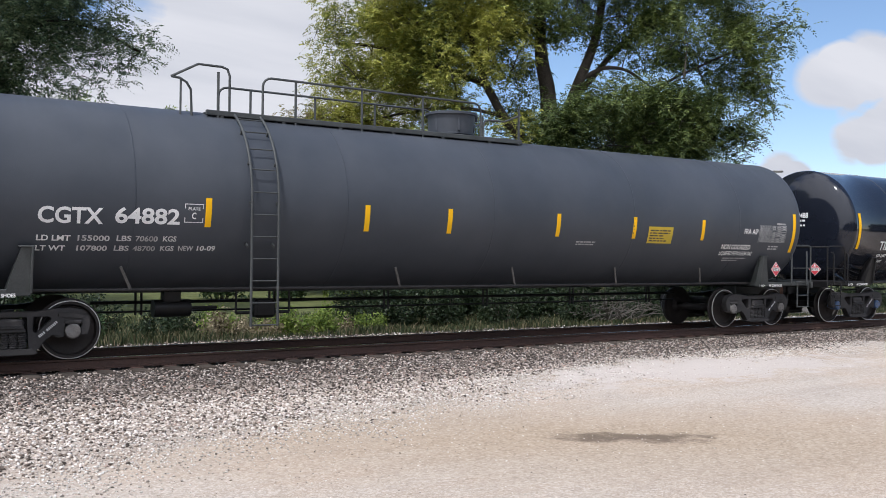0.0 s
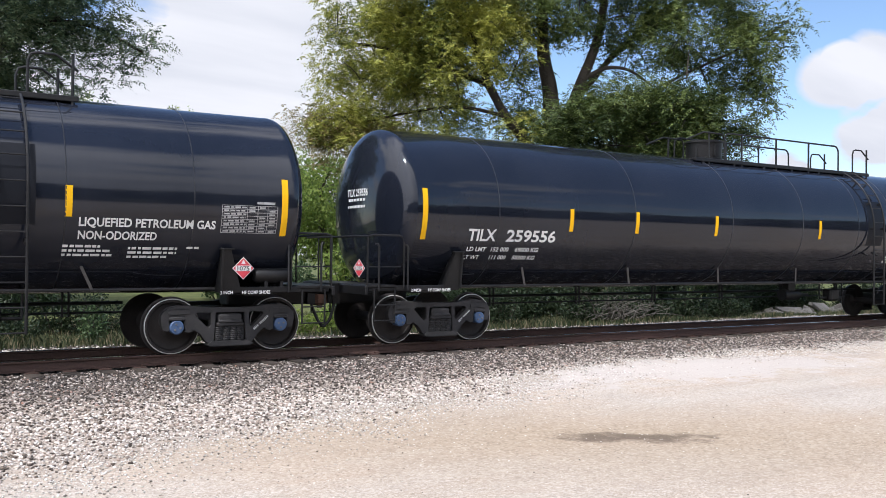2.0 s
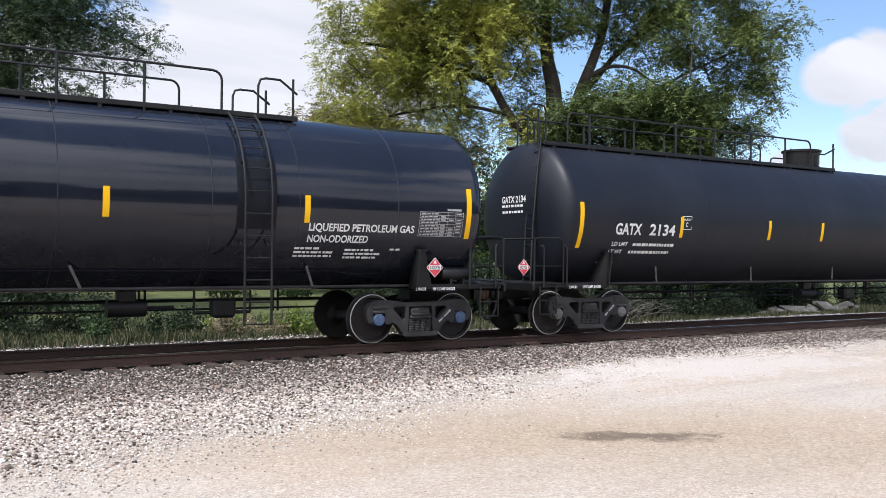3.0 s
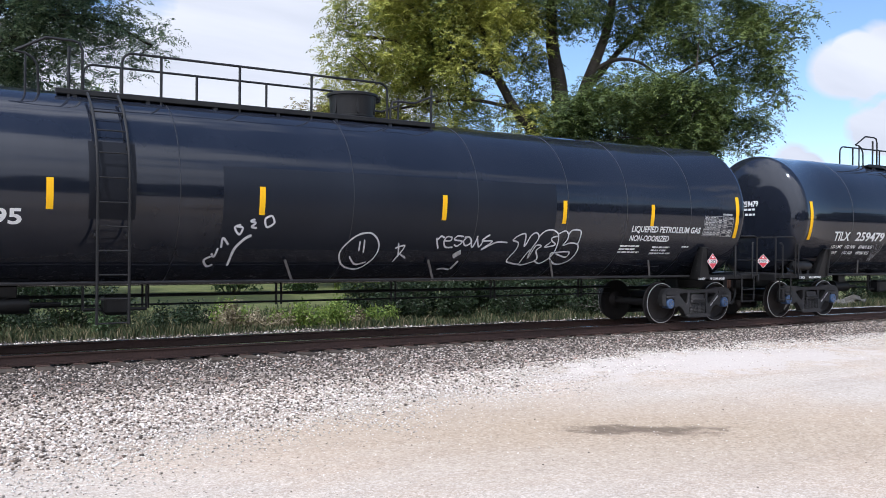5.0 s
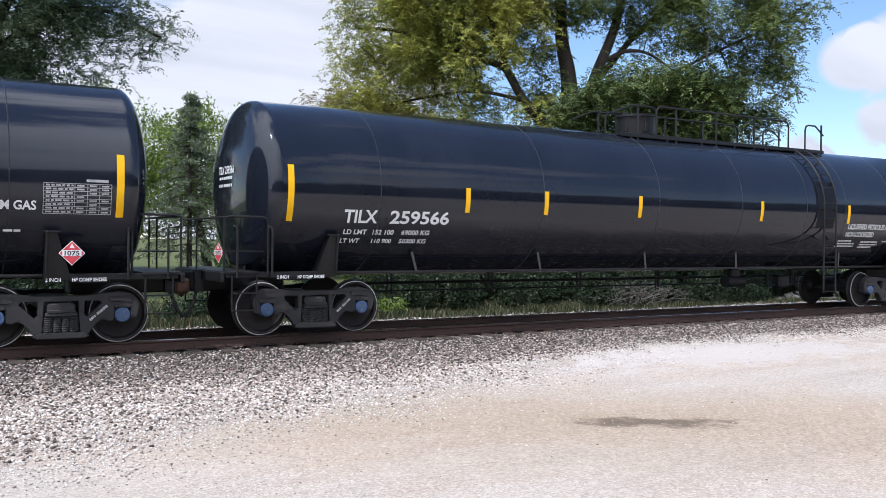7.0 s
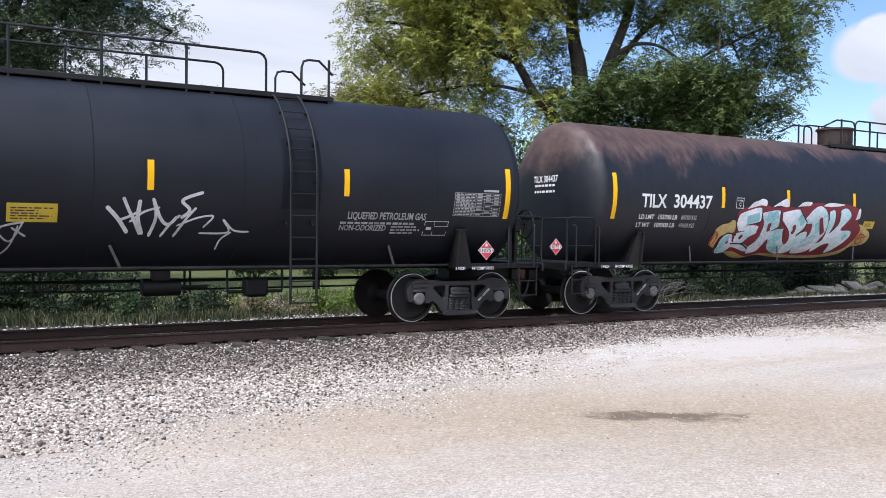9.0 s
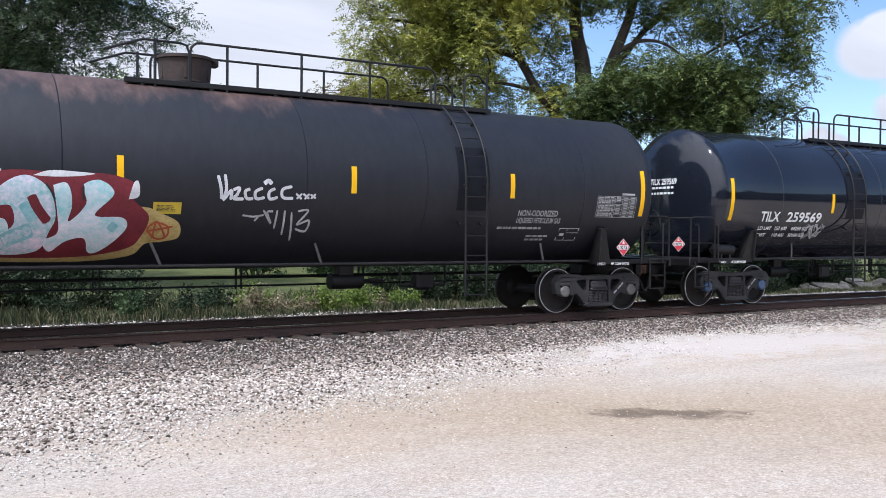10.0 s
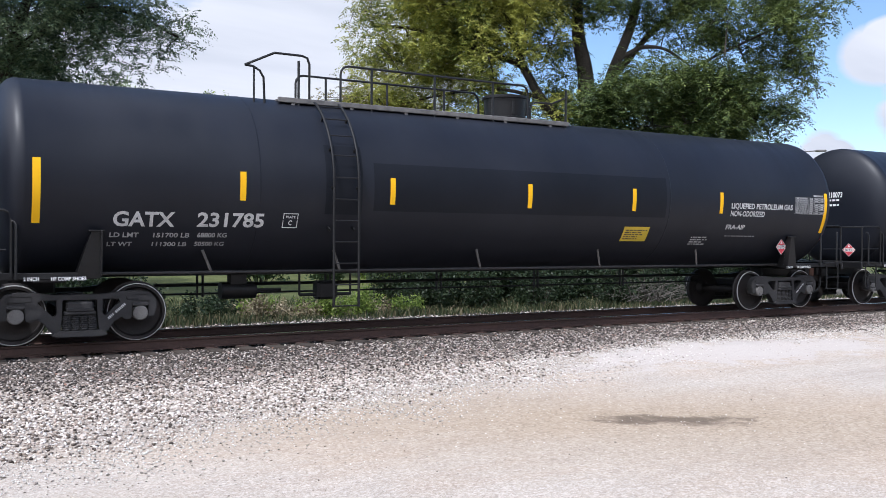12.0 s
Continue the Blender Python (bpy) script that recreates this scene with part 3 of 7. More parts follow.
def ladder(car, x0, x1, bottom, mat):
    """A side ladder that stands off the shell and bends over its shoulder."""
    off = 0.10

    def at(x, s):
        a = s / RT
        return (x, -(RT + off) * math.cos(a), ZC + (RT + off) * math.sin(a))

    top = RT * radians(62)
    side = [(0, -(RT + off), bottom)] + [(0, -(RT + off), bottom + (ZC - bottom) * k / 5) for k in range(1, 5)] + [at(0, top * k / 12) for k in range(13)]
    lad = part("ladder", once(("stile", bottom, mat.name), lambda: Shape().tube(side, 0.022, 8).mesh("ladder", mat)), car, "", pose(x0, 0, 0))
    w = x1 - x0
    part("stile", once(("stile2", bottom, mat.name), lambda: Shape().tube(side, 0.022, 8).mesh("stile", mat)), lad, "", pose(w, 0, 0))
    rung = once(("rung", round(w, 2), mat.name), lambda: Shape().rod((0, 0, 0), (w, 0, 0), 0.012, 8).mesh("rung", mat))
    z = bottom + 0.02
    while z < ZC:
        part("rung", rung, lad, "", pose(0, -(RT + off), z))
        z += 0.36
    s = z - ZC
    while s < top:
        p = at(0, s)
        part("rung", rung, lad, "", pose(0, p[1], p[2]))
        s += 0.36
    tie = once(("ladder_tie", mat.name), lambda: Shape().box((0, 0.06, 0), (0.03, 0.14, 0.05), cut=0.006).mesh("ladder_bracket", mat))
    for s in (-0.75, -0.05, 0.6, 1.25):
        for x in (0, w):
            p = on_tank(0, s, 0.10)
            a = s / RT
            part("ladder_bracket", tie, lad, "", Matrix.Translation((x, p[1], p[2])) @ Matrix.Rotation(-a, 4, "X"))
    return lad


def end_ladder(car, mat):
    """A ladder that climbs from the end deck over the head to the walkway."""
    a, b = Vector((-0.66, -0.98, 1.1)), Vector((-0.16, -0.66, 4.12))
    side = [a, a.lerp(b, 0.4) + Vector((-0.04, 0, 0)), a.lerp(b, 0.75) + Vector((-0.03, 0, 0)), b]
    lad = part("ladder", once("end_stile", lambda: Shape().tube(side, 0.022, 8).mesh("ladder", mat)), car)
    part("stile", once("end_stile2", lambda: Shape().tube(side, 0.022, 8).mesh("stile", mat)), lad, "", pose(0.12, 0.40, 0))
    rung = once("end_rung", lambda: Shape().rod((0, 0, 0), (0.12, 0.40, 0), 0.013, 8).mesh("rung", mat))
    for k in range(9):
        p = a.lerp(b, (k + 0.4) / 9.2)
        part("rung", rung, lad, "", Matrix.Translation(p + Vector((-0.03, 0, 0))))


def handrail_mesh(kind, x0, x1, h, mat, r=0.021):
    """A rail whose ends bend down to the walkway."""
    def build():
        c = min(0.16, h * 0.45)
        pts = [(x0, 0, 0), (x0, 0, h - c)] + [(x0 + c - c * math.cos(a), 0, h - c + c * math.sin(a)) for a in (0.4, 0.8, 1.2, 1.57)]
        pts += [(x1 - c + c * math.sin(a), 0, h - c + c * math.cos(a)) for a in (0.0, 0.4, 0.8, 1.2, 1.57)] + [(x1, 0, 0)]
        return Shape().tube(pts, r, 8).mesh(kind, mat)
    return once((kind, round(x0, 2), round(x1, 2), h, mat.name), build)


def gate_mesh(kind, x_hi, x_lo, h, low, mat):
    """A rail that slopes down to a lower outer end."""
    def build():
        pts = [(x_hi, 0, 0), (x_hi, 0, h - 0.14), (x_hi + (0.04 if x_lo > x_hi else -0.04), 0, h - 0.03), (x_hi + (0.14 if x_lo > x_hi else -0.14), 0, h)]
        m = x_hi + (x_lo - x_hi) * 0.55
        pts += [(m, 0, h), (x_lo, 0, low)]
        return Shape().tube(pts, 0.021, 8).mesh(kind, mat)
    return once((kind, round(x_hi, 2), round(x_lo, 2), mat.name), build)


def walkway(car, x0, x1, lad_x, mat, deck_mat):
    """The top platform with its railings about the valve housing."""
    z, hw, h = 4.06, 0.66, 0.69

    def grating():
        sh = Shape()
        sh.box(((x1 - x0) / 2, 0, 0), (x1 - x0, 2 * hw, 0.035), cut=0.006)
        for s in (-1, 1):
            sh.box(((x1 - x0) / 2, s * hw, -0.01), (x1 - x0 + 0.06, 0.05, 0.09), cut=0.01)
        k = 0.25
        while k < x1 - x0:
            sh.box((k, 0, -0.05), (0.06, 2 * hw, 0.06), cut=0.008)
            for s in (-1, 1):
                sh.box((k, s * hw, -0.11), (0.07, 0.03, 0.22), cut=0.006)
            k += 1.12
        return sh.mesh("walkway", deck_mat)

    deck = part("walkway", once(("walkway", round(x1 - x0, 2), deck_mat.name), grating), car, "grated steel walkway with railings", pose(x0, 0, z))
    w = x1 - x0
    a, b = lad_x - 0.08 - x0, lad_x + 0.55 - x0
    post = once(("post", mat.name), lambda: Shape().rod((0, 0, -0.12), (0, 0, h), 0.024, 8).mesh("post", mat))
    runs = []
    if a > w / 2:
        runs = [(0.12, a)]
    else:
        runs = [(b, w - 0.12)]
    for y in (-hw, hw):
        p, q = runs[0]
        shift = 0.0 if y < 0 else -0.35
        left, right = (p + 0.9, q) if a > w / 2 else (p, q - 0.9)
        left, right = left + shift, right + shift
        part("handrail", handrail_mesh("handrail", left, right, h, mat), deck, "", pose(0, y, 0))
        k = left + 0.62
        while k < right - 0.3:
            part("post", post, deck, "", pose(k, y, 0))
            k += 1.33
        # ends: beside the ladder, and beside the housing
        if a > w / 2:
            part("end_rail", gate_mesh("end_rail", b + 0.02, w + 0.02, h * 0.95, h * 0.62, mat), deck, "", pose(0, y, 0))
            part("post", post, deck, "", pose(w - 0.06, y, 0))
            part("end_rail", gate_mesh("end_rail", 1.0, -0.35, h * 0.95, h * 0.62, mat), deck, "", pose(0, y, 0))
            part("post", post, deck, "", pose(0.45, y, 0))
        else:
            if y < 0:
                part("end_rail", gate_mesh("end_rail", a + 0.03, -0.62, h * 1.14, h * 0.77, mat), deck, "", pose(0, y, 0))
                part("post", post, deck, "", pose(a - 0.17, y, 0, 0, 0, 0))
                part("lower_rail", once(("lower_rail", mat.name), lambda: Shape().tube([(-0.62, 0, h * 0.77), (-0.47, 0, h * 0.75), (-0.36, 0, h * 0.66), (-0.29, 0, h * 0.50), (-0.27, 0, -0.10)], 0.02, 8).rod((-0.46, 0, h * 0.74), (-0.46, 0, -0.12), 0.018, 8).mesh("lower_rail", mat)), deck, "", pose(0, y, 0))
            part("end_rail", gate_mesh("end_rail", w - 0.95, w, h * 0.55, h * 0.80, mat), deck, "", pose(0, y, 0))
            part("post", post, deck, "", pose(w - 0.05, y, 0))
    return deck


def housing(car, x, mat, big=1.0):
    """The round valve housing on the crown: a bucket with a lid, hinge and bands."""
    def build():
        sh = Shape()
        r = 0.47 * big
        sh.lathe([(-0.10, r * 0.88), (0.06, r * 0.88), (0.075, r * 0.95), (0.10, r * 0.95), (0.105, r * 0.90), (0.16, r * 0.91)], 32, "Z")
        sh.lathe([(0.16, r * 0.91), (0.47, r * 0.96), (0.475, r * 1.05), (0.52, r * 1.05), (0.53, r * 1.0), (0.55, r * 0.6), (0.555, 0.001)], 32, "Z")
        return sh.mesh("valve_housing", mat)
    ob = part("valve_housing", once(("housing", mat.name, big), build), car, "round steel valve housing with a lid", pose(x, 0, 4.07))
    r = 0.47 * big
    rib = once(("rib", mat.name), lambda: Shape().box((0, 0, 0.3), (0.05, 0.05, 0.34), None, 0.008).mesh("rib", mat))
    for k in range(6):
        a = k * math.pi / 3 + 0.3
        part("rib", rib, ob, "", Matrix.Translation((0.9 * r * math.cos(a), 0.9 * r * math.sin(a), 0)) @ Matrix.Rotation(a, 4, "Z"))
    part("hinge", once(("hinge", mat.name), lambda: Shape().box((0, 0, 0.47), (0.14, 0.16, 0.12), cut=0.02).rod((0.02, -0.12, 0.50), (0.02, 0.12, 0.50), 0.03, 8).mesh("hinge", mat)), ob, "", pose(r * 1.06, 0, 0))
    return ob


def end_gear(car, x, way, mat, hose=True):
    """Stub sill, coupler, steps and railing at one end; way is -1 or 1."""
    def sill():
        sh = Shape()
        sh.box((way * 0.2, 0, 0.92), (1.7, 0.42, 0.36), cut=0.03)
        sh.box((way * 0.55, 0, 1.10), (0.62, 2.7, 0.05), cut=0.01)
        sh.box((way * 0.86, 0, 1.03), (0.06, 2.75, 0.16), cut=0.01)
        sh.prism([(way * 0.85, 0.74), (way * 1.0, 0.74), (way * 1.0, 1.12), (way * 0.85, 1.12)], -0.3, 0.3)
        for s in (-1, 1):
            sh.box((-way * 0.15, s * 1.30, 1.06), (1.9, 0.05, 0.10), cut=0.01)
            sh.box((-way * 0.45, s * 0.75, 1.02), (0.45, 1.1, 0.12), cut=0.02)
        return sh.mesh("end_sill", mat)

    base = part("end_sill", once(("sill", way, mat.name), sill), car, "", pose(x, 0, 0))

    def coupler():
        sh = Shape()
        sh.box((way * 1.03, 0, 0.84), (0.36, 0.16, 0.18), cut=0.03)
        sh.box((way * 1.19, 0.04, 0.84), (0.20, 0.34, 0.28), cut=0.05)
        sh.box((way * 1.22, -0.14, 0.84), (0.16, 0.12, 0.26), cut=0.04)
        sh.rod((way * 1.16, -0.10, 0.66), (way * 1.16, -0.10, 1.03), 0.03, 8)
        return sh.mesh("coupler", COUPLER)
    part("coupler", once(("coupler", way), coupler), base, "rust-brown knuckle coupler")
    if hose:
        pts = smooth_line([(way * 0.95, -0.22, 0.76), (way * 1.0, -0.26, 0.60), (way * 1.08, -0.28, 0.42), (way * 1.17, -0.26, 0.34), (way * 1.24, -0.24, 0.33)], 5)
        part("brake_hose", once(("hose", way), lambda: Shape().tube(pts, 0.028, 8).mesh("brake_hose", RUBBER)), base)

    def step():
        sh = Shape()
        for a in (0.0, 0.42):
            sh.rod((way * (0.70 - a), -1.36, 1.05), (way * (0.70 - a), -1.36, 0.48), 0.017, 8)
        for z in (0.48, 0.76):
            sh.box((way * 0.49, -1.36, z), (0.44, 0.05, 0.022), cut=0.004)
        return sh.mesh("sill_step", mat)
    for turn in (1, -1):
        ob = part("sill_step", once(("step", way, mat.name), step), base)
        if turn < 0:
            ob.matrix_basis = pose(0, 2.72, 0)

    def rail():
        sh = Shape()
        y = -1.34
        zt = 2.02
        pts = [(way * 0.08, y, 1.06), (way * 0.08, y, zt - 0.10), (way * 0.11, y, zt - 0.03), (way * 0.18, y, zt), (way * 0.72, y, zt), (way * 0.80, y, zt - 0.02),
               (way * 0.83, y + 0.05, zt - 0.02), (way * 0.83, -y - 0.05, zt - 0.02)]
        sh.tube(pts, 0.019, 8)
        sh.rod((way * 0.83, y, 1.06), (way * 0.83, y, zt - 0.02), 0.019, 8)
        for a, z1 in ((0.02, 1.86), (0.62, 1.86)):
            sh.tube([(way * a, y - 0.04, 1.02), (way * a, y - 0.04, z1 - 0.05), (way * (a + 0.02), y - 0.02, z1), (way * (a + 0.06), y, z1)], 0.02, 8)
        sh.rod((way * 0.83, 0.2, 1.1), (way * 0.83, 0.2, zt - 0.02), 0.016, 8)
        sh.rod((way * 0.83, 0.75, 1.1), (way * 0.83, 0.75, zt - 0.02), 0.016, 8)
        sh.rod((way * 0.15, y, 1.45), (way * 0.80, y, 1.45), 0.012, 8)
        return sh.mesh("end_railing", mat)
    part("end_railing", once(("end_rail", way, mat.name), rail), base, "bent pipe end railing")

    def saddle():
        s = -1
        sh = Shape()
        sh.add([(-0.16, s * 1.05, 1.02), (0.20, s * 1.05, 1.02), (0.20, s * 1.33, 1.02), (-0.16, s * 1.33, 1.02),
                (0.05, s * 1.28, 1.72), (0.19, s * 1.28, 1.72), (0.19, s * 1.42, 1.72), (0.05, s * 1.42, 1.72)],
               [(0, 1, 2, 3), (4, 5, 6, 7), (0, 1, 5, 4), (1, 2, 6, 5), (2, 3, 7, 6), (3, 0, 4, 7)])
        sh.box((0.12, s * 1.40, 1.735), (0.22, 0.10, 0.03), cut=0.006)
        sh.box((0.195, s * 1.36, 1.40), (0.03, 0.13, 0.70), Matrix.Rotation(s * radians(-7), 4, "X"), 0.006)
        return sh.mesh("saddle", mat)
    me = once(("saddle", mat.name), saddle)
    for s in (-1, 1):
        ob = part("saddle", me, base)
        ob.matrix_basis = Matrix.Translation((-way * 0.95, 0, 0)) @ Matrix.Diagonal((-way, -s, 1, 1))
    return base


def placard(parent, x, z, size, y=None, turn=0):
    """A diamond hazard placard: red with a white band that reads 1075."""
    def build():
        sh = Shape()
        a = size / 2
        sh.add([(0, 0, -a), (a, 0, 0), (0, 0, a), (-a, 0, 0)], [(0, 1, 2, 3)], 0)
        b = a * 0.93
        sh.add([(0, -0.003, -b), (b, -0.003, 0), (0, -0.003, b), (-b, -0.003, 0)], [(0, 1, 2, 3)], 1)
        w = a * 0.72
        sh.add([(-w, -0.006, -a * 0.24), (w, -0.006, -a * 0.24), (w, -0.006, a * 0.24), (-w, -0.006, a * 0.24)], [(0, 1, 2, 3)], 0)
        sh.add([(-a * 0.2, -0.006, a * 0.40), (a * 0.2, -0.006, a * 0.40), (0, -0.006, a * 0.78)], [(0, 1, 2)], 0)
        sh.box((0, 0.012, 0), (a * 1.1, 0.02, a * 1.1), Matrix.Rotation(math.pi / 4, 4, "Y"), 0.004, 2)
        return sh.mesh("placard", [WHITE, RED, BLACK])
    ob = part("placard", once(("placard", size), build), parent, "red and white diamond hazard placard", pose(x, -1.50 if y is None else y, z, 0, 0, turn))

    def digits():
        vs, fs = WORDS["1075"]
        lo, hi = min(p[0] for p in vs), max(p[0] for p in vs)
        w = size * 0.56
        return Shape().add([((p[0] - lo) / (hi - lo) * w - w / 2, -0.009, (p[1] - 0.5) * size * 0.19) for p in vs], fs).mesh("placard_number", DARKINK)
    part("placard_number", once(("digits", size), digits), ob)
    return ob


def data_table(car, x0, x1, z0, z1, seed):
    """The ruled test-data panel: white lines and small bars on the shell."""
    def build():
        rnd = random.Random(seed)
        sh = Shape()

        def bar(xa, xb, za, zb):
            a, b = s_of(za), s_of(zb)
            sh.add([on_tank(xa, a), on_tank(xb, a), on_tank(xb, b), on_tank(xa, b)], [(0, 1, 2, 3)])
        w = x1 - x0
        rows = 8
        for k in range(rows + 1):
            z = z0 + (z1 - z0) * k / rows
            bar(0, w, z - 0.004, z + 0.004)
        for q in (0, 0.45, 0.64, 0.82, 1.0):
            n = 6
            for k in range(n):
                bar(w * q - 0.004, w * q + 0.004, z0 + (z1 - z0) * k / n, z0 + (z1 - z0) * (k + 1) / n)
        for k in range(rows):
            za = z0 + (z1 - z0) * (k + 0.28) / rows
            zb = z0 + (z1 - z0) * (k + 0.72) / rows
            x = 0.03
            while x < w * 0.42:
                e = min(x + rnd.uniform(0.03, 0.1), w * 0.43)
                bar(x, e, za, zb)
                x = e + 0.02
            for q in (0.48, 0.67, 0.85):
                if rnd.random() < 0.8:
                    bar(w * q, w * (q + 0.11), za, zb)
        bar(w * 0.62, w * 0.95, z1 + 0.03, z1 + 0.07)
        return sh.mesh("data_panel", FADED)
    return part("data_panel", once(("table", round(x1 - x0, 2), round(z0, 2), round(z1, 2), seed), build), car, "ruled white test data panel", pose(x0, 0, 0))

# ---------------------------------------------------------------- ground and track
LOT = -0.25


def ground_height(x, y):
    """Ballast shoulder, yard, the bank and field behind the track."""
    if y < -3.2:
        z = LOT
    elif y < -0.9:
        z = LOT + (y + 3.2) / 2.3 * 0.04
    elif y < 4.3:
        z = LOT + 0.04
    elif y < 6.0:
        z = LOT + 0.04 - (y - 4.3) / 1.7 * 0.16
    else:
        z = LOT - 0.12 + min(0.35, (y - 6.0) * 0.01)
    z += 0.13 * math.exp(-((x - 11.6) / 2.8) ** 2 - ((y + 3.8) / 0.65) ** 2) * (1 + 1.1 * noise.noise((x * 1.1, y * 1.4, 2.0)) + 0.6 * noise.noise((x * 2.9, y * 2.9, 5.0)))
    return z + 0.03 * noise.noise((x * 0.25, y * 0.25, 0.3)) * (1 if y < -3.2 or y > 3 else 0.4)


def spread(lo, hi, fine_lo, fine_hi, step):
    out = [fine_lo + step * k for k in range(int((fine_hi - fine_lo) / step) + 1)]
    d, s = fine_hi, step
    while d < hi:
        s *= 1.35
        d += s
        out.append(min(d, hi))
    d, s = fine_lo, step
    while d > lo:
        s *= 1.35
        d -= s
        out.insert(0, max(d, lo))
    return out


def build_ground():
    xs, ys = spread(-900, 1500, -8, 40, 0.3), spread(-300, 1500, -13, 9, 0.18)
    vs = [(x, y, ground_height(x, y)) for y in ys for x in xs]
    n = len(xs)
    fs = [(j * n + i, j * n + i + 1, (j + 1) * n + i + 1, (j + 1) * n + i) for j in range(len(ys) - 1) for i in range(n - 1)]
    me = bpy.data.meshes.new("ground")
    me.from_pydata(vs, [], fs)
    me.shade_smooth()
    me.materials.append(ground_material())
    return tagged(new("ground", me), "pale gravel yard, track bed and rough field", "ground", "", "structure")


def ground_material():
    m, nd, ln, bs = node_mat("yard_and_field")
    tc = nd.new("ShaderNodeTexCoord")
    sep = nd.new("ShaderNodeSeparateXYZ")
    ln.new(tc.outputs["Object"], sep.inputs[0])
    X, Y = sep.outputs["X"], sep.outputs["Y"]
    wide = noise_node(nd, ln, 0.35, 6.0, 0.6)
    mid = noise_node(nd, ln, 2.2, 6.0, 0.62)
    fine = noise_node(nd, ln, 38.0, 4.0, 0.65)
    grit = noise_node(nd, ln, 70.0, 4.0, 0.75)
    ruts = noise_node(nd, ln, 0.9, 5.0, 0.6, (0.22, 1.5, 1.0))
    # yard: packed limestone dust
    a = math_node(nd, ln, "ADD", math_node(nd, ln, "MULTIPLY", mid, 0.55), math_node(nd, ln, "MULTIPLY", fine, 0.45))
    yard = ramp_node(nd, ln, a, [(0.34, (0.27, 0.228, 0.188)), (0.52, (0.385, 0.335, 0.282)), (0.66, (0.49, 0.435, 0.375))])
    tint = ramp_node(nd, ln, wide, [(0.40, (0.405, 0.365, 0.325)), (0.60, (0.50, 0.365, 0.255))])
    yard = mix_node(nd, ln, 0.6, yard, tint)
    pale = ramp_node(nd, ln, ruts, [(0.45, (0, 0, 0)), (0.60, (1, 1, 1))])
    yard = mix_node(nd, ln, math_node(nd, ln, "MULTIPLY", pale, 0.62), yard, (0.49, 0.445, 0.39))
    worn = ramp_node(nd, ln, ruts, [(0.34, (1, 1, 1)), (0.45, (0, 0, 0))])
    yard = mix_node(nd, ln, math_node(nd, ln, "MULTIPLY", worn, 0.6), yard, (0.25, 0.21, 0.175))
    speck = ramp_node(nd, ln, grit, [(0.56, (0, 0, 0)), (0.68, (1, 1, 1))])
    yard = mix_node(nd, ln, math_node(nd, ln, "MULTIPLY", speck, 0.5), yard, (0.62, 0.575, 0.51))
    dots = ramp_node(nd, ln, grit, [(0.30, (1, 1, 1)), (0.40, (0, 0, 0))])
    yard = mix_node(nd, ln, math_node(nd, ln, "MULTIPLY", dots, 0.7), yard, (0.15, 0.125, 0.10))
    # single grains, each with its own tone
    tcv = nd.new("ShaderNodeTexCoord")
    for scale, amount in ((85.0, 0.42), (38.0, 0.22)):
        vo = nd.new("ShaderNodeTexVoronoi")
        vo.inputs["Scale"].default_value = scale
        ln.new(tcv.outputs["Object"], vo.inputs["Vector"])
        pick = nd.new("ShaderNodeSeparateColor")
        ln.new(vo.outputs["Color"], pick.inputs[0])
        tone = ramp_node(nd, ln, pick.outputs[0], [(0.0, (0.12, 0.095, 0.076)), (0.22, (0.34, 0.28, 0.225)), (0.7, (0.49, 0.415, 0.345)), (1.0, (0.74, 0.68, 0.61))])
        yard = mix_node(nd, ln, amount, yard, tone)
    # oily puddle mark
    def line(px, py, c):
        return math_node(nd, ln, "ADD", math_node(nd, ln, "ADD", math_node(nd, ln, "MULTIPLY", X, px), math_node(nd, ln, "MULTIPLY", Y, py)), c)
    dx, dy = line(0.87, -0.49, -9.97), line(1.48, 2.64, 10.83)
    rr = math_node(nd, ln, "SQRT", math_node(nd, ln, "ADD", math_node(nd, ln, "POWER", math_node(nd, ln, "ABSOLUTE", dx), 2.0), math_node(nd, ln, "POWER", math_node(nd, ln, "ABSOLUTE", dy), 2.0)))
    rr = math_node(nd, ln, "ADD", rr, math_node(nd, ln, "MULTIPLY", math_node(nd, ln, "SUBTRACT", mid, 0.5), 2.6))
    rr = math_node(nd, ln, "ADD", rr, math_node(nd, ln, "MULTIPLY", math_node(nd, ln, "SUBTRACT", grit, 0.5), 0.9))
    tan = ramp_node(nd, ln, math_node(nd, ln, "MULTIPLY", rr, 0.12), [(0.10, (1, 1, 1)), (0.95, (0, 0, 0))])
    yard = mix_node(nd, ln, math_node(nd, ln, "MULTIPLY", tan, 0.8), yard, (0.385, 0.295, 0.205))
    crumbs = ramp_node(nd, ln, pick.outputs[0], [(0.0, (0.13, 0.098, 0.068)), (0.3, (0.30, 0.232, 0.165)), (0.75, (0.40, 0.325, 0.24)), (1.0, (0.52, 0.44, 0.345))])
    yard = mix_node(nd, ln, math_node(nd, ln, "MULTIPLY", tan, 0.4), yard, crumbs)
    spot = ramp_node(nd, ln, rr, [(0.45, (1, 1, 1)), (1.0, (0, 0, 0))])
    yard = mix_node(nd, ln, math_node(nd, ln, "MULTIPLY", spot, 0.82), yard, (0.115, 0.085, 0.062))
    # white spilt stone dust along the edge of the ballast
    wx, wy = line(0.2, 0.0, -2.44), line(0.0, 0.85, 3.66)
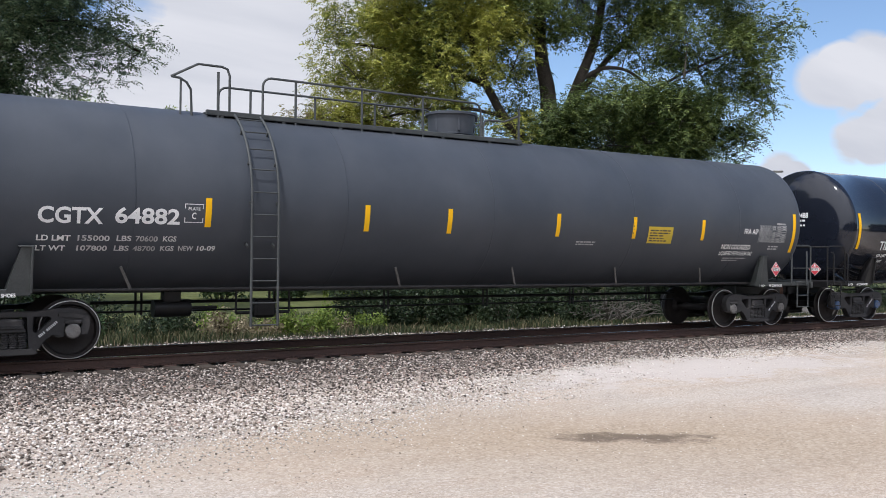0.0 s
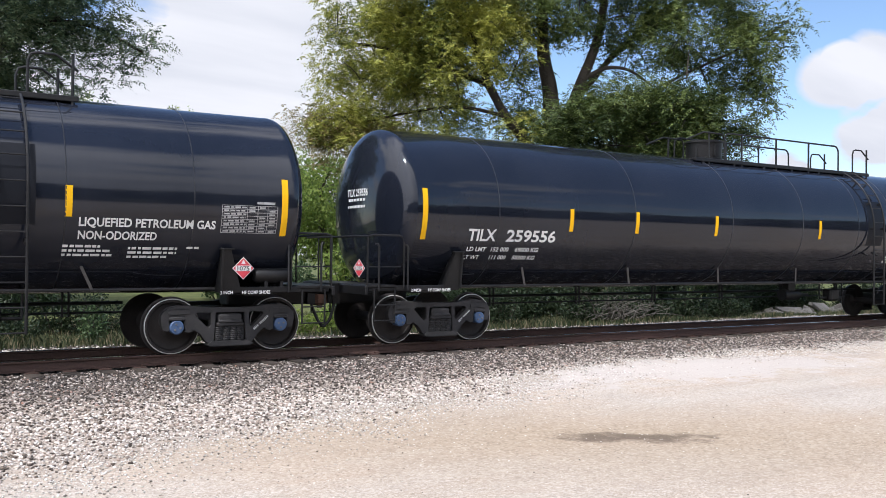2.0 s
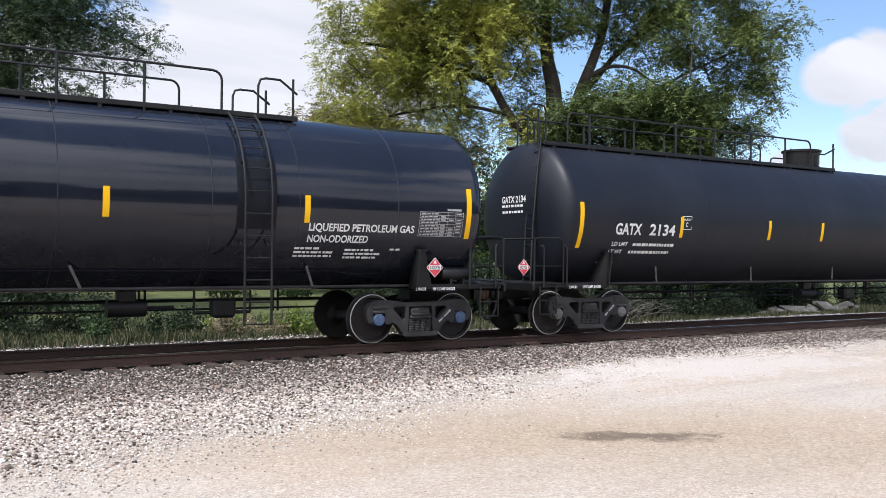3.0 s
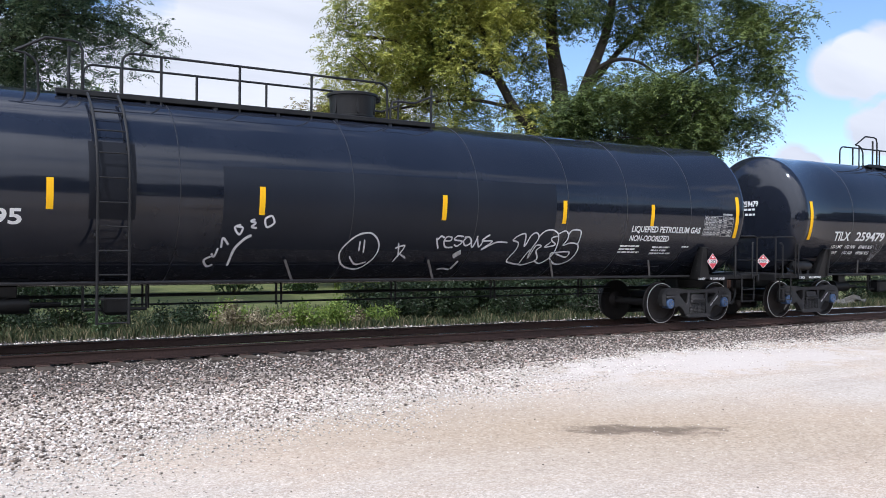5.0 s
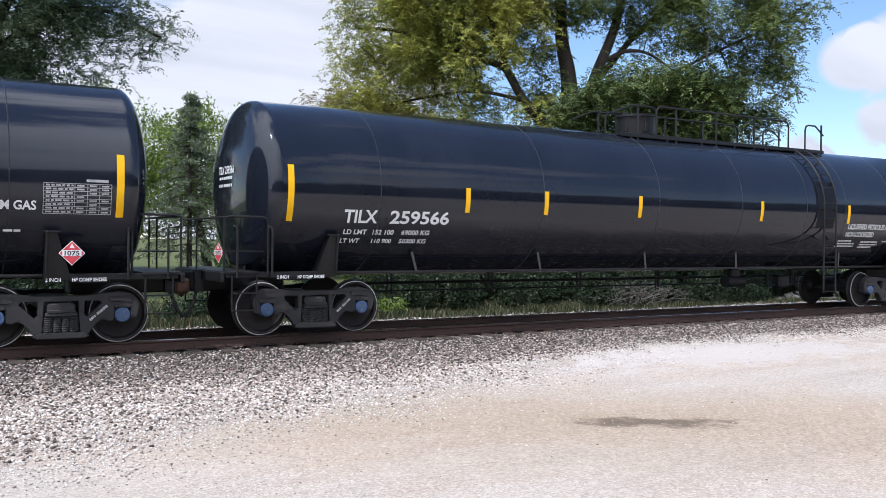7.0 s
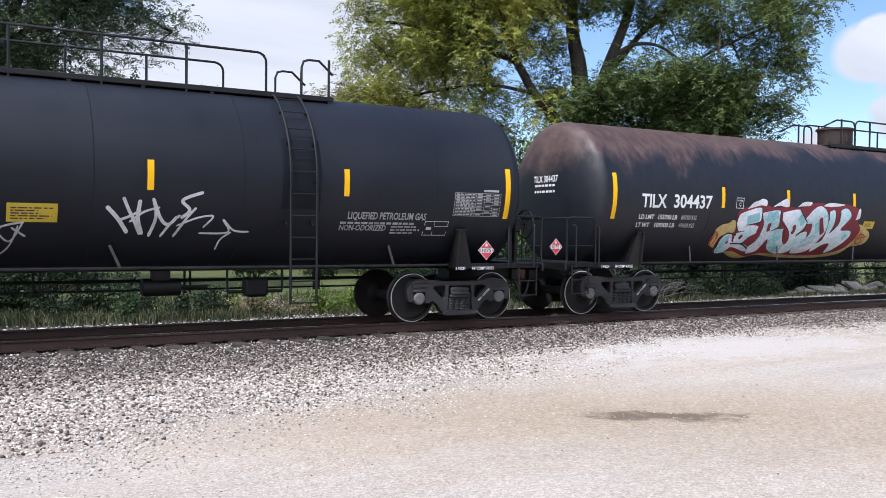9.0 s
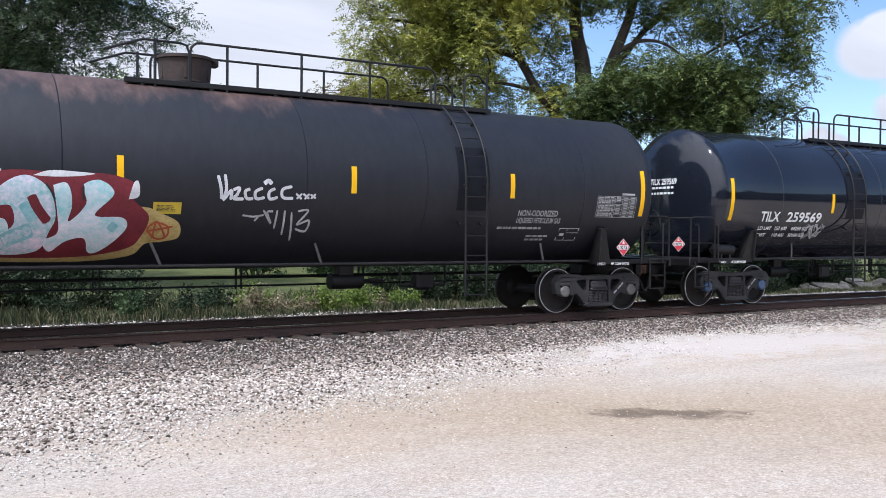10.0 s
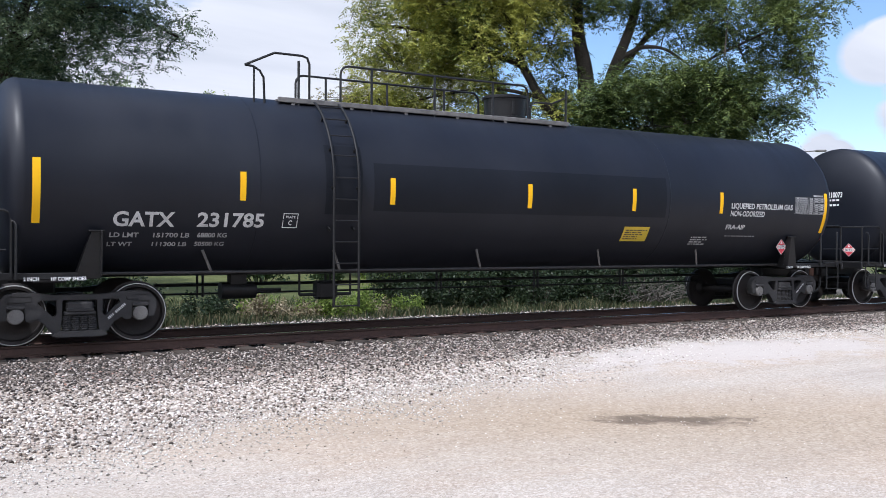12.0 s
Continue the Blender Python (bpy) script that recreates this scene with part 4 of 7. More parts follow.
    wr = math_node(nd, ln, "SQRT", math_node(nd, ln, "ADD", math_node(nd, ln, "POWER", math_node(nd, ln, "ABSOLUTE", wx), 2.0), math_node(nd, ln, "POWER", math_node(nd, ln, "ABSOLUTE", wy), 2.0)))
    wr = math_node(nd, ln, "ADD", wr, math_node(nd, ln, "MULTIPLY", math_node(nd, ln, "SUBTRACT", mid, 0.5), 2.6))
    wr = math_node(nd, ln, "ADD", wr, math_node(nd, ln, "MULTIPLY", math_node(nd, ln, "SUBTRACT", ruts, 0.5), 0.5))
    wr = math_node(nd, ln, "ADD", wr, math_node(nd, ln, "MULTIPLY", math_node(nd, ln, "SUBTRACT", grit, 0.5), 0.6))
    dust = ramp_node(nd, ln, wr, [(0.62, (1, 1, 1)), (0.86, (0, 0, 0))])
    yard = mix_node(nd, ln, math_node(nd, ln, "MULTIPLY", math_node(nd, ln, "MULTIPLY", dust, ramp_node(nd, ln, grit, [(0.32, (0.35, 0.35, 0.35)), (0.48, (1, 1, 1))])), 0.85), yard, (0.49, 0.44, 0.40))
    # ballast bed
    bed = ramp_node(nd, ln, fine, [(0.35, (0.018, 0.016, 0.014)), (0.5, (0.055, 0.047, 0.042)), (0.68, (0.18, 0.165, 0.15))])
    outer = ramp_node(nd, ln, fine, [(0.35, (0.13, 0.105, 0.086)), (0.5, (0.36, 0.305, 0.255)), (0.68, (0.60, 0.54, 0.48))])
    rim = ramp_node(nd, ln, math_node(nd, ln, "ADD", math_node(nd, ln, "MULTIPLY", math_node(nd, ln, "ADD", Y, 3.0), 0.55), math_node(nd, ln, "SUBTRACT", mid, 0.5)), [(0.0, (0, 0, 0)), (1.0, (1, 1, 1))])
    bed = mix_node(nd, ln, rim, outer, bed)
    edge = math_node(nd, ln, "ADD", math_node(nd, ln, "SUBTRACT", Y, math_node(nd, ln, "MULTIPLY", math_node(nd, ln, "MINIMUM", X, 12.5), 0.34)), 7.35)
    edge = math_node(nd, ln, "ADD", edge, math_node(nd, ln, "MULTIPLY", math_node(nd, ln, "SUBTRACT", mid, 0.5), 1.6))
    on_bed = ramp_node(nd, ln, edge, [(0.1, (0, 0, 0)), (1.0, (1, 1, 1))])
    near = mix_node(nd, ln, on_bed, yard, bed)
    # field behind
    soil = ramp_node(nd, ln, mid, [(0.35, (0.055, 0.060, 0.028)), (0.52, (0.105, 0.110, 0.050)), (0.68, (0.20, 0.180, 0.100))])
    back = ramp_node(nd, ln, math_node(nd, ln, "ADD", math_node(nd, ln, "MULTIPLY", math_node(nd, ln, "SUBTRACT", Y, 4.3), 0.7), mid), [(0.3, (0, 0, 0)), (0.9, (1, 1, 1))])
    lawn = ramp_node(nd, ln, mid, [(0.35, (0.070, 0.085, 0.030)), (0.65, (0.125, 0.135, 0.050))])
    mown = ramp_node(nd, ln, math_node(nd, ln, "ADD", math_node(nd, ln, "MULTIPLY", math_node(nd, ln, "SUBTRACT", Y, 11.0), 0.5), mid), [(0.3, (0, 0, 0)), (0.9, (1, 1, 1))])
    far = mix_node(nd, ln, back, near, mix_node(nd, ln, mown, soil, lawn))
    behind = ramp_node(nd, ln, math_node(nd, ln, "MULTIPLY", math_node(nd, ln, "SUBTRACT", Y, -32.0), 0.5), [(0.0, (1, 1, 1)), (1.0, (0, 0, 0))])
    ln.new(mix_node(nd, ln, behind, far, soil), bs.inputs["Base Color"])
    bs.inputs["Roughness"].default_value = 0.92
    bs.inputs["Specular IOR Level"].default_value = 0.2
    h = math_node(nd, ln, "ADD", math_node(nd, ln, "MULTIPLY", fine, 0.7), math_node(nd, ln, "MULTIPLY", grit, 0.3))
    ln.new(bump_node(nd, ln, h, 0.55, 0.02), bs.inputs["Normal"])
    return m


build_ground()


def rail_mesh():
    prof = [(-0.07, -0.17), (0.07, -0.17), (0.07, -0.158), (0.012, -0.135), (0.009, -0.045), (0.034, -0.034), (0.0365, -0.006), (0.028, 0.0), (-0.028, 0.0), (-0.0365, -0.006),
            (-0.034, -0.034), (-0.009, -0.045), (-0.012, -0.135), (-0.07, -0.158)]
    sh = Shape()
    n = len(prof)
    xs = [-120.0 + 12.0 * k for k in range(46)]
    vs = [(x, y, z) for x in xs for y, z in prof]
    for k in range(len(xs) - 1):
        for j in range(n):
            q = (k * n + j, k * n + (j + 1) % n, (k + 1) * n + (j + 1) % n, (k + 1) * n + j)
            sh.f.append(q)
            sh.m.append(1 if j in (6, 7, 8) else 0)
    sh.v = vs
    return sh.mesh("rail", [RAIL, RAILTOP], 25)


def track():
    me = rail_mesh()
    for y in (0.0, 1.505):
        tagged(new("rail", me), "rust-brown steel rail with a bright worn head", "rail", "rails of the track").location = (0, y, 0)
    bed = new("ties", bpy.data.meshes.new("ties"))
    sh = Shape()
    rnd = random.Random(3)
    for k in range(-60, 300):
        sh.box((k * 0.53, YC + rnd.uniform(-0.03, 0.03), -0.262), (0.23, 2.6, 0.16), cut=0.012)
    me2 = sh.mesh("ties", TIE)
    bed.data = me2
    tagged(bed, "dark creosoted wooden ties sunk in the ballast", "railway ties", "", "stuff")
    # spikes and plates on the near rail
    sh = Shape()
    for k in range(-10, 110):
        for y in (0.0, 1.505):
            sh.box((k * 0.53, y, -0.176), (0.19, 0.34, 0.014), cut=0.003)
            for dy in (-0.085, 0.085):
                sh.box((k * 0.53 + 0.04, y + dy, -0.15), (0.03, 0.035, 0.04), cut=0.006)
    tagged(new("tie_plates", sh.mesh("tie_plates", RAIL)), "rusted tie plates and spikes under the rails", "rail fixings", "", "stuff")


track()


def pebble_field(name, label, spots, mat, seed):
    """Loose stones, each an uneven eight-cornered lump, in one mesh."""
    rnd = np.random.RandomState(seed)
    n = len(spots)
    cube = np.array([(x, y, z) for x in (-1, 1) for y in (-1, 1) for z in (-1, 1)], float)
    quads = np.array([(0, 1, 3, 2), (4, 6, 7, 5), (0, 4, 5, 1), (2, 3, 7, 6), (0, 2, 6, 4), (1, 5, 7, 3)])
    v = cube[None] * rnd.uniform(0.28, 1.0, (n, 8, 3))
    v *= (spots[:, 3] / 2)[:, None, None] * np.stack([rnd.uniform(0.8, 1.25, n), rnd.uniform(0.6, 1.0, n), rnd.uniform(0.42, 0.75, n)], 1)[:, None, :]
    a, b = rnd.uniform(0, 6.3, n), rnd.uniform(-0.5, 0.5, n)
    ca, sa, cb, sb = np.cos(a)[:, None], np.sin(a)[:, None], np.cos(b)[:, None], np.sin(b)[:, None]
    x, y, z = v[..., 0], v[..., 1], v[..., 2]
    x, z = x * cb - z * sb, x * sb + z * cb
    v = np.stack([x * ca - y * sa, x * sa + y * ca, z], 2) + spots[:, None, :3]
    f = (quads[None] + 8 * np.arange(n)[:, None, None]).reshape(-1, 4)
    me = bpy.data.meshes.new(name)
    me.vertices.add(n * 8)
    me.vertices.foreach_set("co", v.ravel())
    me.loops.add(f.size)
    me.loops.foreach_set("vertex_index", f.ravel())
    me.polygons.add(len(f))
    me.polygons.foreach_set("loop_start", np.arange(0, f.size, 4))
    me.update(calc_edges=True)
    me.materials.append(mat)
    return tagged(new(name, me), label, "gravel", "", "stuff")


def ballast():
    rnd = np.random.RandomState(11)
    rows = []

    def edge(x):
        return -7.35 + 0.34 * np.minimum(x, 12.5)

    def lay(count, x0, x1, y0, y1, lo, hi, keep):
        x, y = rnd.uniform(x0, x1, count), rnd.uniform(y0, y1, count)
        k = keep(x, y) > rnd.uniform(0, 1, count)
        x, y = x[k], y[k]
        s = rnd.uniform(lo, hi, len(x))
        z = np.array([ground_height(p, q) for p, q in zip(x, y)]) + s * rnd.uniform(0.05, 0.30, len(x))
        rows.append(np.stack([x, y, z, s], 1))

    wobble = lambda x, y: 0.5 * np.sin(x * 1.7 + y) + 0.3 * np.sin(x * 4.1 - 2 * y)
    clear = lambda x, y: np.where(np.abs(y) < 0.10, 0.0, 1.0) * np.where(np.abs(y - 1.505) < 0.10, 0.0, 1.0)
    lay(105000, -3, 24, -6.6, -0.1, 0.022, 0.049, lambda x, y: np.clip((y - edge(x) + wobble(x, y) * 0.6) / 1.6, 0, 1) * clear(x, y))
    lay(30000, 24, 60, -3.4, -0.1, 0.04, 0.07, lambda x, y: np.clip((y - edge(x)) / 1.0, 0, 1) * clear(x, y))
    lay(18000, -3, 45, 0.1, 3.0, 0.04, 0.075, lambda x, y: clear(x, y) * 1.0)
    stones = np.concatenate(rows)
    rows.clear()
    lay(6000, -3, 40, 3.0, 4.2, 0.03, 0.06, lambda x, y: np.clip((4.2 - y) / 0.7, 0, 1))
    pebble_field("far_ballast", "pale crushed stone beyond the track", np.concatenate(rows), SHOULDER, 4)
    near = stones[:, 1] + 0.45 * rnd.normal(0, 1, len(stones)) > -3.25
    pebble_field("ballast", "dirty brown and grey crushed stone along the rails", stones[near], BALLAST, 5)
    pebble_field("ballast_shoulder", "pale grey and white crushed stone sloping to the yard", stones[~near], SHOULDER, 7)
    rows.clear()
    lay(70000, -2, 20, -7.6, -2.2, 0.012, 0.030, lambda x, y: np.clip(1.0 - np.abs(y - edge(x) - 0.35 + 0.5 * wobble(x, y)) / 1.3, 0, 1))
    pebble_field("fine_gravel", "fine white gravel where the ballast runs into the yard", np.concatenate(rows), FINE, 9)
    rows.clear()
    lay(30000, -2, 22, -9.5, -2.0, 0.007, 0.020, lambda x, y: np.clip(1.3 - (y - edge(x)) / 1.5, 0, 1) * np.clip((y - edge(x)) / 2.5 + 1.0, 0.12, 1))
    pebble_field("loose_pebbles", "small pale pebbles strewn over the gravel yard", np.concatenate(rows), PEBBLE, 6)


BALLAST = island_mat("dirty_crushed_stone", [(0.0, (0.022, 0.018, 0.016)), (0.34, (0.075, 0.060, 0.050)), (0.56, (0.18, 0.145, 0.122)), (0.78, (0.36, 0.305, 0.265)), (0.92, (0.66, 0.60, 0.55)), (1.0, (0.32, 0.18, 0.13))], 0.85)
FINE = island_mat("fine_pale_gravel", [(0.0, (0.14, 0.12, 0.10)), (0.2, (0.40, 0.355, 0.31)), (0.6, (0.58, 0.54, 0.49)), (1.0, (0.78, 0.75, 0.71))], 0.9)
SHOULDER = island_mat("pale_crushed_stone", [(0.0, (0.05, 0.040, 0.033)), (0.18, (0.15, 0.120, 0.098)), (0.36, (0.38, 0.310, 0.255)), (0.58, (0.58, 0.50, 0.43)), (0.82, (0.73, 0.67, 0.61)), (0.95, (0.80, 0.75, 0.70)), (1.0, (0.34, 0.25, 0.20))], 0.85)
PEBBLE = island_mat("pale_pebbles", [(0.0, (0.16, 0.13, 0.10)), (0.3, (0.42, 0.36, 0.30)), (0.7, (0.60, 0.55, 0.48)), (1.0, (0.72, 0.68, 0.62))], 0.9)
ballast()


def dark_grit():
    """Single dark stones and crumbs of bark lying on the yard."""
    rnd = np.random.RandomState(41)
    n = 280
    x, y = rnd.uniform(-1, 24, n), rnd.uniform(-11.5, -2.8, n)
    s = rnd.uniform(0.008, 0.024, n)
    z = np.array([ground_height(p, q) for p, q in zip(x, y)]) + 0.15 * s
    pebble_field("dark_grit", "sparse dark stones and bark crumbs on the yard", np.stack([x, y, z, s], 1), GRIT, 12)


GRIT = island_mat("dark_stones", [(0.0, (0.05, 0.04, 0.032)), (0.6, (0.13, 0.10, 0.078)), (1.0, (0.26, 0.20, 0.15))], 0.9)
dark_grit()


# ---------------------------------------------------------------- plants
def leaf_cloud(name, centres, per, spread_r, size, mat, seed, droop=0.5, narrow=0.45):
    """Many small bent leaves in sprays round the given points; returns one mesh."""
    rnd = np.random.RandomState(seed)
    c = np.repeat(np.asarray(centres, float), per, 0)
    n = len(c)
    d = rnd.normal(0, 1, (n, 3))
    d /= np.linalg.norm(d, axis=1)[:, None] + 1e-9
    r = spread_r * rnd.uniform(0.0, 1.0, n) ** 0.6
    p = c + d * r[:, None] * np.array([1, 1, 0.75])
    a = rnd.normal(0, 1, (n, 3))
    a[:, 2] -= droop
    a /= np.linalg.norm(a, axis=1)[:, None]
    b = np.cross(a, rnd.normal(0, 1, (n, 3)))
    b /= np.linalg.norm(b, axis=1)[:, None] + 1e-9
    s = size * rnd.uniform(0.65, 1.3, n)[:, None]
    v = np.stack([p - a * s * 0.5, p + b * s * narrow * 0.5, p + a * s * 0.5, p - b * s * narrow * 0.5], 1)
    me = bpy.data.meshes.new(name)
    me.vertices.add(4 * n)
    me.vertices.foreach_set("co", v.ravel())
    me.loops.add(4 * n)
    me.loops.foreach_set("vertex_index", np.arange(4 * n))
    me.polygons.add(n)
    me.polygons.foreach_set("loop_start", np.arange(0, 4 * n, 4))
    me.update(calc_edges=True)
    me.materials.append(mat)
    return me


def pinnate_sprays(name, centres, per, size, reach, mat, seed, pairs=5):
    """Drooping compound leaves: pairs of leaflets along a bent stalk, several stalks to a clump; returns one mesh."""
    rnd = np.random.RandomState(seed)
    c = np.repeat(np.asarray(centres, float), per, 0)
    n = len(c)
    turn = rnd.uniform(0, 2 * np.pi, n)
    rise = rnd.normal(0.05, 0.42, n)
    way = np.stack([np.cos(turn) * np.cos(rise), np.sin(turn) * np.cos(rise), np.sin(rise)], 1)
    length = reach * rnd.uniform(0.7, 1.3, n)
    start = c + rnd.normal(0, 0.20, (n, 3))
    side = np.stack([-np.sin(turn), np.cos(turn), rnd.normal(0, 0.35, n)], 1)
    quads = []
    for k in range(2 * pairs + 1):
        q = (k // 2 + 0.6) / (pairs + 0.6)
        p = start + way * (length * q)[:, None]
        p[:, 2] -= length * 0.34 * q * q
        run_way = way.copy()
        run_way[:, 2] -= 0.65 * q
        hand = 0.0 if k == 2 * pairs else (1.0 if k % 2 else -1.0)
        a = run_way * (0.55 if hand else 1.0) + side * hand + rnd.normal(0, 0.16, (n, 3))
        a[:, 2] -= 0.15
        a /= np.linalg.norm(a, axis=1)[:, None]
        b = np.cross(a, np.cross(run_way, side) + rnd.normal(0, 0.45, (n, 3)))
        b /= np.linalg.norm(b, axis=1)[:, None] + 1e-9
        s = (size * rnd.uniform(0.75, 1.25, n))[:, None]
        quads.append(np.stack([p, p + a * s * 0.42 + b * s * 0.19, p + a * s, p + a * s * 0.42 - b * s * 0.19], 1))
    v = np.concatenate(quads).reshape(-1, 3)
    m = len(v) // 4
    me = bpy.data.meshes.new(name)
    me.vertices.add(4 * m)
    me.vertices.foreach_set("co", v.ravel())
    me.loops.add(4 * m)
    me.loops.foreach_set("vertex_index", np.arange(4 * m))
    me.polygons.add(m)
    me.polygons.foreach_set("loop_start", np.arange(0, 4 * m, 4))
    me.update(calc_edges=True)
    me.materials.append(mat)
    return me


def grow(base, top_way, length, radius, depth, rnd, limbs, tips, bend=0.25, split=3, shrink=0.72):
    """Grows one limb and the limbs on it; fills limbs with tubes and tips with the ends."""
    pts, rad = [Vector(base)], [radius]
    way = Vector(top_way).normalized()
    n = 6
    for k in range(n):
        way = (way + Vector((rnd.gauss(0, bend), rnd.gauss(0, bend), rnd.gauss(0.04, bend * 0.6))) * 0.5).normalized()
        pts.append(pts[-1] + way * length / n)
        rad.append(radius * (1 - 0.55 * (k + 1) / n))
    limbs.append((pts, rad))
    if depth == 0:
        tips += pts[2:]
        return
    for k in range(split):
        j = rnd.randint(2, n)
        side = Vector((rnd.gauss(0, 1), rnd.gauss(0, 1), rnd.gauss(0.15, 0.5))).normalized()
        grow(pts[j], (way * 0.75 + side * 0.95), length * shrink * rnd.uniform(0.75, 1.15), rad[j] * 0.66, depth - 1, rnd, limbs, tips, bend, split, shrink)
    grow(pts[-1], way, length * shrink, rad[-1], depth - 1, rnd, limbs, tips, bend, split, shrink)


def crown_points(lobes, count, seed, gap=-0.12, pitch=0.55):
    """Clump centres in rounded lobes (x, y, z, radius across, radius up), thinned by slow noise so that gaps stay open."""
    rnd = random.Random(seed)
    out = []
    total = sum(l[3] ** 2 * l[4] for l in lobes)
    for lx, ly, lz, ra, rz in lobes:
        want = int(count * ra ** 2 * rz / total)
        tries = 0
        while want > 0 and tries < 40 * count:
            tries += 1
            d = Vector((rnd.gauss(0, 1), rnd.gauss(0, 1), rnd.gauss(0, 1))).normalized() * rnd.uniform(0.1, 1.0) ** 0.45
            p = Vector((lx + d.x * ra, ly + d.y * ra, lz + d.z * rz))
            if noise.noise(p * pitch + Vector((seed, 0, 0))) > gap + 0.25 * (d.length - 0.8):
                out.append(tuple(p))
                want -= 1
    return out


def broadleaf(x, y, stems, lobes, clumps, seed, label, leaf, leaf_size, per, spread_r, depth=3, split=3, gap=-0.12, shrink=0.72):
    """A tree: stems is a list of (base, way, length, radius), lobes the parts of its crown."""
    rnd = random.Random(seed)
    tree = new("tree")
    tree.location = (x, y, ground_height(x, y) - 0.05)
    tagged(tree, label, "tree", "trees behind the track")
    limbs, tips = [], []
    for base, way, length, radius in stems:
        grow(base, way, length, radius, depth, rnd, limbs, tips, 0.22, split, shrink)
    points = crown_points(lobes, clumps, seed, gap)
    # thin twigs that carry the outer sprays
    ends = [Vector(t) for t in tips] or [Vector((0, 0, lobes[0][2]))]
    for p in points[::9]:
        v = Vector(p)
        q = min(ends[::3], key=lambda e: (e - v).length_squared)
        if (q - v).length < 3.5:
            limbs.append(([q, (q + v) / 2 + Vector((0, 0, 0.12)), v], [0.022, 0.014, 0.006]))
    sh = Shape()
    for pts, rad in limbs:
        sh.tube(pts, 0, 7 if rad[0] > 0.06 else 4, 0, [max(0.006, r) for r in rad])
    part("trunk", sh.mesh("trunk", BARK, 60), tree)
    part("crown", leaf_cloud("crown", points + [tuple(p) for p in tips[::2]], per, spread_r, leaf_size, leaf, seed), tree)
    return tree


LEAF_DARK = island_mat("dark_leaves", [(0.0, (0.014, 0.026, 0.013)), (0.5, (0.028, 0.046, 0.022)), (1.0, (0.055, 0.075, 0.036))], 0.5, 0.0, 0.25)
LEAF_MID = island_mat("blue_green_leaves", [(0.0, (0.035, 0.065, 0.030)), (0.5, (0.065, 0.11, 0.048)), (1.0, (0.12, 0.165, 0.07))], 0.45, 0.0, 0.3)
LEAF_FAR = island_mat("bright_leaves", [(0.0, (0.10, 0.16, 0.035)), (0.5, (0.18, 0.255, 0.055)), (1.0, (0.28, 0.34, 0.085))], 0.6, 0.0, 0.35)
NEEDLE = island_mat("spruce_needles", [(0.0, (0.08, 0.11, 0.065)), (0.5, (0.13, 0.165, 0.10)), (1.0, (0.21, 0.24, 0.15))], 0.6, 0.0, 0.2)
DRY = island_mat("dry_weeds", [(0.0, (0.12, 0.10, 0.06)), (0.5, (0.24, 0.20, 0.125)), (1.0, (0.38, 0.33, 0.23))], 0.8, 0.0, 0.2)
GRASS = island_mat("rough_grass", [(0.0, (0.040, 0.060, 0.030)), (0.5, (0.075, 0.095, 0.045)), (0.8, (0.14, 0.135, 0.068)), (1.0, (0.30, 0.25, 0.16))], 0.7, 0.0, 0.25)



def leaf_tint(name, green, yellow, share, through_light=0.35):
    """Leaves whose tone drifts from bough to bough and varies from leaf to leaf."""
    m, nd, ln, bs = node_mat(name)
    g = nd.new("ShaderNodeNewGeometry")
    drift = noise_node(nd, ln, 0.45, 3.0, 0.55)
    pick = math_node(nd, ln, "ADD", math_node(nd, ln, "MULTIPLY", g.outputs["Random Per Island"], 0.45), math_node(nd, ln, "MULTIPLY", drift, 1.1))
    low, high = tuple(0.55 * c for c in green), tuple(min(1.0, 1.3 * c) for c in yellow)
    col = ramp_node(nd, ln, pick, [(0.40, low), (0.78 - 0.3 * share, green), (0.98 - 0.3 * share, yellow), (1.15 - 0.1 * share if share > 1.5 else 1.0, high)])
    tr = nd.new("ShaderNodeBsdfTranslucent")
    mx = nd.new("ShaderNodeMixShader")
    mx.inputs[0].default_value = through_light
    ln.new(col, tr.inputs["Color"])
    ln.new(col, bs.inputs["Base Color"])
    bs.inputs["Roughness"].default_value = 0.5
    bs.inputs["Specular IOR Level"].default_value = 0.3
    ln.new(bs.outputs[0], mx.inputs[1])
    ln.new(tr.outputs[0], mx.inputs[2])
    ln.new(mx.outputs[0], nd["Material Output"].inputs["Surface"])
    return m


# sunlit left and shaded right of the tall crown are painted as leaf colours
WALNUT_LIT = leaf_tint("lit_walnut_leaves", (0.115, 0.160, 0.034), (0.33, 0.335, 0.070), 0.7, 0.32)
WALNUT_BROWN = leaf_tint("browning_leaves", (0.15, 0.15, 0.05), (0.30, 0.23, 0.10), 0.6)
WALNUT_SHADED = leaf_tint("green_walnut_leaves", (0.062, 0.100, 0.032), (0.155, 0.195, 0.055), 0.4, 0.28)
WALNUT_DEEP = leaf_tint("deep_green_walnut_leaves", (0.044, 0.074, 0.025), (0.110, 0.142, 0.042), 0.35, 0.25)
WALNUT_DARK = leaf_tint("blue_green_walnut_leaves", (0.080, 0.132, 0.078), (0.180, 0.230, 0.125), 0.4, 0.3)


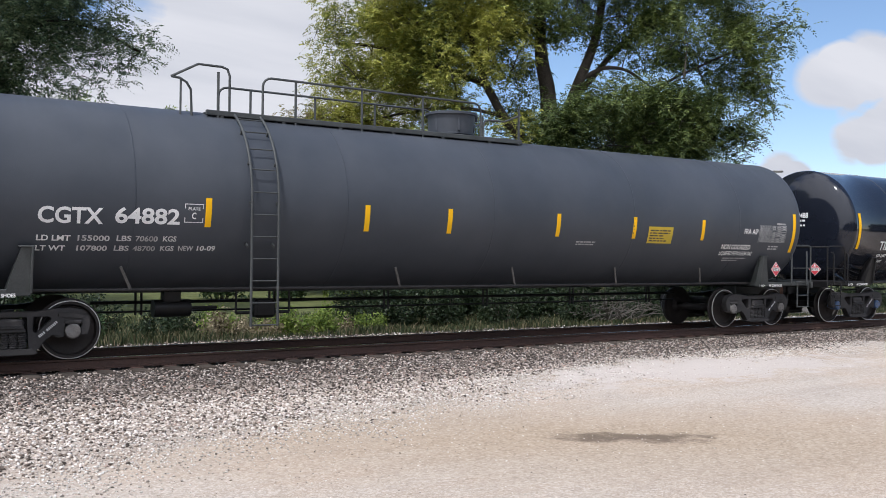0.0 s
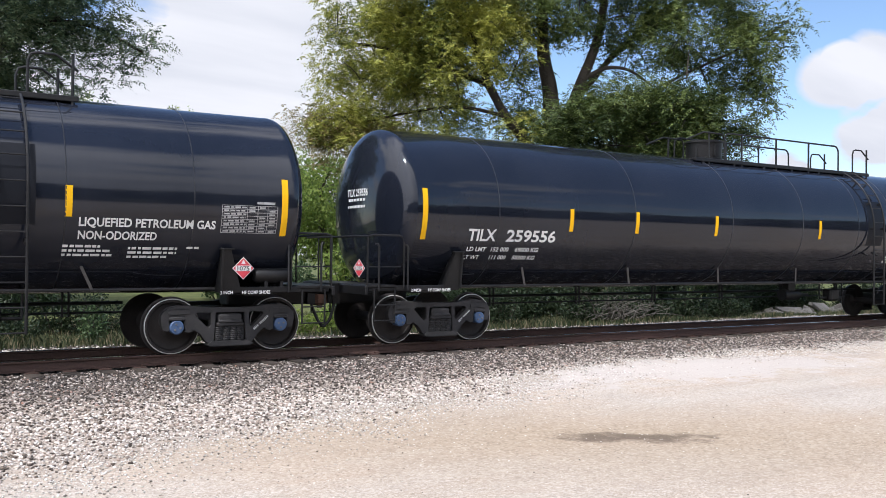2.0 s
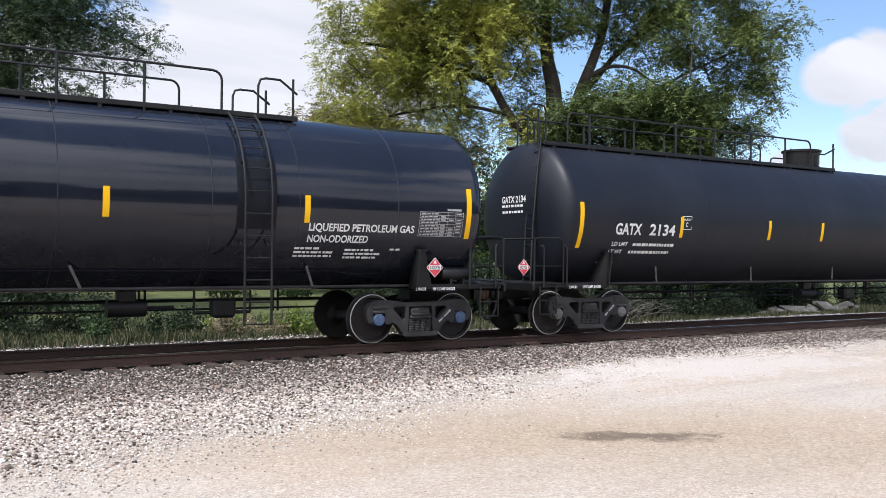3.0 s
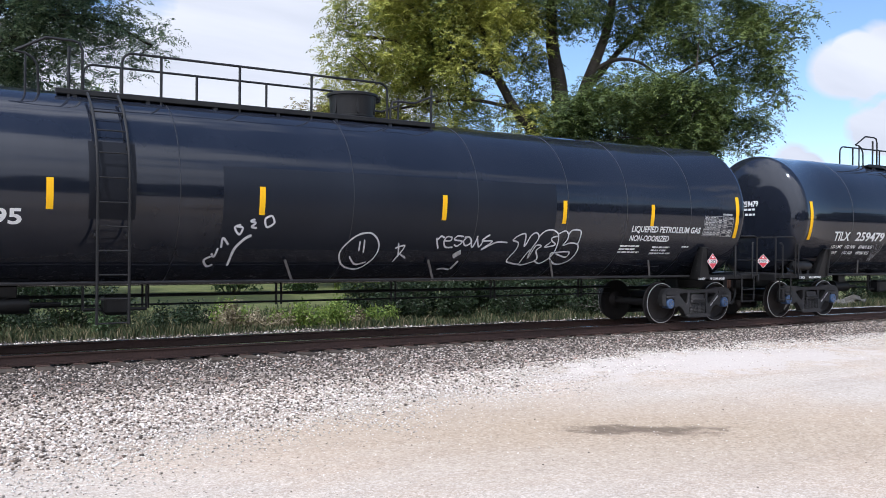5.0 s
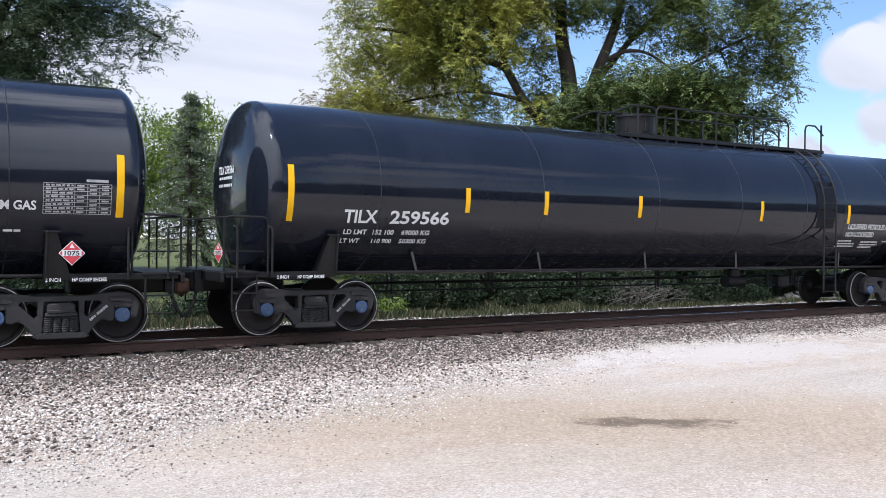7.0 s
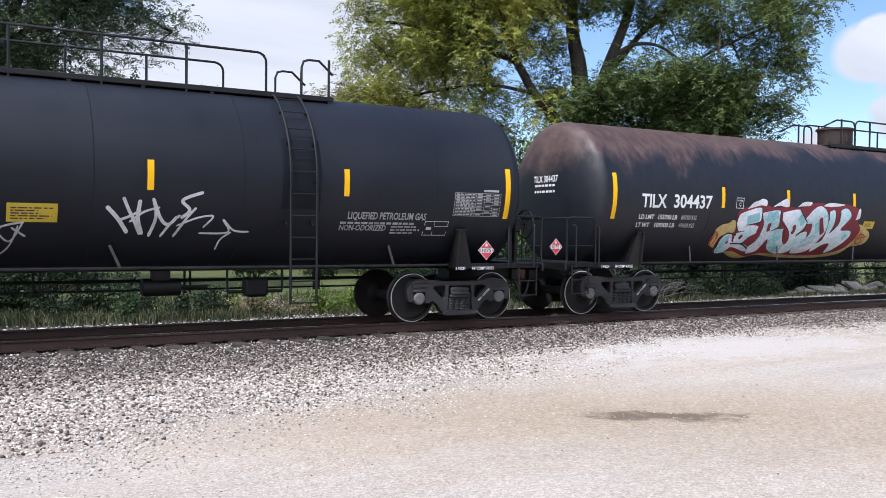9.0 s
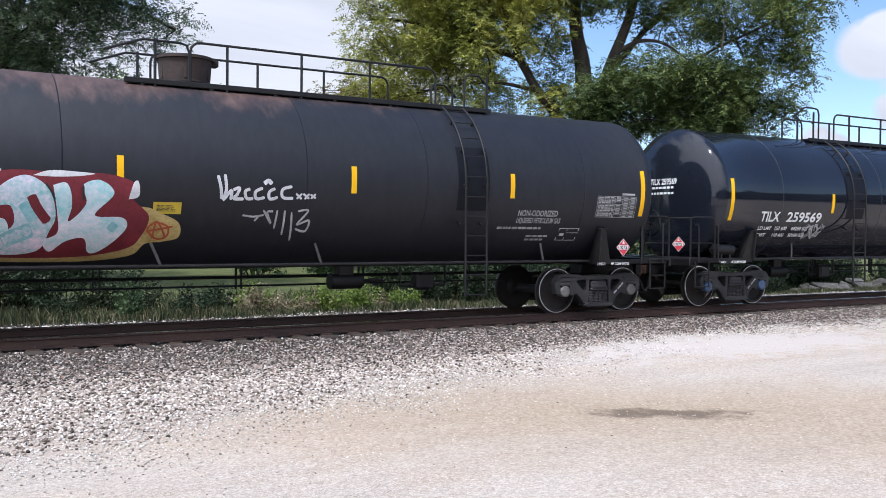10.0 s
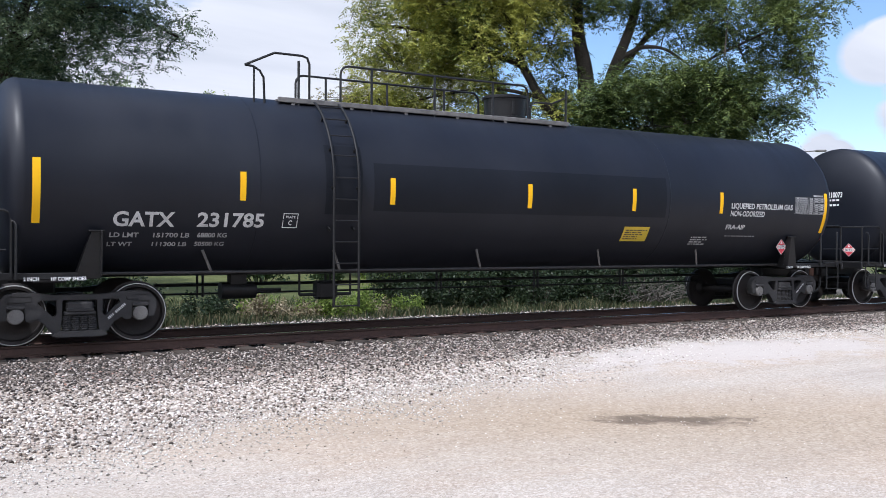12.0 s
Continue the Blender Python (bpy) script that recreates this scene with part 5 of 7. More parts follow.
def walnut(x, y, heading, limbs, crowns, seed, label, twig=0.030):
    """A spreading tree. Limbs are (radius at foot, radius at end, points); points and lobes are given as across, beyond, up,
    with across square to the heading under which the yard sees the tree. Crowns are (leaf, clumps, gap, lobes)."""
    rnd = random.Random(seed)
    h = radians(heading)
    right, back = Vector((math.cos(h), -math.sin(h), 0)), Vector((math.sin(h), math.cos(h), 0))
    at = lambda u, w, z: right * u + back * w + Vector((0, 0, z))
    tree = tagged(new("tree"), label, "tree", "trees behind the track")
    tree.location = (x, y, ground_height(x, y) - 0.05)
    sh = Shape()
    wood = []
    for r0, r1, pts in limbs:
        line = [Vector(p) for p in smooth_line([tuple(at(*p)) for p in pts], 5)]
        line = [p + 0.35 * r0 * Vector((noise.noise(p * 0.9), noise.noise(p * 0.9 + Vector((7, 0, 0))), 0)) for p in line]
        n = len(line) - 1
        sh.tube(line, 0, 10, 0, [r0 + (r1 - r0) * k / n for k in range(n + 1)])
        wood += line[n // 3:]
    for k, (leaf, clumps, gap, lobes) in enumerate(crowns):
        spots = [(*at(u, w, z), ru, rz) for u, w, z, ru, rz in lobes]
        points = crown_points(spots, clumps, seed + k, gap, 0.95)
        done = list(wood)
        for p in points[::3]:  # boughs and twigs that carry the sprays
            v = Vector(p)
            q = min(done, key=lambda e: (e - v).length_squared)
            d = (q - v).length
            if 0.3 < d < 5.0:
                mid = (q + v) / 2 + Vector((rnd.gauss(0, 0.1), rnd.gauss(0, 0.1), 0.12 * d))
                r = twig * (0.35 + 0.4 * d)
                line = [Vector(c) for c in smooth_line([tuple(q), tuple(mid), tuple(v)], 3)]
                sh.tube(line, 0, 5, 0, [max(0.006, r * (1 - 0.8 * j / 6)) for j in range(7)])
                done += line[2::2]
        part("crown", pinnate_sprays("crown", points, 10, 0.115, 0.40, leaf, seed + k), tree)
    part("trunk", sh.mesh("trunk", BARK, 60), tree)
    return tree


walnut(20.05, 9.6, 39.2,
       [(0.42, 0.34, [(0.15, 0, 0), (0.1, 0, 3.0), (0.1, 0, 6.6)]), (0.33, 0.16, [(0.1, 0, 6.4), (-0.1, 0.1, 8.0), (-0.35, 0.1, 9.6), (-0.45, 0.2, 13.0)]),
        (0.25, 0.12, [(0.2, 0, 6.3), (0.75, -0.1, 7.3), (1.1, -0.2, 8.3), (1.6, -0.2, 9.8), (2.0, 0, 12.5)]),
        (0.22, 0.09, [(-0.1, 0, 4.6), (-0.8, -0.2, 5.9), (-1.5, -0.3, 6.8), (-2.2, -0.4, 8.0), (-2.9, -0.4, 9.9), (-4.2, 0, 11.5)]),
        (0.09, 0.03, [(1.15, -0.2, 8.2), (1.8, -0.4, 8.5), (2.6, -0.5, 8.4), (3.4, -0.6, 7.8)]), (0.08, 0.03, [(0.4, 0, 6.0), (1.6, -0.4, 6.3), (2.9, -0.6, 7.0), (4.0, -0.6, 8.0), (5.2, -0.5, 8.6), (7.0, -0.6, 9.4)]),
        (0.07, 0.03, [(-1.6, -0.3, 6.9), (-3.2, -0.5, 7.2), (-5.0, -0.6, 7.0), (-7.0, -0.4, 6.6)]), (0.11, 0.04, [(-2.2, -0.4, 8.0), (-4.0, -0.4, 8.7), (-6.0, -0.2, 9.4), (-7.6, 0, 9.6)]),
        (0.12, 0.04, [(0.9, 0.0, 7.6), (2.6, 0.5, 9.6), (4.6, 0.7, 11.0), (6.6, 0.5, 12.0)])],
       [(WALNUT_LIT, 1850, 0.02, [(-6.2, -0.2, 9.2, 2.5, 2.2), (-4.0, -0.6, 8.4, 2.3, 1.7), (-6.8, 0.0, 6.8, 2.0, 1.2), (-2.4, -1.0, 9.3, 1.9, 1.7), (-4.4, 0.4, 6.3, 2.1, 1.1), (-3.6, 0, 11.6, 3.6, 2.2), (-1.2, -0.9, 6.2, 1.2, 0.9)]),
        (WALNUT_BROWN, 210, -0.10, [(-8.4, 0.6, 6.6, 1.4, 1.2), (-6.6, 0.8, 5.9, 2.2, 0.9), (-3.6, 1.0, 5.6, 1.6, 0.7)]),
        (WALNUT_DEEP, 560, -0.10, [(1.8, -1.2, 6.5, 1.7, 1.4), (3.9, -1.0, 6.5, 2.0, 1.5), (0.6, -1.1, 6.0, 1.4, 1.0), (5.6, -0.8, 6.0, 1.5, 0.8)]),
        (WALNUT_SHADED, 2200, 0.05, [(0.3, -0.4, 10.6, 2.2, 1.5), (1.4, -1.2, 6.2, 1.9, 1.3), (4.2, -1.0, 6.3, 2.2, 1.6), (3.2, -1.4, 7.4, 1.8, 1.0), (4.8, -0.6, 9.6, 2.3, 1.8), (6.8, -0.2, 9.4, 1.7, 2.0), (6.1, -0.4, 7.5, 1.4, 1.1), (2.6, 0.4, 9.9, 1.6, 1.3), (4.0, 0, 12.4, 4.0, 2.2), (0, 0, 13.5, 3.5, 2.0), (-0.9, 0.8, 7.6, 1.5, 1.5)])],
       21, "tall spreading tree with yellow-green leaves and dark limbs")
walnut(2.3, 14.6, 4.5,
       [(0.36, 0.26, [(0, 0, 0), (0, 0, 3.0), (-0.2, 0, 6.0)]), (0.24, 0.08, [(-0.2, 0, 5.8), (0.4, 0, 8.2), (1.2, 0.4, 11.0)]), (0.20, 0.06, [(-0.2, 0, 5.6), (-1.5, 0.2, 7.6), (-3.0, 0.4, 9.6)]),
        (0.12, 0.04, [(0.1, 0, 7.2), (1.6, 0.1, 8.6), (3.2, 0.1, 9.0), (5.0, 0, 8.3)])],
       [(WALNUT_DARK, 2300, -0.14, [(0.6, 0, 9.0, 2.4, 2.2), (2.3, -0.2, 9.2, 2.1, 1.6), (4.0, 0, 8.3, 1.5, 0.9), (3.0, -0.2, 7.3, 1.1, 0.8), (-1.0, 0.2, 7.4, 2.6, 1.8), (0.5, 0.3, 6.6, 1.5, 1.0), (-3.2, 0, 9.0, 3.0, 2.6), (0.5, 0, 11.8, 4.2, 2.2), (0.2, 0.6, 5.4, 1.2, 0.9)])],
       22, "dark-leaved broad tree behind the track")


def grass_band():
    rnd = np.random.RandomState(8)
    n = 60000
    x = rnd.uniform(-6, 48, n)
    y = 3.72 + 8.4 * rnd.uniform(0, 1, n) ** 1.3
    clump = np.sin(x * 1.3 + np.sin(y * 2.1)) * 0.5 + np.sin(x * 0.41 + 1.3) * 0.5
    h = rnd.uniform(0.05, 0.27, n) * (1.0 + 0.6 * clump) * np.where(x > 11.5, 0.7, 1.0)
    z = np.array([ground_height(p, q) for p, q in zip(x, y)])
    a = rnd.uniform(0, 6.3, n)
    w = rnd.uniform(0.006, 0.016, n)
    lean = rnd.normal(0, 0.28, (n, 2)) * h[:, None]
    base = np.stack([x, y, z - 0.02], 1)
    side = np.stack([np.cos(a) * w, np.sin(a) * w, 0 * w], 1)
    mid = base + np.stack([lean[:, 0] * 0.35, lean[:, 1] * 0.35, h * 0.6], 1)
    tip = base + np.stack([lean[:, 0], lean[:, 1], h], 1)
    v = np.stack([base - side, base + side, mid + side * 0.8, tip, mid - side * 0.8], 1)
    me = bpy.data.meshes.new("tall_grass")
    me.vertices.add(5 * n)
    me.vertices.foreach_set("co", v.ravel())
    me.loops.add(5 * n)
    me.loops.foreach_set("vertex_index", np.arange(5 * n))
    me.polygons.add(n)
    me.polygons.foreach_set("loop_start", np.arange(0, 5 * n, 5))
    me.update(calc_edges=True)
    me.materials.append(GRASS)
    tagged(new("tall_grass", me), "rough green and straw-coloured grass beyond the track", "grass", "", "stuff")


grass_band()


# ---------------------------------------------------------------- beyond the field
def far_tree(x, y, h, w, seed, leaf, label):
    lobes = [(0, 0, h * 0.58, w * 0.5, h * 0.40), (w * 0.22, 0, h * 0.42, w * 0.36, h * 0.28), (-w * 0.24, 0.1, h * 0.46, w * 0.36, h * 0.30)]
    return broadleaf(x, y, [((0, 0, 0), (0, 0, 1), h * 0.5, 0.03 * h)], lobes, int(34 * w), seed, label, leaf, 0.19, 80, 0.8, 1, 2, -0.3)


# bright and dark leaf colours paint sun and shade onto these trees
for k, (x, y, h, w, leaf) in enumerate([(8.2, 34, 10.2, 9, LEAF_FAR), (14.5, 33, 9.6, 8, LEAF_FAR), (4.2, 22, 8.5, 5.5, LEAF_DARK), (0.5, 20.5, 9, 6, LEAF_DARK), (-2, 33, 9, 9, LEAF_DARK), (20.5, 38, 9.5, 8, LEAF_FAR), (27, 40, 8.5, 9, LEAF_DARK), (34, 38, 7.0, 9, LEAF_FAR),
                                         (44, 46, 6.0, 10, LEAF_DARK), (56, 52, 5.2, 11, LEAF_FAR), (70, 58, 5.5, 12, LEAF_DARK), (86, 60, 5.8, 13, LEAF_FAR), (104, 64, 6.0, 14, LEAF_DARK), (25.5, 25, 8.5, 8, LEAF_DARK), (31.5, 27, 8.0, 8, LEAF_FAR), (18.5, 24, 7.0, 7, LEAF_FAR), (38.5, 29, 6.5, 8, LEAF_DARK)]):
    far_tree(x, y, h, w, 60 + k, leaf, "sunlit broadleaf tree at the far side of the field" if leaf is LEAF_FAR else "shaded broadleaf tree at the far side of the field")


def spruce(x, y, h, seed):
    """A conifer: a straight trunk with whorls of drooping boughs."""
    rnd = random.Random(seed)
    tree = tagged(new("spruce"), "tall thin grey-green spruce", "tree", "trees behind the track")
    tree.location = (x, y, ground_height(x, y) - 0.05)
    sh = Shape().tube([(0, 0, 0), (0, 0, h * 0.5), (0, 0, h)], 0, 7, 0, [0.16, 0.09, 0.015])
    pts = []
    z = h * 0.14
    while z < h * 0.98:
        reach = 0.33 * (h - z) + 0.20
        for k in range(7):
            a = rnd.uniform(0, 6.283)
            tip = (reach * math.cos(a), reach * math.sin(a), z - reach * 0.28)
            sh.tube([(0, 0, z), (tip[0] * 0.5, tip[1] * 0.5, z - reach * 0.06), tip], 0, 4, 0, [0.03, 0.018, 0.006])
            pts += [tuple(Vector((0, 0, z)).lerp(Vector(tip), q)) for q in (0.35, 0.55, 0.75, 0.9, 1.0)]
        z += 0.30
    part("trunk", sh.mesh("trunk", BARK, 60), tree)
    part("crown", leaf_cloud("crown", pts, 16, 0.24, 0.20, NEEDLE, seed, 0.9, 0.22), tree)


spruce(12.5, 29.5, 9.0, 91)


def bush(x, y, r, h, seed, leaf, label):
    rnd = random.Random(seed)
    ob = tagged(new("bush"), label, "bush", "bushes along the track")
    ob.location = (x, y, ground_height(x, y) - 0.03)
    sh = Shape()
    pts = []
    for k in range(int(16 * r)):
        a, q = rnd.uniform(0, 6.283), r * rnd.uniform(0.1, 1.0)
        top = (q * math.cos(a), q * math.sin(a), h * rnd.uniform(0.55, 1.0) * (1.15 - 0.5 * q / r))
        sh.tube([(top[0] * 0.3, top[1] * 0.3, 0), (top[0] * 0.7, top[1] * 0.7, top[2] * 0.6), top], 0, 4, 0, [0.014, 0.010, 0.004])
        pts += [(top[0] * (0.5 + 0.5 * f), top[1] * (0.5 + 0.5 * f), top[2] * f) for f in (0.25, 0.5, 0.75, 1.0)]
    part("woody_growth", sh.mesh("woody_growth", BARK, 60), ob)
    part("foliage", leaf_cloud("foliage", pts, 30, 0.22 * max(1.0, h / 1.5), 0.085 * max(1.0, h / 1.2), leaf, seed, 0.2, 0.5), ob)


rb = random.Random(77)
for k in range(26):
    x = 11.4 + k * 0.62 + rb.uniform(-0.3, 0.3)
    bush(x, 5.8 + rb.uniform(-0.5, 1.6), rb.uniform(0.5, 0.95), rb.uniform(0.8, 1.5), 200 + k, LEAF_DARK, "low dark scrub bush at the edge of the track bed")
for k in range(22):
    x = 12.0 + k * 0.85 + rb.uniform(-0.3, 0.3)
    bush(x, 8.4 + rb.uniform(-0.5, 0.8), rb.uniform(0.8, 1.1), rb.uniform(1.6, 2.2), 320 + k, LEAF_DARK, "dense dark scrub bush behind the track bed")
for k in range(12):
    x = 6.6 + k * 0.42 + rb.uniform(-0.3, 0.3)
    bush(x, 5.6 + rb.uniform(-0.7, 1.2), rb.uniform(0.35, 0.65), rb.uniform(0.35, 0.75), 400 + k, DRY if k % 3 == 0 else LEAF_FAR, "dry straw-coloured weeds beside the track" if k % 3 == 0 else "low yellow-green weeds beside the track")
for k in range(14):
    x = 27.5 + k * 0.75 + rb.uniform(-0.3, 0.3)
    bush(x, 8.0 + rb.uniform(-0.6, 0.9), rb.uniform(0.7, 1.0), rb.uniform(1.1, 1.7), 460 + k, LEAF_DARK, "dense dark scrub bush behind the track bed")
for k in range(13):
    x = -4.5 + k * 0.75 + rb.uniform(-0.3, 0.3)
    bush(x, 8.2 + rb.uniform(-0.6, 0.9), rb.uniform(0.7, 1.0), rb.uniform(1.1, 1.9), 430 + k, LEAF_DARK, "dense dark scrub bush behind the track bed")
for k in range(9):
    x = -5 + k * 1.5 + rb.uniform(-0.4, 0.4)
    bush(x, 6.6 + rb.uniform(-0.4, 1.4), rb.uniform(0.4, 0.8), rb.uniform(0.6, 1.1), 240 + k, LEAF_DARK if k % 3 else LEAF_MID, "low weedy bush in the rough grass")


for k in range(22):
    x = -4 + k * 2.3 + rb.uniform(-0.5, 0.5)
    if 5.5 < x < 11.5:
        continue
    bush(x, 18.5 + rb.uniform(-1.5, 2.5), rb.uniform(1.2, 1.8), rb.uniform(1.8, 3.0) * (0.6 if x > 34 else 1.0), 270 + k, LEAF_FAR if k % 3 == 0 else LEAF_MID, "tall leafy shrub at the edge of the field")


def rubble():
    """Broken slabs of pale concrete lying in the grass."""
    rnd = random.Random(14)
    conc = surface("broken_concrete", (0.07, 0.066, 0.06), (0.17, 0.16, 0.145), (0.85, 0.95), 0.0, 2.0, 25.0, 0.5, 0.02)
    for k in range(22):
        s = Vector((rnd.uniform(0.25, 0.95), rnd.uniform(0.25, 0.6), rnd.uniform(0.10, 0.20)))
        sh = Shape().box((0, 0, 0), s, None, 0.02)
        sh.v = [tuple(c * (1 + 0.5 * noise.noise(Vector(p) * 2.3 + Vector((k * 3.1, i, 0)))) for i, c in enumerate(p)) for p in sh.v]
        x, y = 28.5 + rnd.uniform(-1.9, 1.9), 5.6 + rnd.uniform(-0.7, 0.9)
        ob = tagged(new("concrete_slab", sh.mesh("concrete_slab", conc)), "broken slab of pale concrete in the grass", "rubble", "broken slabs beyond the track")
        ob.matrix_world = pose(x, y, ground_height(x, y) + s.z * 0.3 + (0.16 if k > 15 else 0), rnd.uniform(-28, 28), rnd.uniform(-28, 28), rnd.uniform(0, 180))


rubble()


def brush_pile(x, y):
    """A heap of cut grey boughs, butts together and twigs fanned out."""
    rnd = random.Random(31)
    pile = tagged(new("brush_pile"), "heap of bare grey cut branches beside the track", "brush pile")
    pile.location = (x, y, ground_height(x, y))
    grey = surface("weathered_branch", (0.06, 0.054, 0.046), (0.14, 0.128, 0.11), (0.8, 0.95), 0.0, 4.0, 30.0, 0.3)
    for k in range(46):
        a = rnd.uniform(0.1, 3.0)
        l = rnd.uniform(0.8, 2.0)
        foot = Vector((rnd.gauss(0, 0.5), rnd.gauss(0, 0.35), rnd.uniform(0.02, 0.2)))
        tip = foot + Vector((math.cos(a) * l, rnd.gauss(-0.1, 0.4), abs(math.sin(a)) * l * rnd.uniform(0.25, 0.6)))
        mid = (foot + tip) / 2 + Vector((rnd.gauss(0, 0.08), rnd.gauss(0, 0.08), rnd.uniform(0.05, 0.2)))
        line = smooth_line([tuple(foot), tuple(mid), tuple(tip)], 3)
        sh = Shape().tube(line, 0, 5, 0, [max(0.004, 0.020 * (1 - 0.8 * j / 6)) for j in range(7)])
        for j in (3, 4, 5):
            p = Vector(line[j])
            q = p + Vector((rnd.gauss(0, 0.18), rnd.gauss(0, 0.15), rnd.uniform(0.0, 0.25)))
            sh.tube([p, (p + q) / 2 + Vector((0, 0, 0.03)), q], 0, 4, 0, [0.008, 0.006, 0.003])
        part("branch", sh.mesh("branch", grey, 60), pile)


brush_pile(18.8, 5.0)


def yard_lamp(x, y, h):
    lamp = tagged(new("yard_lamp"), "tall grey pole lamp far beyond the field", "street lamp")
    lamp.location = (x, y, ground_height(x, y))
    part("pole", Shape().rod((0, 0, 0), (0, 0, h), 0.10, 10, 0.06).tube([(0, 0, h - 0.1), (0.4, -0.3, h + 0.05), (1.0, -0.8, h + 0.1)], 0.04, 6).mesh("pole", GREYCAP), lamp)
    part("lamp_head", Shape().box((1.25, -1.0, h + 0.1), (0.75, 0.3, 0.14), pose(0, 0, 0, 0, 0, -38), 0.04).mesh("lamp_head", GREYCAP), lamp)


yard_lamp(55.5, 29.0, 8.2)


def rear_trees():
    """The wooded edge of the yard behind the onlooker, seen mirrored in the paint."""
    for k in range(16):
        x = -50 + k * 9.5 + rb.uniform(-2, 2)
        h = rb.uniform(7.5, 10)
        broadleaf(x, -33 + rb.uniform(-3, 3), [((0, 0, 0), (0, 0, 1), h * 0.5, 0.3)], [(0, 0, h * 0.55, 6.5, h * 0.42), (3, 0, h * 0.35, 5, h * 0.32), (-3, 0, h * 0.35, 5, h * 0.32)], 170, 300 + k,
                  "broadleaf tree along the rear of the yard", LEAF_DARK, 0.9, 26, 1.5, 1, 2, -0.5)


rear_trees()


def tank_car(spec):
    """One tank car on two trucks. Its origin lies on the rail head, under the leading axle, in the middle of the track."""
    car = new("tank_car")
    tagged(car, spec["label"], "tank car", "tank cars of the passing train")
    d = spec["tc"] + BASE
    paint, steel = spec["paint"], spec.get("steel", BLACK)
    x0, x1 = 0.05, d + 0.03
    tank = part("tank", tank_mesh(round(x1 - x0, 2), paint, spec.get("head", 0.42)), car, "", pose(x0, 0, 0))
    tank.matrix_basis = pose(x0, 0, 0)
    for x in spec["seams"]:
        part("jacket_seam", band_mesh(SEAM if paint is GLOSS else MATT if paint is RUST else paint), car, "", pose(x, 0, 0))
    for k, (xa, xb, za, zb, pm) in enumerate(spec.get("sheets", ())):
        part("jacket_sheet", panel_mesh(xa, xb, za, zb, pm), car, "repainted jacket sheet")
    truck(car, BASE / 2, spec["cap"], "")
    truck(car, spec["tc"] + BASE / 2, spec["cap"], "")
    end_gear(car, 0, -1, steel)
    end_gear(car, d, 1, steel)
    # pipe along the foot of the shell, with its struts
    part("side_pipe", once(("pipe", round(d, 2), steel.name), lambda: Shape().rod((0.9, -1.02, 1.075), (d - 0.9, -1.02, 1.075), 0.026, 8).mesh("side_pipe", FRAME)), car)
    strut = once("strut", lambda: Shape().box((0, 0, 0), (0.045, 0.02, 0.46), cut=0.006).mesh("strut", GREYCAP))
    for x in spec["struts"]:
        part("strut", strut, car, "", Matrix.Translation((x - 0.20, -1.10, 1.25)) @ Matrix.Rotation(radians(22), 4, "X") @ Matrix.Rotation(radians(-26), 4, "Y"))
    # brake pipes hung under the far side of the shell
    def lines():
        sh = Shape()
        for z, r in ((0.80, 0.030), (0.64, 0.018)):
            sh.rod((2.3, 0.35, z), (d - 2.3, 0.35, z), r, 8)
        return sh.mesh("brake_pipe", BLACK)
    pipe = part("brake_pipe", once(("brake_pipe", round(d, 2)), lines), car)
    hanger = once("hanger", lambda: Shape().box((-0.05, 0, 0.83), (0.035, 0.05, 0.50), cut=0.006).box((0.05, 0, 0.83), (0.035, 0.05, 0.50), cut=0.006).mesh("pipe_hanger", BLACK))
    x = 3.1
    while x < d - 2.4:
        part("pipe_hanger", hanger, pipe, "", pose(x, 0.35, 0))
        x += 2.45
    # brake gear
    bx = spec.get("gear", 3.2)
    part("brake_cylinder", once("brake_cyl", lambda: Shape().rod((0, -0.2, 0.72), (0.62, -0.2, 0.72), 0.15, 18).rod((0.62, -0.2, 0.72), (1.1, -0.2, 0.72), 0.03, 8)
                                .box((0.3, -0.2, 0.92), (0.3, 0.2, 0.2), cut=0.02).mesh("brake_cylinder", BLACK)), car, "", pose(bx, 0, 0))
    part("control_valve", once("valve", lambda: Shape().box((0, 0, 0.70), (0.40, 0.3, 0.34), cut=0.05).rod((-0.5, 0, 0.62), (0.5, 0, 0.62), 0.03, 8)
                               .rod((-0.5, 0, 0.62), (-0.5, 0, 1.0), 0.022, 8).rod((0.5, 0, 0.62), (0.5, 0, 1.0), 0.022, 8).mesh("control_valve", BLACK)), car, "", pose(bx + 1.9, -0.35, 0))
    if spec.get("reservoir", False):
        part("air_reservoir", once("reservoir", lambda: Shape().lathe([(0, 0.02), (0.02, 0.1), (0.07, 0.125), (0.60, 0.125), (0.65, 0.1), (0.67, 0.02)], 18, "X").box((0.2, 0, -0.16), (0.05, 0.2, 0.12)).box((0.48, 0, -0.16), (0.05, 0.2, 0.12)).mesh("air_reservoir", BLACK)),
             car, "dark cylindrical air reservoir on the end deck", pose(d - 0.55 if spec["reservoir"] > 0 else -0.02, -1.20, 1.30))
    # top fittings
    lx = spec["ladder"]
    if "plat" in spec:
        walkway(car, spec["plat"][0], spec["plat"][1], lx, steel, spec.get("deck", steel))
    housing(car, spec["dome"], spec.get("dome_mat", BLACK), spec.get("dome_size", 1.0))
    if spec.get("end_ladder"):
        end_ladder(car, steel)
    else:
        # no recess is cut: on black cars a dark patch paints its shade
        patch(car, "recess_patch", lx - 0.10, lx + 0.58, 2.05, 3.22, SHEETM if steel is BLACK else GREY, 0.003, "flat painted patch for the jacket recess behind the ladder")
        ladder(car, lx, lx + 0.46, 0.48, steel)
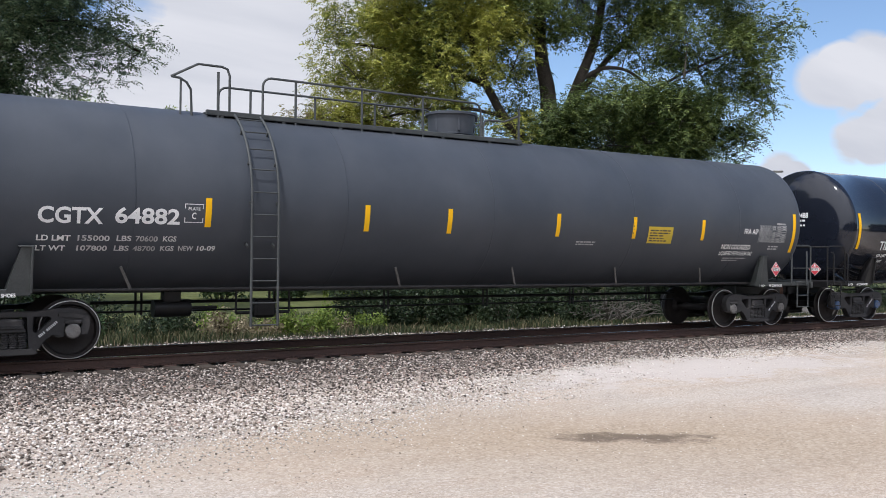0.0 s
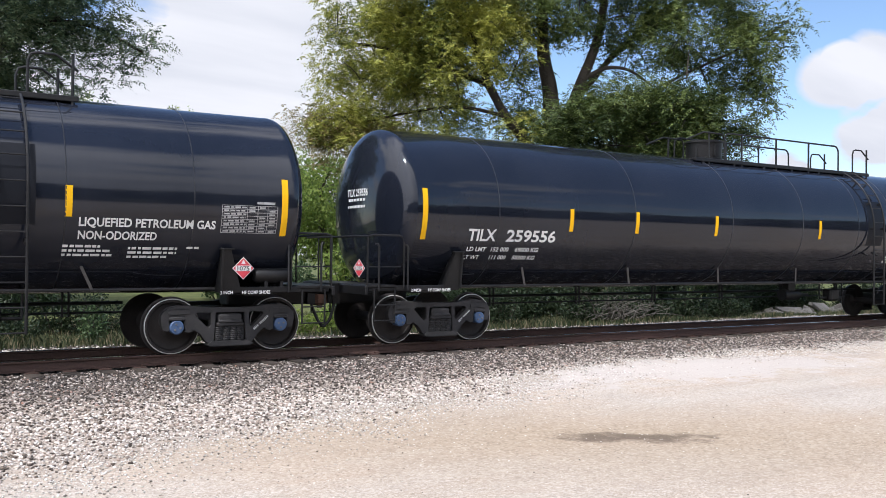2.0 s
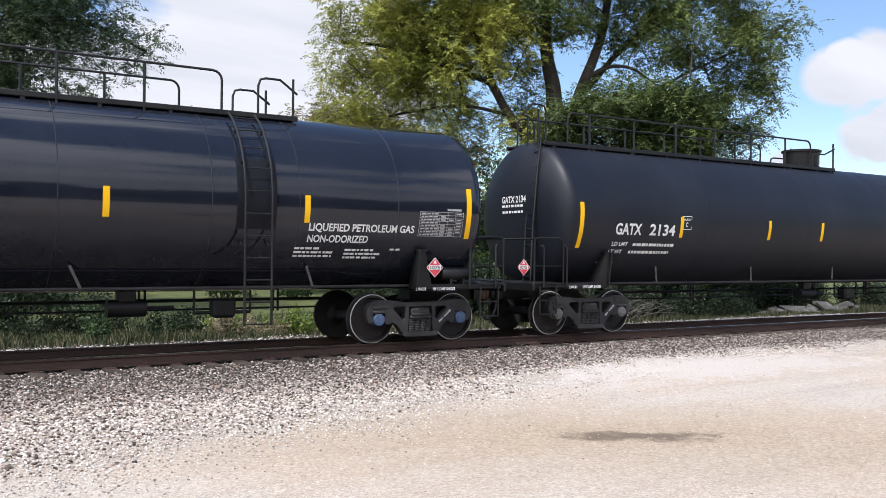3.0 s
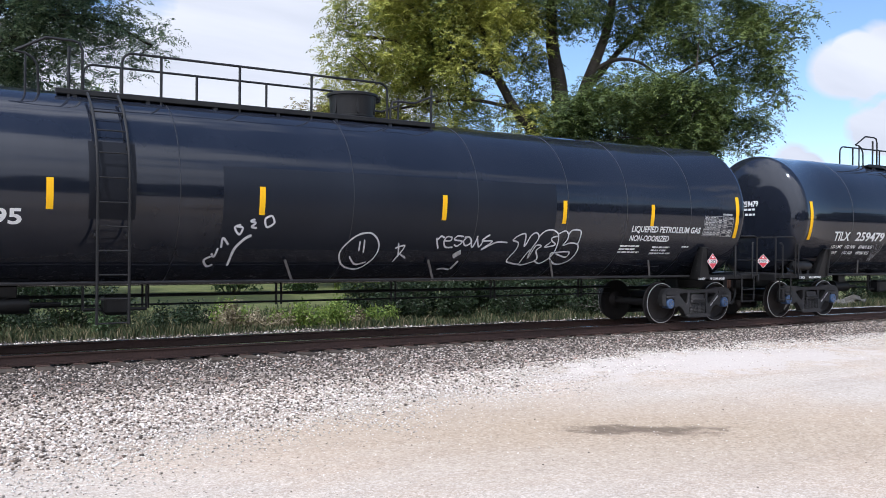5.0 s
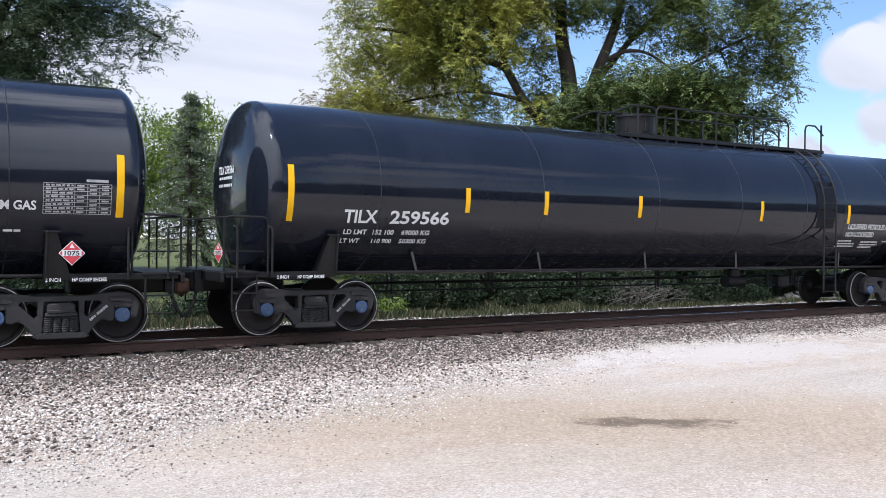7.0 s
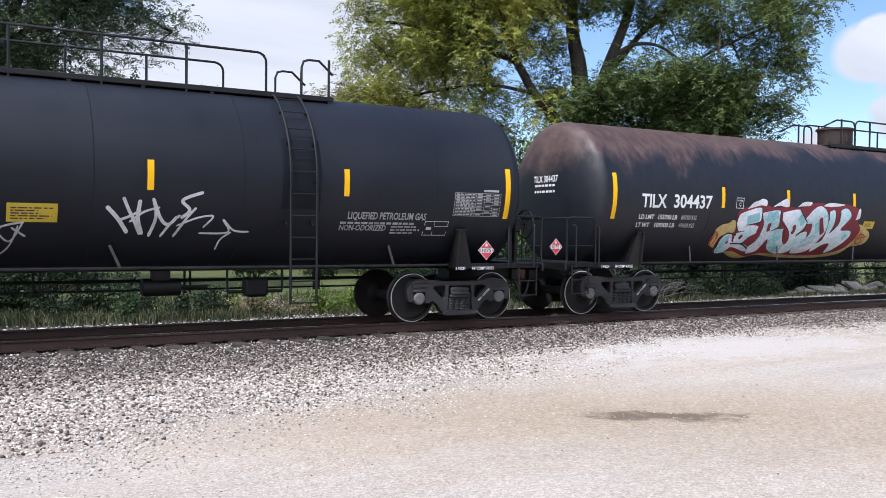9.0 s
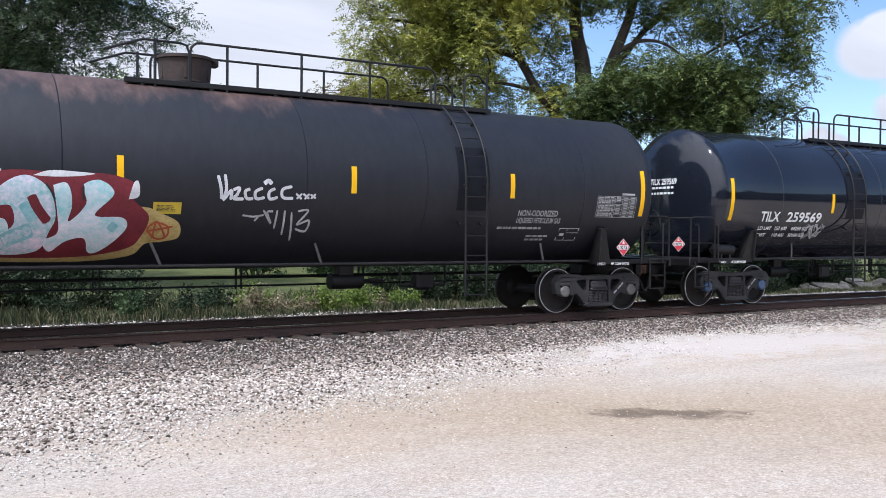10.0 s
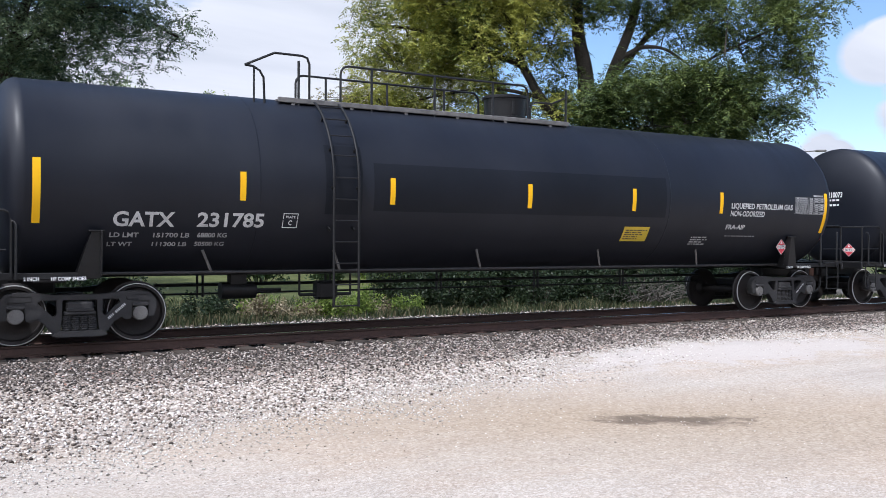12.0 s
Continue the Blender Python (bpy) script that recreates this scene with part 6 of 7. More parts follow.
    # tape
    for x in spec["stripes"]:
        zc = spec.get("stripe_z", 2.41)
        patch(car, "reflective_stripe", x - 0.05, x + 0.05, zc - 0.23, zc + 0.23, YELLOW)
    for x in (spec.get("end_a", 0.23), spec.get("end_b", d - 0.14)):
        zc = spec.get("end_z", 2.43)
        patch(car, "reflective_stripe", x - 0.055, x + 0.055, zc - 0.47, zc + 0.47, YELLOW)
    # lettering
    for word, xa, xb, z, h, mat in spec["words"]:
        lettering(car, word, xa, xb, z, h, mat)
    for k, (xa, xb, za, zb, rows, mat) in enumerate(spec["bars"]):
        bars(car, xa, xb, za, zb, rows, mat, spec["seed"] * 31 + k)
    if "table" in spec:
        data_table(car, *spec["table"], spec["seed"])
    for xa, za, size in spec.get("boxes", ()):
        box_mark(car, xa, za, size)
    if "oblong" in spec:
        xa, za = spec["oblong"]
        part("outlined_panel", once(("oblong", za), lambda: oblong(za)), car, "", pose(xa, 0, 0))
    if "notice" in spec:
        xa, xb, za, zb = spec["notice"]
        patch(car, "notice", xa, xb, za, zb, YPLATE, 0.005, "yellow painted notice panel")
        bars(car, xa + 0.05, xb - 0.05, za + 0.04, zb - 0.04, 5, DARKINK, spec["seed"] + 500, 0.5, "notice_lettering").matrix_basis = pose(xa + 0.05, -0.004, 0)
    # hazard placards: by each saddle and on each end
    placard(car, spec.get("plc", d - 0.80), spec.get("plc_z", 1.42), 0.37, spec.get("plc_y", -1.43))
    placard(car, -0.80, 1.42, 0.34, -0.95, -78)
    if spec.get("brake_wheel"):
        box = part("hand_brake", once("hand_brake", lambda: Shape().box((0, 0, 0), (0.16, 0.26, 0.30), cut=0.03).box((0, 0, -0.45), (0.06, 0.10, 0.72), cut=0.01).rod((0, 0, 0.02), (0.26, 0, 0.02), 0.022, 8).mesh("hand_brake", BLACK)),
                   car, "black hand brake gear on the end deck", pose(d + 0.52, -0.85, 1.86))

        def wheel():
            sh = Shape().tube([(0.26, 0.28 * math.cos(a), 0.02 + 0.28 * math.sin(a)) for a in [2 * math.pi * k / 28 for k in range(29)]], 0.018, 8)
            for k in range(5):
                a = 2 * math.pi * k / 5
                sh.rod((0.26, 0, 0.02), (0.26, 0.28 * math.cos(a), 0.02 + 0.28 * math.sin(a)), 0.012, 6)
            return sh.rod((0.23, 0, 0.02), (0.29, 0, 0.02), 0.045, 12).mesh("brake_wheel", BLACK)
        part("brake_wheel", once("brake_wheel", wheel), box)
    # brake shoe notes on the sills
    for x, flip in ((0.08, 0), (d - 1.15, 1)):
        for word, w, dx in (("2 INCH", 0.21, 0.0), ("HF COMP SHOES", 0.49, 0.37)):
            part("sill_note", once(("sill_note", word), lambda: sill_note(word, w)), car, "", pose(x + dx, -1.338, 1.022))
    # number on the leading head
    part("head_lettering", once(("headword", spec["head_word"]), lambda: head_word(spec["head_word"], spec.get("head", 0.42))), car, "", pose(x0, 0, 0))
    return car


def sill_note(word, width):
    """A word of the brake shoe note stencilled on the sill."""
    vs, fs = WORDS[word]
    lo, hi = min(p[0] for p in vs), max(p[0] for p in vs)
    return Shape().add([((x - lo) / (hi - lo) * width, 0, (y - 0.5) * 0.055) for x, y in vs], fs).mesh("sill_note", WHITE)


def head_word(word, head):
    """A number and two rows of bars, laid on the curved head."""
    vs, fs = WORDS[word]
    lo, hi = min(p[0] for p in vs), max(p[0] for p in vs)
    sh = Shape()

    def on_head(y, z):
        q = min(0.98, math.hypot(y, z - ZC) / RT)
        return (-head * math.sqrt(1 - q ** (2 / 0.80)) - 0.012, y, z)
    sh.add([on_head(0.42 - (p[0] - lo) / (hi - lo) * 0.85, ZC + 0.32 + (p[1] - 0.5) * 0.14) for p in vs], fs)
    rnd = random.Random(len(word))
    for z in (2.70, 2.57):
        y = -0.34
        while y < 0.32:
            w = rnd.uniform(0.05, 0.12)
            sh.add([on_head(y, z), on_head(y + w, z), on_head(y + w, z + 0.05), on_head(y, z + 0.05)], [(0, 1, 2, 3)])
            y += w + 0.03
    return sh.mesh("head_lettering", WHITE)


def oblong(z):
    """A ruled white frame, one third of it parted off."""
    sh = Shape()
    s = s_of(z)
    for xa, xb, sa, sb in ((0, 0.5, -0.15, -0.137), (0, 0.5, 0.137, 0.15), (0, 0.013, -0.15, 0.15), (0.487, 0.5, -0.15, 0.15), (0.20, 0.21, -0.15, 0.15), (0.21, 0.5, 0.04, 0.05), (0.05, 0.16, -0.03, 0.03)):
        sh.add([on_tank(xa, s + sa), on_tank(xb, s + sa), on_tank(xb, s + sb), on_tank(xa, s + sb)], [(0, 1, 2, 3)])
    return sh.mesh("outlined_panel", FADEDW)


def box_mark(car, x, z, size):
    """The square plate mark: an outline with PLATE over C."""
    def build():
        sh = Shape()
        s, e, w = s_of(z), size / 2, 0.012
        for xa, xb, sa, sb in ((-e, e, -e, -e + w), (-e, e, e - w, e), (-e, -e + w, -e, e), (e - w, e, -e, e)):
            sh.add([on_tank(xa, s + sa), on_tank(xb, s + sa), on_tank(xb, s + sb), on_tank(xa, s + sb)], [(0, 1, 2, 3)])
        return sh.mesh("plate_mark", WHITE)
    ob = part("plate_mark", once(("plate", z, size), build), car, "", pose(x, 0, 0))
    lettering(car, "PLATE", x - size * 0.32, x + size * 0.32, z + size * 0.24, size * 0.15)
    lettering(car, "C", x - size * 0.11, x + size * 0.11, z - size * 0.12, size * 0.34)
    return ob


# ---------------------------------------------------------------- the twelve cars
LPG, NON = "LIQUEFIED PETROLEUM GAS", "NON-ODORIZED"


def gloss(seed, a, number, ladder_right, stripes, label, extra=None, tc=16.79):
    """A glossy black car; the platform and ladder lie towards one end."""
    s = dict(seed=seed, a=a, tc=tc, paint=GLOSS, cap=BLUE, stripes=stripes, label=label, head_word="TILX " + number,
             words=[("TILX", 1.23, 1.88, 2.07, 0.235, WHITE), (number, 2.13, 3.36, 2.07, 0.235, WHITE), ("LD LMT", 1.27, 1.72, 1.80, 0.095, WHITE), ("LT WT", 1.25, 1.62, 1.645, 0.095, WHITE),
                    (LPG, 15.2, 17.27, 2.115, 0.135, WHITE), (NON, 15.2, 16.36, 1.92, 0.135, WHITE)],
             bars=[(1.85, 2.3, 1.755, 1.90, 1, WHITE), (2.45, 3.0, 1.755, 1.90, 1, WHITE), (1.85, 2.3, 1.60, 1.74, 1, WHITE), (2.45, 3.0, 1.60, 1.74, 1, WHITE),
                   (15.0, 15.75, 1.60, 1.80, 3, WHITE), (15.95, 16.75, 1.58, 1.78, 3, WHITE), (16.85, 17.1, 1.73, 1.79, 1, WHITE)],
             table=(17.36, 18.30, 2.0, 2.44))
    if ladder_right:
        s.update(ladder=14.02, plat=(8.35, 15.3), dome=9.38, seams=(1.9, 5.5, 8.6, 11.2, 13.5, 15.0, 16.9), struts=(3.05, 5.95, 8.85, 11.75, 15.6), gear=12.2, reservoir=1)
    else:
        s.update(ladder=4.36, plat=(3.95, 10.75), dome=9.33, seams=(1.9, 5.6, 8.6, 11.2, 13.4, 15.0, 16.9), struts=(3.0, 7.8, 10.65, 13.55, 16.3), gear=3.0, reservoir=-1)
    if seed in LOADS:
        a1, b1, a2, b2 = LOADS[seed]
        s["words"] += [(a1, 1.84, 2.26, 1.80, 0.095, WHITE), (b1, 2.42, 3.0, 1.80, 0.095, WHITE), (a2, 1.86, 2.26, 1.645, 0.095, WHITE), (b2, 2.42, 2.98, 1.645, 0.095, WHITE)]
        s["bars"] = s["bars"][4:]
    s.update(extra or {})
    return s


LOADS = {5: ("152 500", "69200 KG", "110 500", "50100 KG"), 2: ("151 200", "69100 KG", "110 800", "50200 KG"), 3: ("152 000", "69000 KG", "111 000", "50300 KG"), 6: ("152 900", "69400 KG", "110 100", "49900 KG"),
         7: ("152 100", "69000 KG", "110 900", "50300 KG"), 10: ("152 600", "69200 KG", "110 400", "50100 KG")}


A_SET = (3.68, 7.05, 9.41, 11.92, 15.05)
B_SET = (3.73, 5.57, 8.06, 11.89, 15.15)
C_SET = (3.72, 6.95, 10.47, 13.32, 15.75)
CARS = [
    dict(seed=1, a=0.92, tc=16.78, paint=GREY, steel=GREYSTEEL, cap=GREYCAP, stripes=(3.70, 6.55, 8.29, 10.91, 13.03, 15.17), stripe_z=2.31, end_z=2.31,
         label="grey tank car with white stencilled lettering and side ladder", head_word="CGTX 64882", ladder=4.38, plat=(3.95, 10.6), dome=9.3, dome_mat=GREY, dome_size=1.1,
         seams=(2.55, 6.15, 9.3, 13.0, 16.4), struts=(2.74, 7.64, 10.32, 13.1, 15.77), gear=3.2, reservoir=False, plc=17.9,
         words=[("CGTX", 1.19, 2.10, 2.21, 0.24, WHITE), ("64882", 2.27, 3.25, 2.23, 0.24, WHITE), ("LD LMT", 1.19, 1.66, 1.87, 0.09, WHITE), ("LT WT", 1.19, 1.6, 1.72, 0.09, WHITE),
                ("155000", 1.76, 2.22, 1.875, 0.09, FADEDW), ("LBS", 2.32, 2.54, 1.88, 0.09, FADEDW), ("70600", 2.60, 2.94, 1.88, 0.09, FADED), ("KGS", 3.02, 3.23, 1.885, 0.09, FADEDW), ("107800", 1.76, 2.20, 1.725, 0.09, FADEDW), ("LBS", 2.30, 2.52, 1.73, 0.09, FADEDW), ("48700", 2.58, 2.92, 1.73, 0.09, FADED), ("KGS", 3.0, 3.21, 1.735, 0.09, FADEDW), ("NEW", 3.28, 3.52, 1.74, 0.09, FADEDW), ("10-09", 3.58, 3.88, 1.745, 0.09, WHITE), ("NON ODORIZED", 15.9, 16.91, 1.95, 0.12, WHITE), (LPG, 15.9, 17.05, 1.80, 0.10, WHITE), ("FRA AIP", 16.58, 17.08, 2.32, 0.12, WHITE)],
         bars=[(11.45, 12.25, 1.92, 2.02, 2, FADED), (16.1, 16.95, 1.62, 1.72, 2, FADED), (17.55, 18.0, 1.9, 2.02, 2, FADED)],
         table=(17.12, 18.12, 2.08, 2.47), boxes=((3.47, 2.29, 0.30),), notice=(13.45, 14.2, 1.99, 2.35)),
    gloss(2, 21.84, "259488", True, A_SET, "glossy black tank car with yellow stripes and white lettering"),
    gloss(3, 42.78, "259556", True, B_SET, "glossy black tank car with chalky streaks and blue bearing caps"),
    dict(seed=4, a=63.78, tc=17.29, paint=MATT, cap=GREYCAP, stripes=(3.13, 6.12, 8.14, 11.06, 13.62, 15.9), stripe_z=2.32, end_a=0.22, end_z=2.30,
         label="satin black tank car with a ladder over its end", head_word="GATX 2134", ladder=0.02, end_ladder=True, plat=(-0.05, 9.9), dome=9.4, dome_size=1.05,
         seams=(3.9, 7.6, 11.4, 15.2), struts=(3.0, 6.2, 9.4, 12.6, 15.6), gear=9.0, reservoir=False,
         words=[("GATX", 1.17, 1.92, 2.25, 0.24, WHITE), ("2134", 2.16, 2.93, 2.25, 0.24, WHITE), ("LD LMT", 1.15, 1.6, 1.93, 0.09, WHITE), ("LT WT", 1.12, 1.5, 1.77, 0.09, WHITE),
                (LPG, 15.2, 17.2, 2.2, 0.13, WHITE), ("NON ODORIZED", 15.2, 16.3, 2.02, 0.13, WHITE)],
         bars=[(1.75, 3.0, 1.89, 2.0, 1, WHITE), (1.7, 2.95, 1.73, 1.84, 1, WHITE), (0.9, 1.5, 1.52, 1.57, 1, FADED), (15.3, 16.4, 1.6, 1.82, 3, FADED)],
         table=(17.6, 18.6, 2.05, 2.45), boxes=((3.28, 2.42, 0.30),), notice=(13.83, 14.5, 2.12, 2.45)),
    gloss(5, 85.20, "259495", False, C_SET, "glossy black tank car with white bubble tags and doodles", dict(sheets=((6.3, 13.1, 1.62, 2.95, SHEET),))),
    gloss(6, 106.11, "259479", False, C_SET, "glossy black tank car with a ladder near its leading end", dict(sheets=((6.3, 13.1, 1.62, 2.78, SHEET),))),
    gloss(7, 127.03, "259566", True, B_SET, "glossy black tank car with a clean flank and yellow stripes"),
    dict(seed=8, a=147.73, tc=16.80, paint=MATT, cap=GREYCAP, stripes=(3.45, 5.57, 8.02, 11.83, 15.10), stripe_z=2.52,
         label="satin black tank car with large white spray tags", head_word="TILX 304433", ladder=14.05, plat=(8.3, 15.2), dome=9.38,
         seams=(3.0, 7.2, 11.0, 13.3, 16.9), struts=(3.05, 5.95, 8.85, 11.6, 16.4), gear=12.0,
         words=[("TILX", 0.97, 1.68, 2.41, 0.27, WHITE), ("304433", 1.89, 3.04, 2.41, 0.27, WHITE), (LPG, 15.17, 16.72, 1.97, 0.13, FADED), (NON, 15.05, 15.95, 1.76, 0.11, FADED)],
         bars=[(15.05, 16.6, 1.82, 1.89, 1, FADED), (16.05, 16.7, 1.66, 1.82, 3, FADED), (1.0, 2.9, 2.05, 2.2, 1, WHITE), (1.0, 2.8, 1.9, 2.04, 1, WHITE)],
         table=(17.27, 18.28, 2.0, 2.42), notice=(9.85, 10.53, 1.78, 2.05), plc_z=1.36, plc=18.05, brake_wheel=True, oblong=(16.72, 1.76)),
    dict(seed=9, a=168.60, tc=16.81, paint=RUST, cap=GREYCAP, stripes=(3.39, 5.56, 8.02, 11.86, 15.16), stripe_z=2.53, end_z=2.48,
         label="rust-worn black tank car with a coloured spray mural", head_word="TILX 304437", ladder=14.05, plat=(8.28, 15.2), dome=9.38, dome_mat=COUPLERDARK,
         seams=(3.0, 7.2, 11.0, 13.3, 16.9), struts=(3.05, 5.95, 8.85, 11.6, 16.4), gear=12.0,
         words=[("TILX", 0.97, 1.68, 2.41, 0.28, WHITE), ("304437", 1.89, 3.04, 2.42, 0.28, WHITE), ("LD LMT", 0.95, 1.38, 2.07, 0.10, WHITE), ("153700 LB", 1.50, 2.05, 2.07, 0.10, WHITE), ("LT WT", 0.93, 1.30, 1.90, 0.10, WHITE),
                ("109300 LB", 1.45, 2.03, 1.90, 0.10, WHITE), ("69750 KG", 2.17, 2.63, 2.07, 0.10, FADED), ("49650 KG", 2.15, 2.62, 1.90, 0.10, FADED), (NON, 15.35, 16.3, 2.03, 0.12, FADED), (LPG, 15.35, 16.4, 1.89, 0.11, FADED)],
         bars=[(14.95, 16.3, 1.72, 1.80, 1, FADED), (15.7, 16.3, 1.50, 1.64, 2, FADED)],
         table=(17.25, 18.28, 1.98, 2.40), boxes=((3.93, 2.42, 0.24),), notice=(8.52, 8.95, 1.90, 2.08), plc_z=1.36, plc=18.05, brake_wheel=True, oblong=(16.45, 1.62)),
    gloss(10, 189.50, "259569", False, C_SET, "glossy black tank car with thin white spray scribbles", dict(sheets=((6.35, 13.05, 1.62, 2.95, SHEET),))),
    dict(seed=11, a=210.39, tc=15.89, paint=MATT, cap=GREYCAP, stripes=(3.27, 5.96, 8.91, 11.55, 14.09), stripe_z=2.47, end_z=2.31, end_b=17.6,
         label="satin black tank car with faded lettering and a pale walkway edge", head_word="GATX 231785", ladder=4.80, plat=(4.2, 10.5), dome=9.38,
         seams=(3.55, 12.55), struts=(3.02, 5.3, 8.24, 11.2, 14.0), gear=3.3, reservoir=False, plc=16.37, plc_z=1.50, plc_y=-1.30,
         words=[("GATX", 1.30, 2.22, 1.925, 0.24, FADEDW), ("231785", 2.57, 3.66, 1.93, 0.24, FADEDW), ("LD LMT", 1.27, 1.70, 1.68, 0.085, FADED), ("LT WT", 1.25, 1.62, 1.54, 0.085, FADED),
                ("151700 LB", 1.92, 2.48, 1.68, 0.085, FADED), ("68800 KG", 2.60, 3.08, 1.685, 0.085, FADED), ("111300 LB", 1.92, 2.46, 1.54, 0.085, FADED), ("50500 KG", 2.58, 3.06, 1.545, 0.085, FADED),
                (LPG, 14.4, 16.43, 2.42, 0.12, FADEDW), (NON, 14.4, 15.5, 2.25, 0.12, FADEDW), ("FRA-AIP", 14.35, 14.95, 1.95, 0.11, FADEDW)],
         bars=[(13.4, 14.0, 1.55, 1.75, 4, FADED), (14.4, 15.9, 1.74, 1.77, 1, FADED)],
         table=(16.52, 17.56, 2.28, 2.66), boxes=((4.11, 1.93, 0.26),), notice=(11.4, 12.1, 1.62, 1.92), deck=GREYCAP, sheets=((5.6, 12.45, 2.12, 2.95, SHEETM),)),
    dict(seed=12, a=230.55, tc=15.89, paint=MATT, cap=GREYCAP, stripes=(3.27, 5.96, 8.91, 11.55, 14.09), stripe_z=2.47, end_z=2.31, end_b=17.6,
         label="satin black tank car with pipe railings at its end", head_word="GATX 210073", ladder=4.80, plat=(4.2, 10.5), dome=9.38,
         seams=(3.55, 12.55), struts=(3.02, 5.3, 8.24, 11.2, 14.0), gear=3.3, reservoir=False,
         words=[], bars=[(1.3, 3.6, 1.8, 2.05, 1, WHITE)], table=(16.52, 17.56, 2.28, 2.66)),
]
prepare_words([w[0] for s in CARS for w in s["words"]] + [s["head_word"] for s in CARS] + ["PLATE", "C", "1075", "2 INCH", "HF COMP SHOES"])
TRAIN = [(s["a"], tank_car(s)) for s in CARS]


# ---------------------------------------------------------------- spray paint on the cars: x along the car, height over the rail
SPRAY = surface("white_spray_paint", (0.50, 0.50, 0.52), (0.78, 0.78, 0.80), (0.5, 0.7), 0.0, 4.0, 30.0, 0.0)
SPRAY_THIN = surface("thin_white_spray_paint", (0.30, 0.30, 0.31), (0.62, 0.62, 0.63), (0.5, 0.7), 0.0, 6.0, 30.0, 0.0)
GOLD = surface("mustard_spray_paint", (0.36, 0.25, 0.07), (0.62, 0.48, 0.20), (0.5, 0.7), 0.0, 2.5, 20.0, 0.0)
CRIMSON = surface("dark_red_spray_paint", (0.13, 0.012, 0.02), (0.22, 0.022, 0.035), (0.5, 0.7), 0.0, 2.5, 20.0, 0.0)
PALE = surface("pale_lilac_spray_paint", (0.30, 0.66, 0.68), (0.96, 0.86, 0.94), (0.5, 0.7), 0.0, 2.2, 16.0, 0.0)
AQUA = surface("aqua_spray_paint", (0.16, 0.46, 0.52), (0.42, 0.66, 0.70), (0.5, 0.7), 0.0, 3.0, 16.0, 0.0)
WASH = surface("lilac_and_teal_spray_paint", (0.06, 0.50, 0.48), (0.98, 0.80, 0.94), (0.5, 0.7), 0.0, 1.9, 16.0, 0.0)
INK = surface("black_spray_paint", (0.012, 0.012, 0.014), (0.03, 0.03, 0.03), (0.5, 0.7), 0.0, 3.0, 16.0, 0.0)
RUSTRED = surface("orange_red_spray_paint", (0.30, 0.06, 0.02), (0.45, 0.10, 0.04), (0.5, 0.7), 0.0, 3.0, 16.0, 0.0)
MURAL_GOLD = [(3.34, 1.83), (3.49, 1.93), (3.69, 1.97), (3.83, 2.04), (4.17, 1.88), (5.55, 1.77), (7.58, 1.8), (8.31, 2.0), (8.67, 1.9), (8.94, 1.76), (8.97, 1.54), (8.74, 1.47), (8.47, 1.43), (8.3, 1.25), (7.7, 1.16), (6.84, 1.15), (5.88, 1.19), (5.26, 1.24), (4.83, 1.16), (4.42, 1.2), (3.95, 1.34), (3.54, 1.42), (3.39, 1.54)]
MURAL_RED = [(3.87, 2.11), (3.92, 2.24), (4.22, 2.35), (4.65, 2.42), (5.1, 2.35), (5.57, 2.37), (6.05, 2.37), (6.54, 2.49), (7.26, 2.47), (7.8, 2.48), (8.22, 2.36), (8.22, 2.12), (8.47, 1.86), (8.38, 1.53), (8.2, 1.36), (7.63, 1.24), (6.78, 1.22), (6.04, 1.25), (5.34, 1.28), (4.9, 1.21), (4.3, 1.33), (3.87, 1.29), (3.64, 1.34), (3.56, 1.54), (3.62, 1.69), (3.95, 1.77)]
LETTER_SWIRL = [(3.66, 1.41), (3.61, 1.6), (3.73, 1.73), (3.93, 1.71), (4.06, 1.55), (4.39, 1.52), (4.71, 1.43), (4.7, 1.33), (4.16, 1.43), (4.04, 1.31), (3.79, 1.29)]
LETTER_FIRST = [(3.93, 2.15), (4.15, 2.24), (4.65, 2.33), (4.7, 2.05), (4.54, 1.99), (4.24, 1.93), (4.65, 1.92), (4.72, 1.78), (4.52, 1.67), (4.38, 1.53), (4.14, 1.51), (4.04, 1.73), (4.28, 1.79), (4.04, 1.81), (3.94, 1.97)]
LETTER_SECOND = [(4.71, 2.22), (5.28, 2.28), (5.35, 2.01), (5.32, 1.89), (5.11, 1.8), (5.5, 1.85), (5.73, 1.59), (5.94, 1.46), (5.99, 1.28), (5.71, 1.3), (5.38, 1.41), (5.2, 1.62), (5.13, 1.48), (5.1, 1.34), (4.85, 1.28), (4.71, 1.42), (4.83, 1.59), (4.85, 1.93), (4.76, 2.1)]
LETTER_THIRD = [(5.39, 2.24), (5.98, 2.32), (6.18, 2.13), (6.32, 2.03), (6.26, 1.85), (6.1, 1.73), (6.43, 1.81), (6.52, 1.65), (6.4, 1.56), (6.3, 1.37), (6.16, 1.28), (5.96, 1.3), (5.89, 1.46), (5.96, 1.56), (5.84, 1.77), (5.62, 1.94), (5.41, 2.08)]
LETTER_FOURTH = [(6.25, 2.11), (6.5, 2.34), (6.75, 2.42), (6.99, 2.29), (7.1, 2.09), (7.14, 1.82), (7.07, 1.63), (6.92, 1.33), (6.4, 1.29), (6.34, 1.52), (6.58, 1.71), (6.54, 1.98), (6.35, 1.99)]
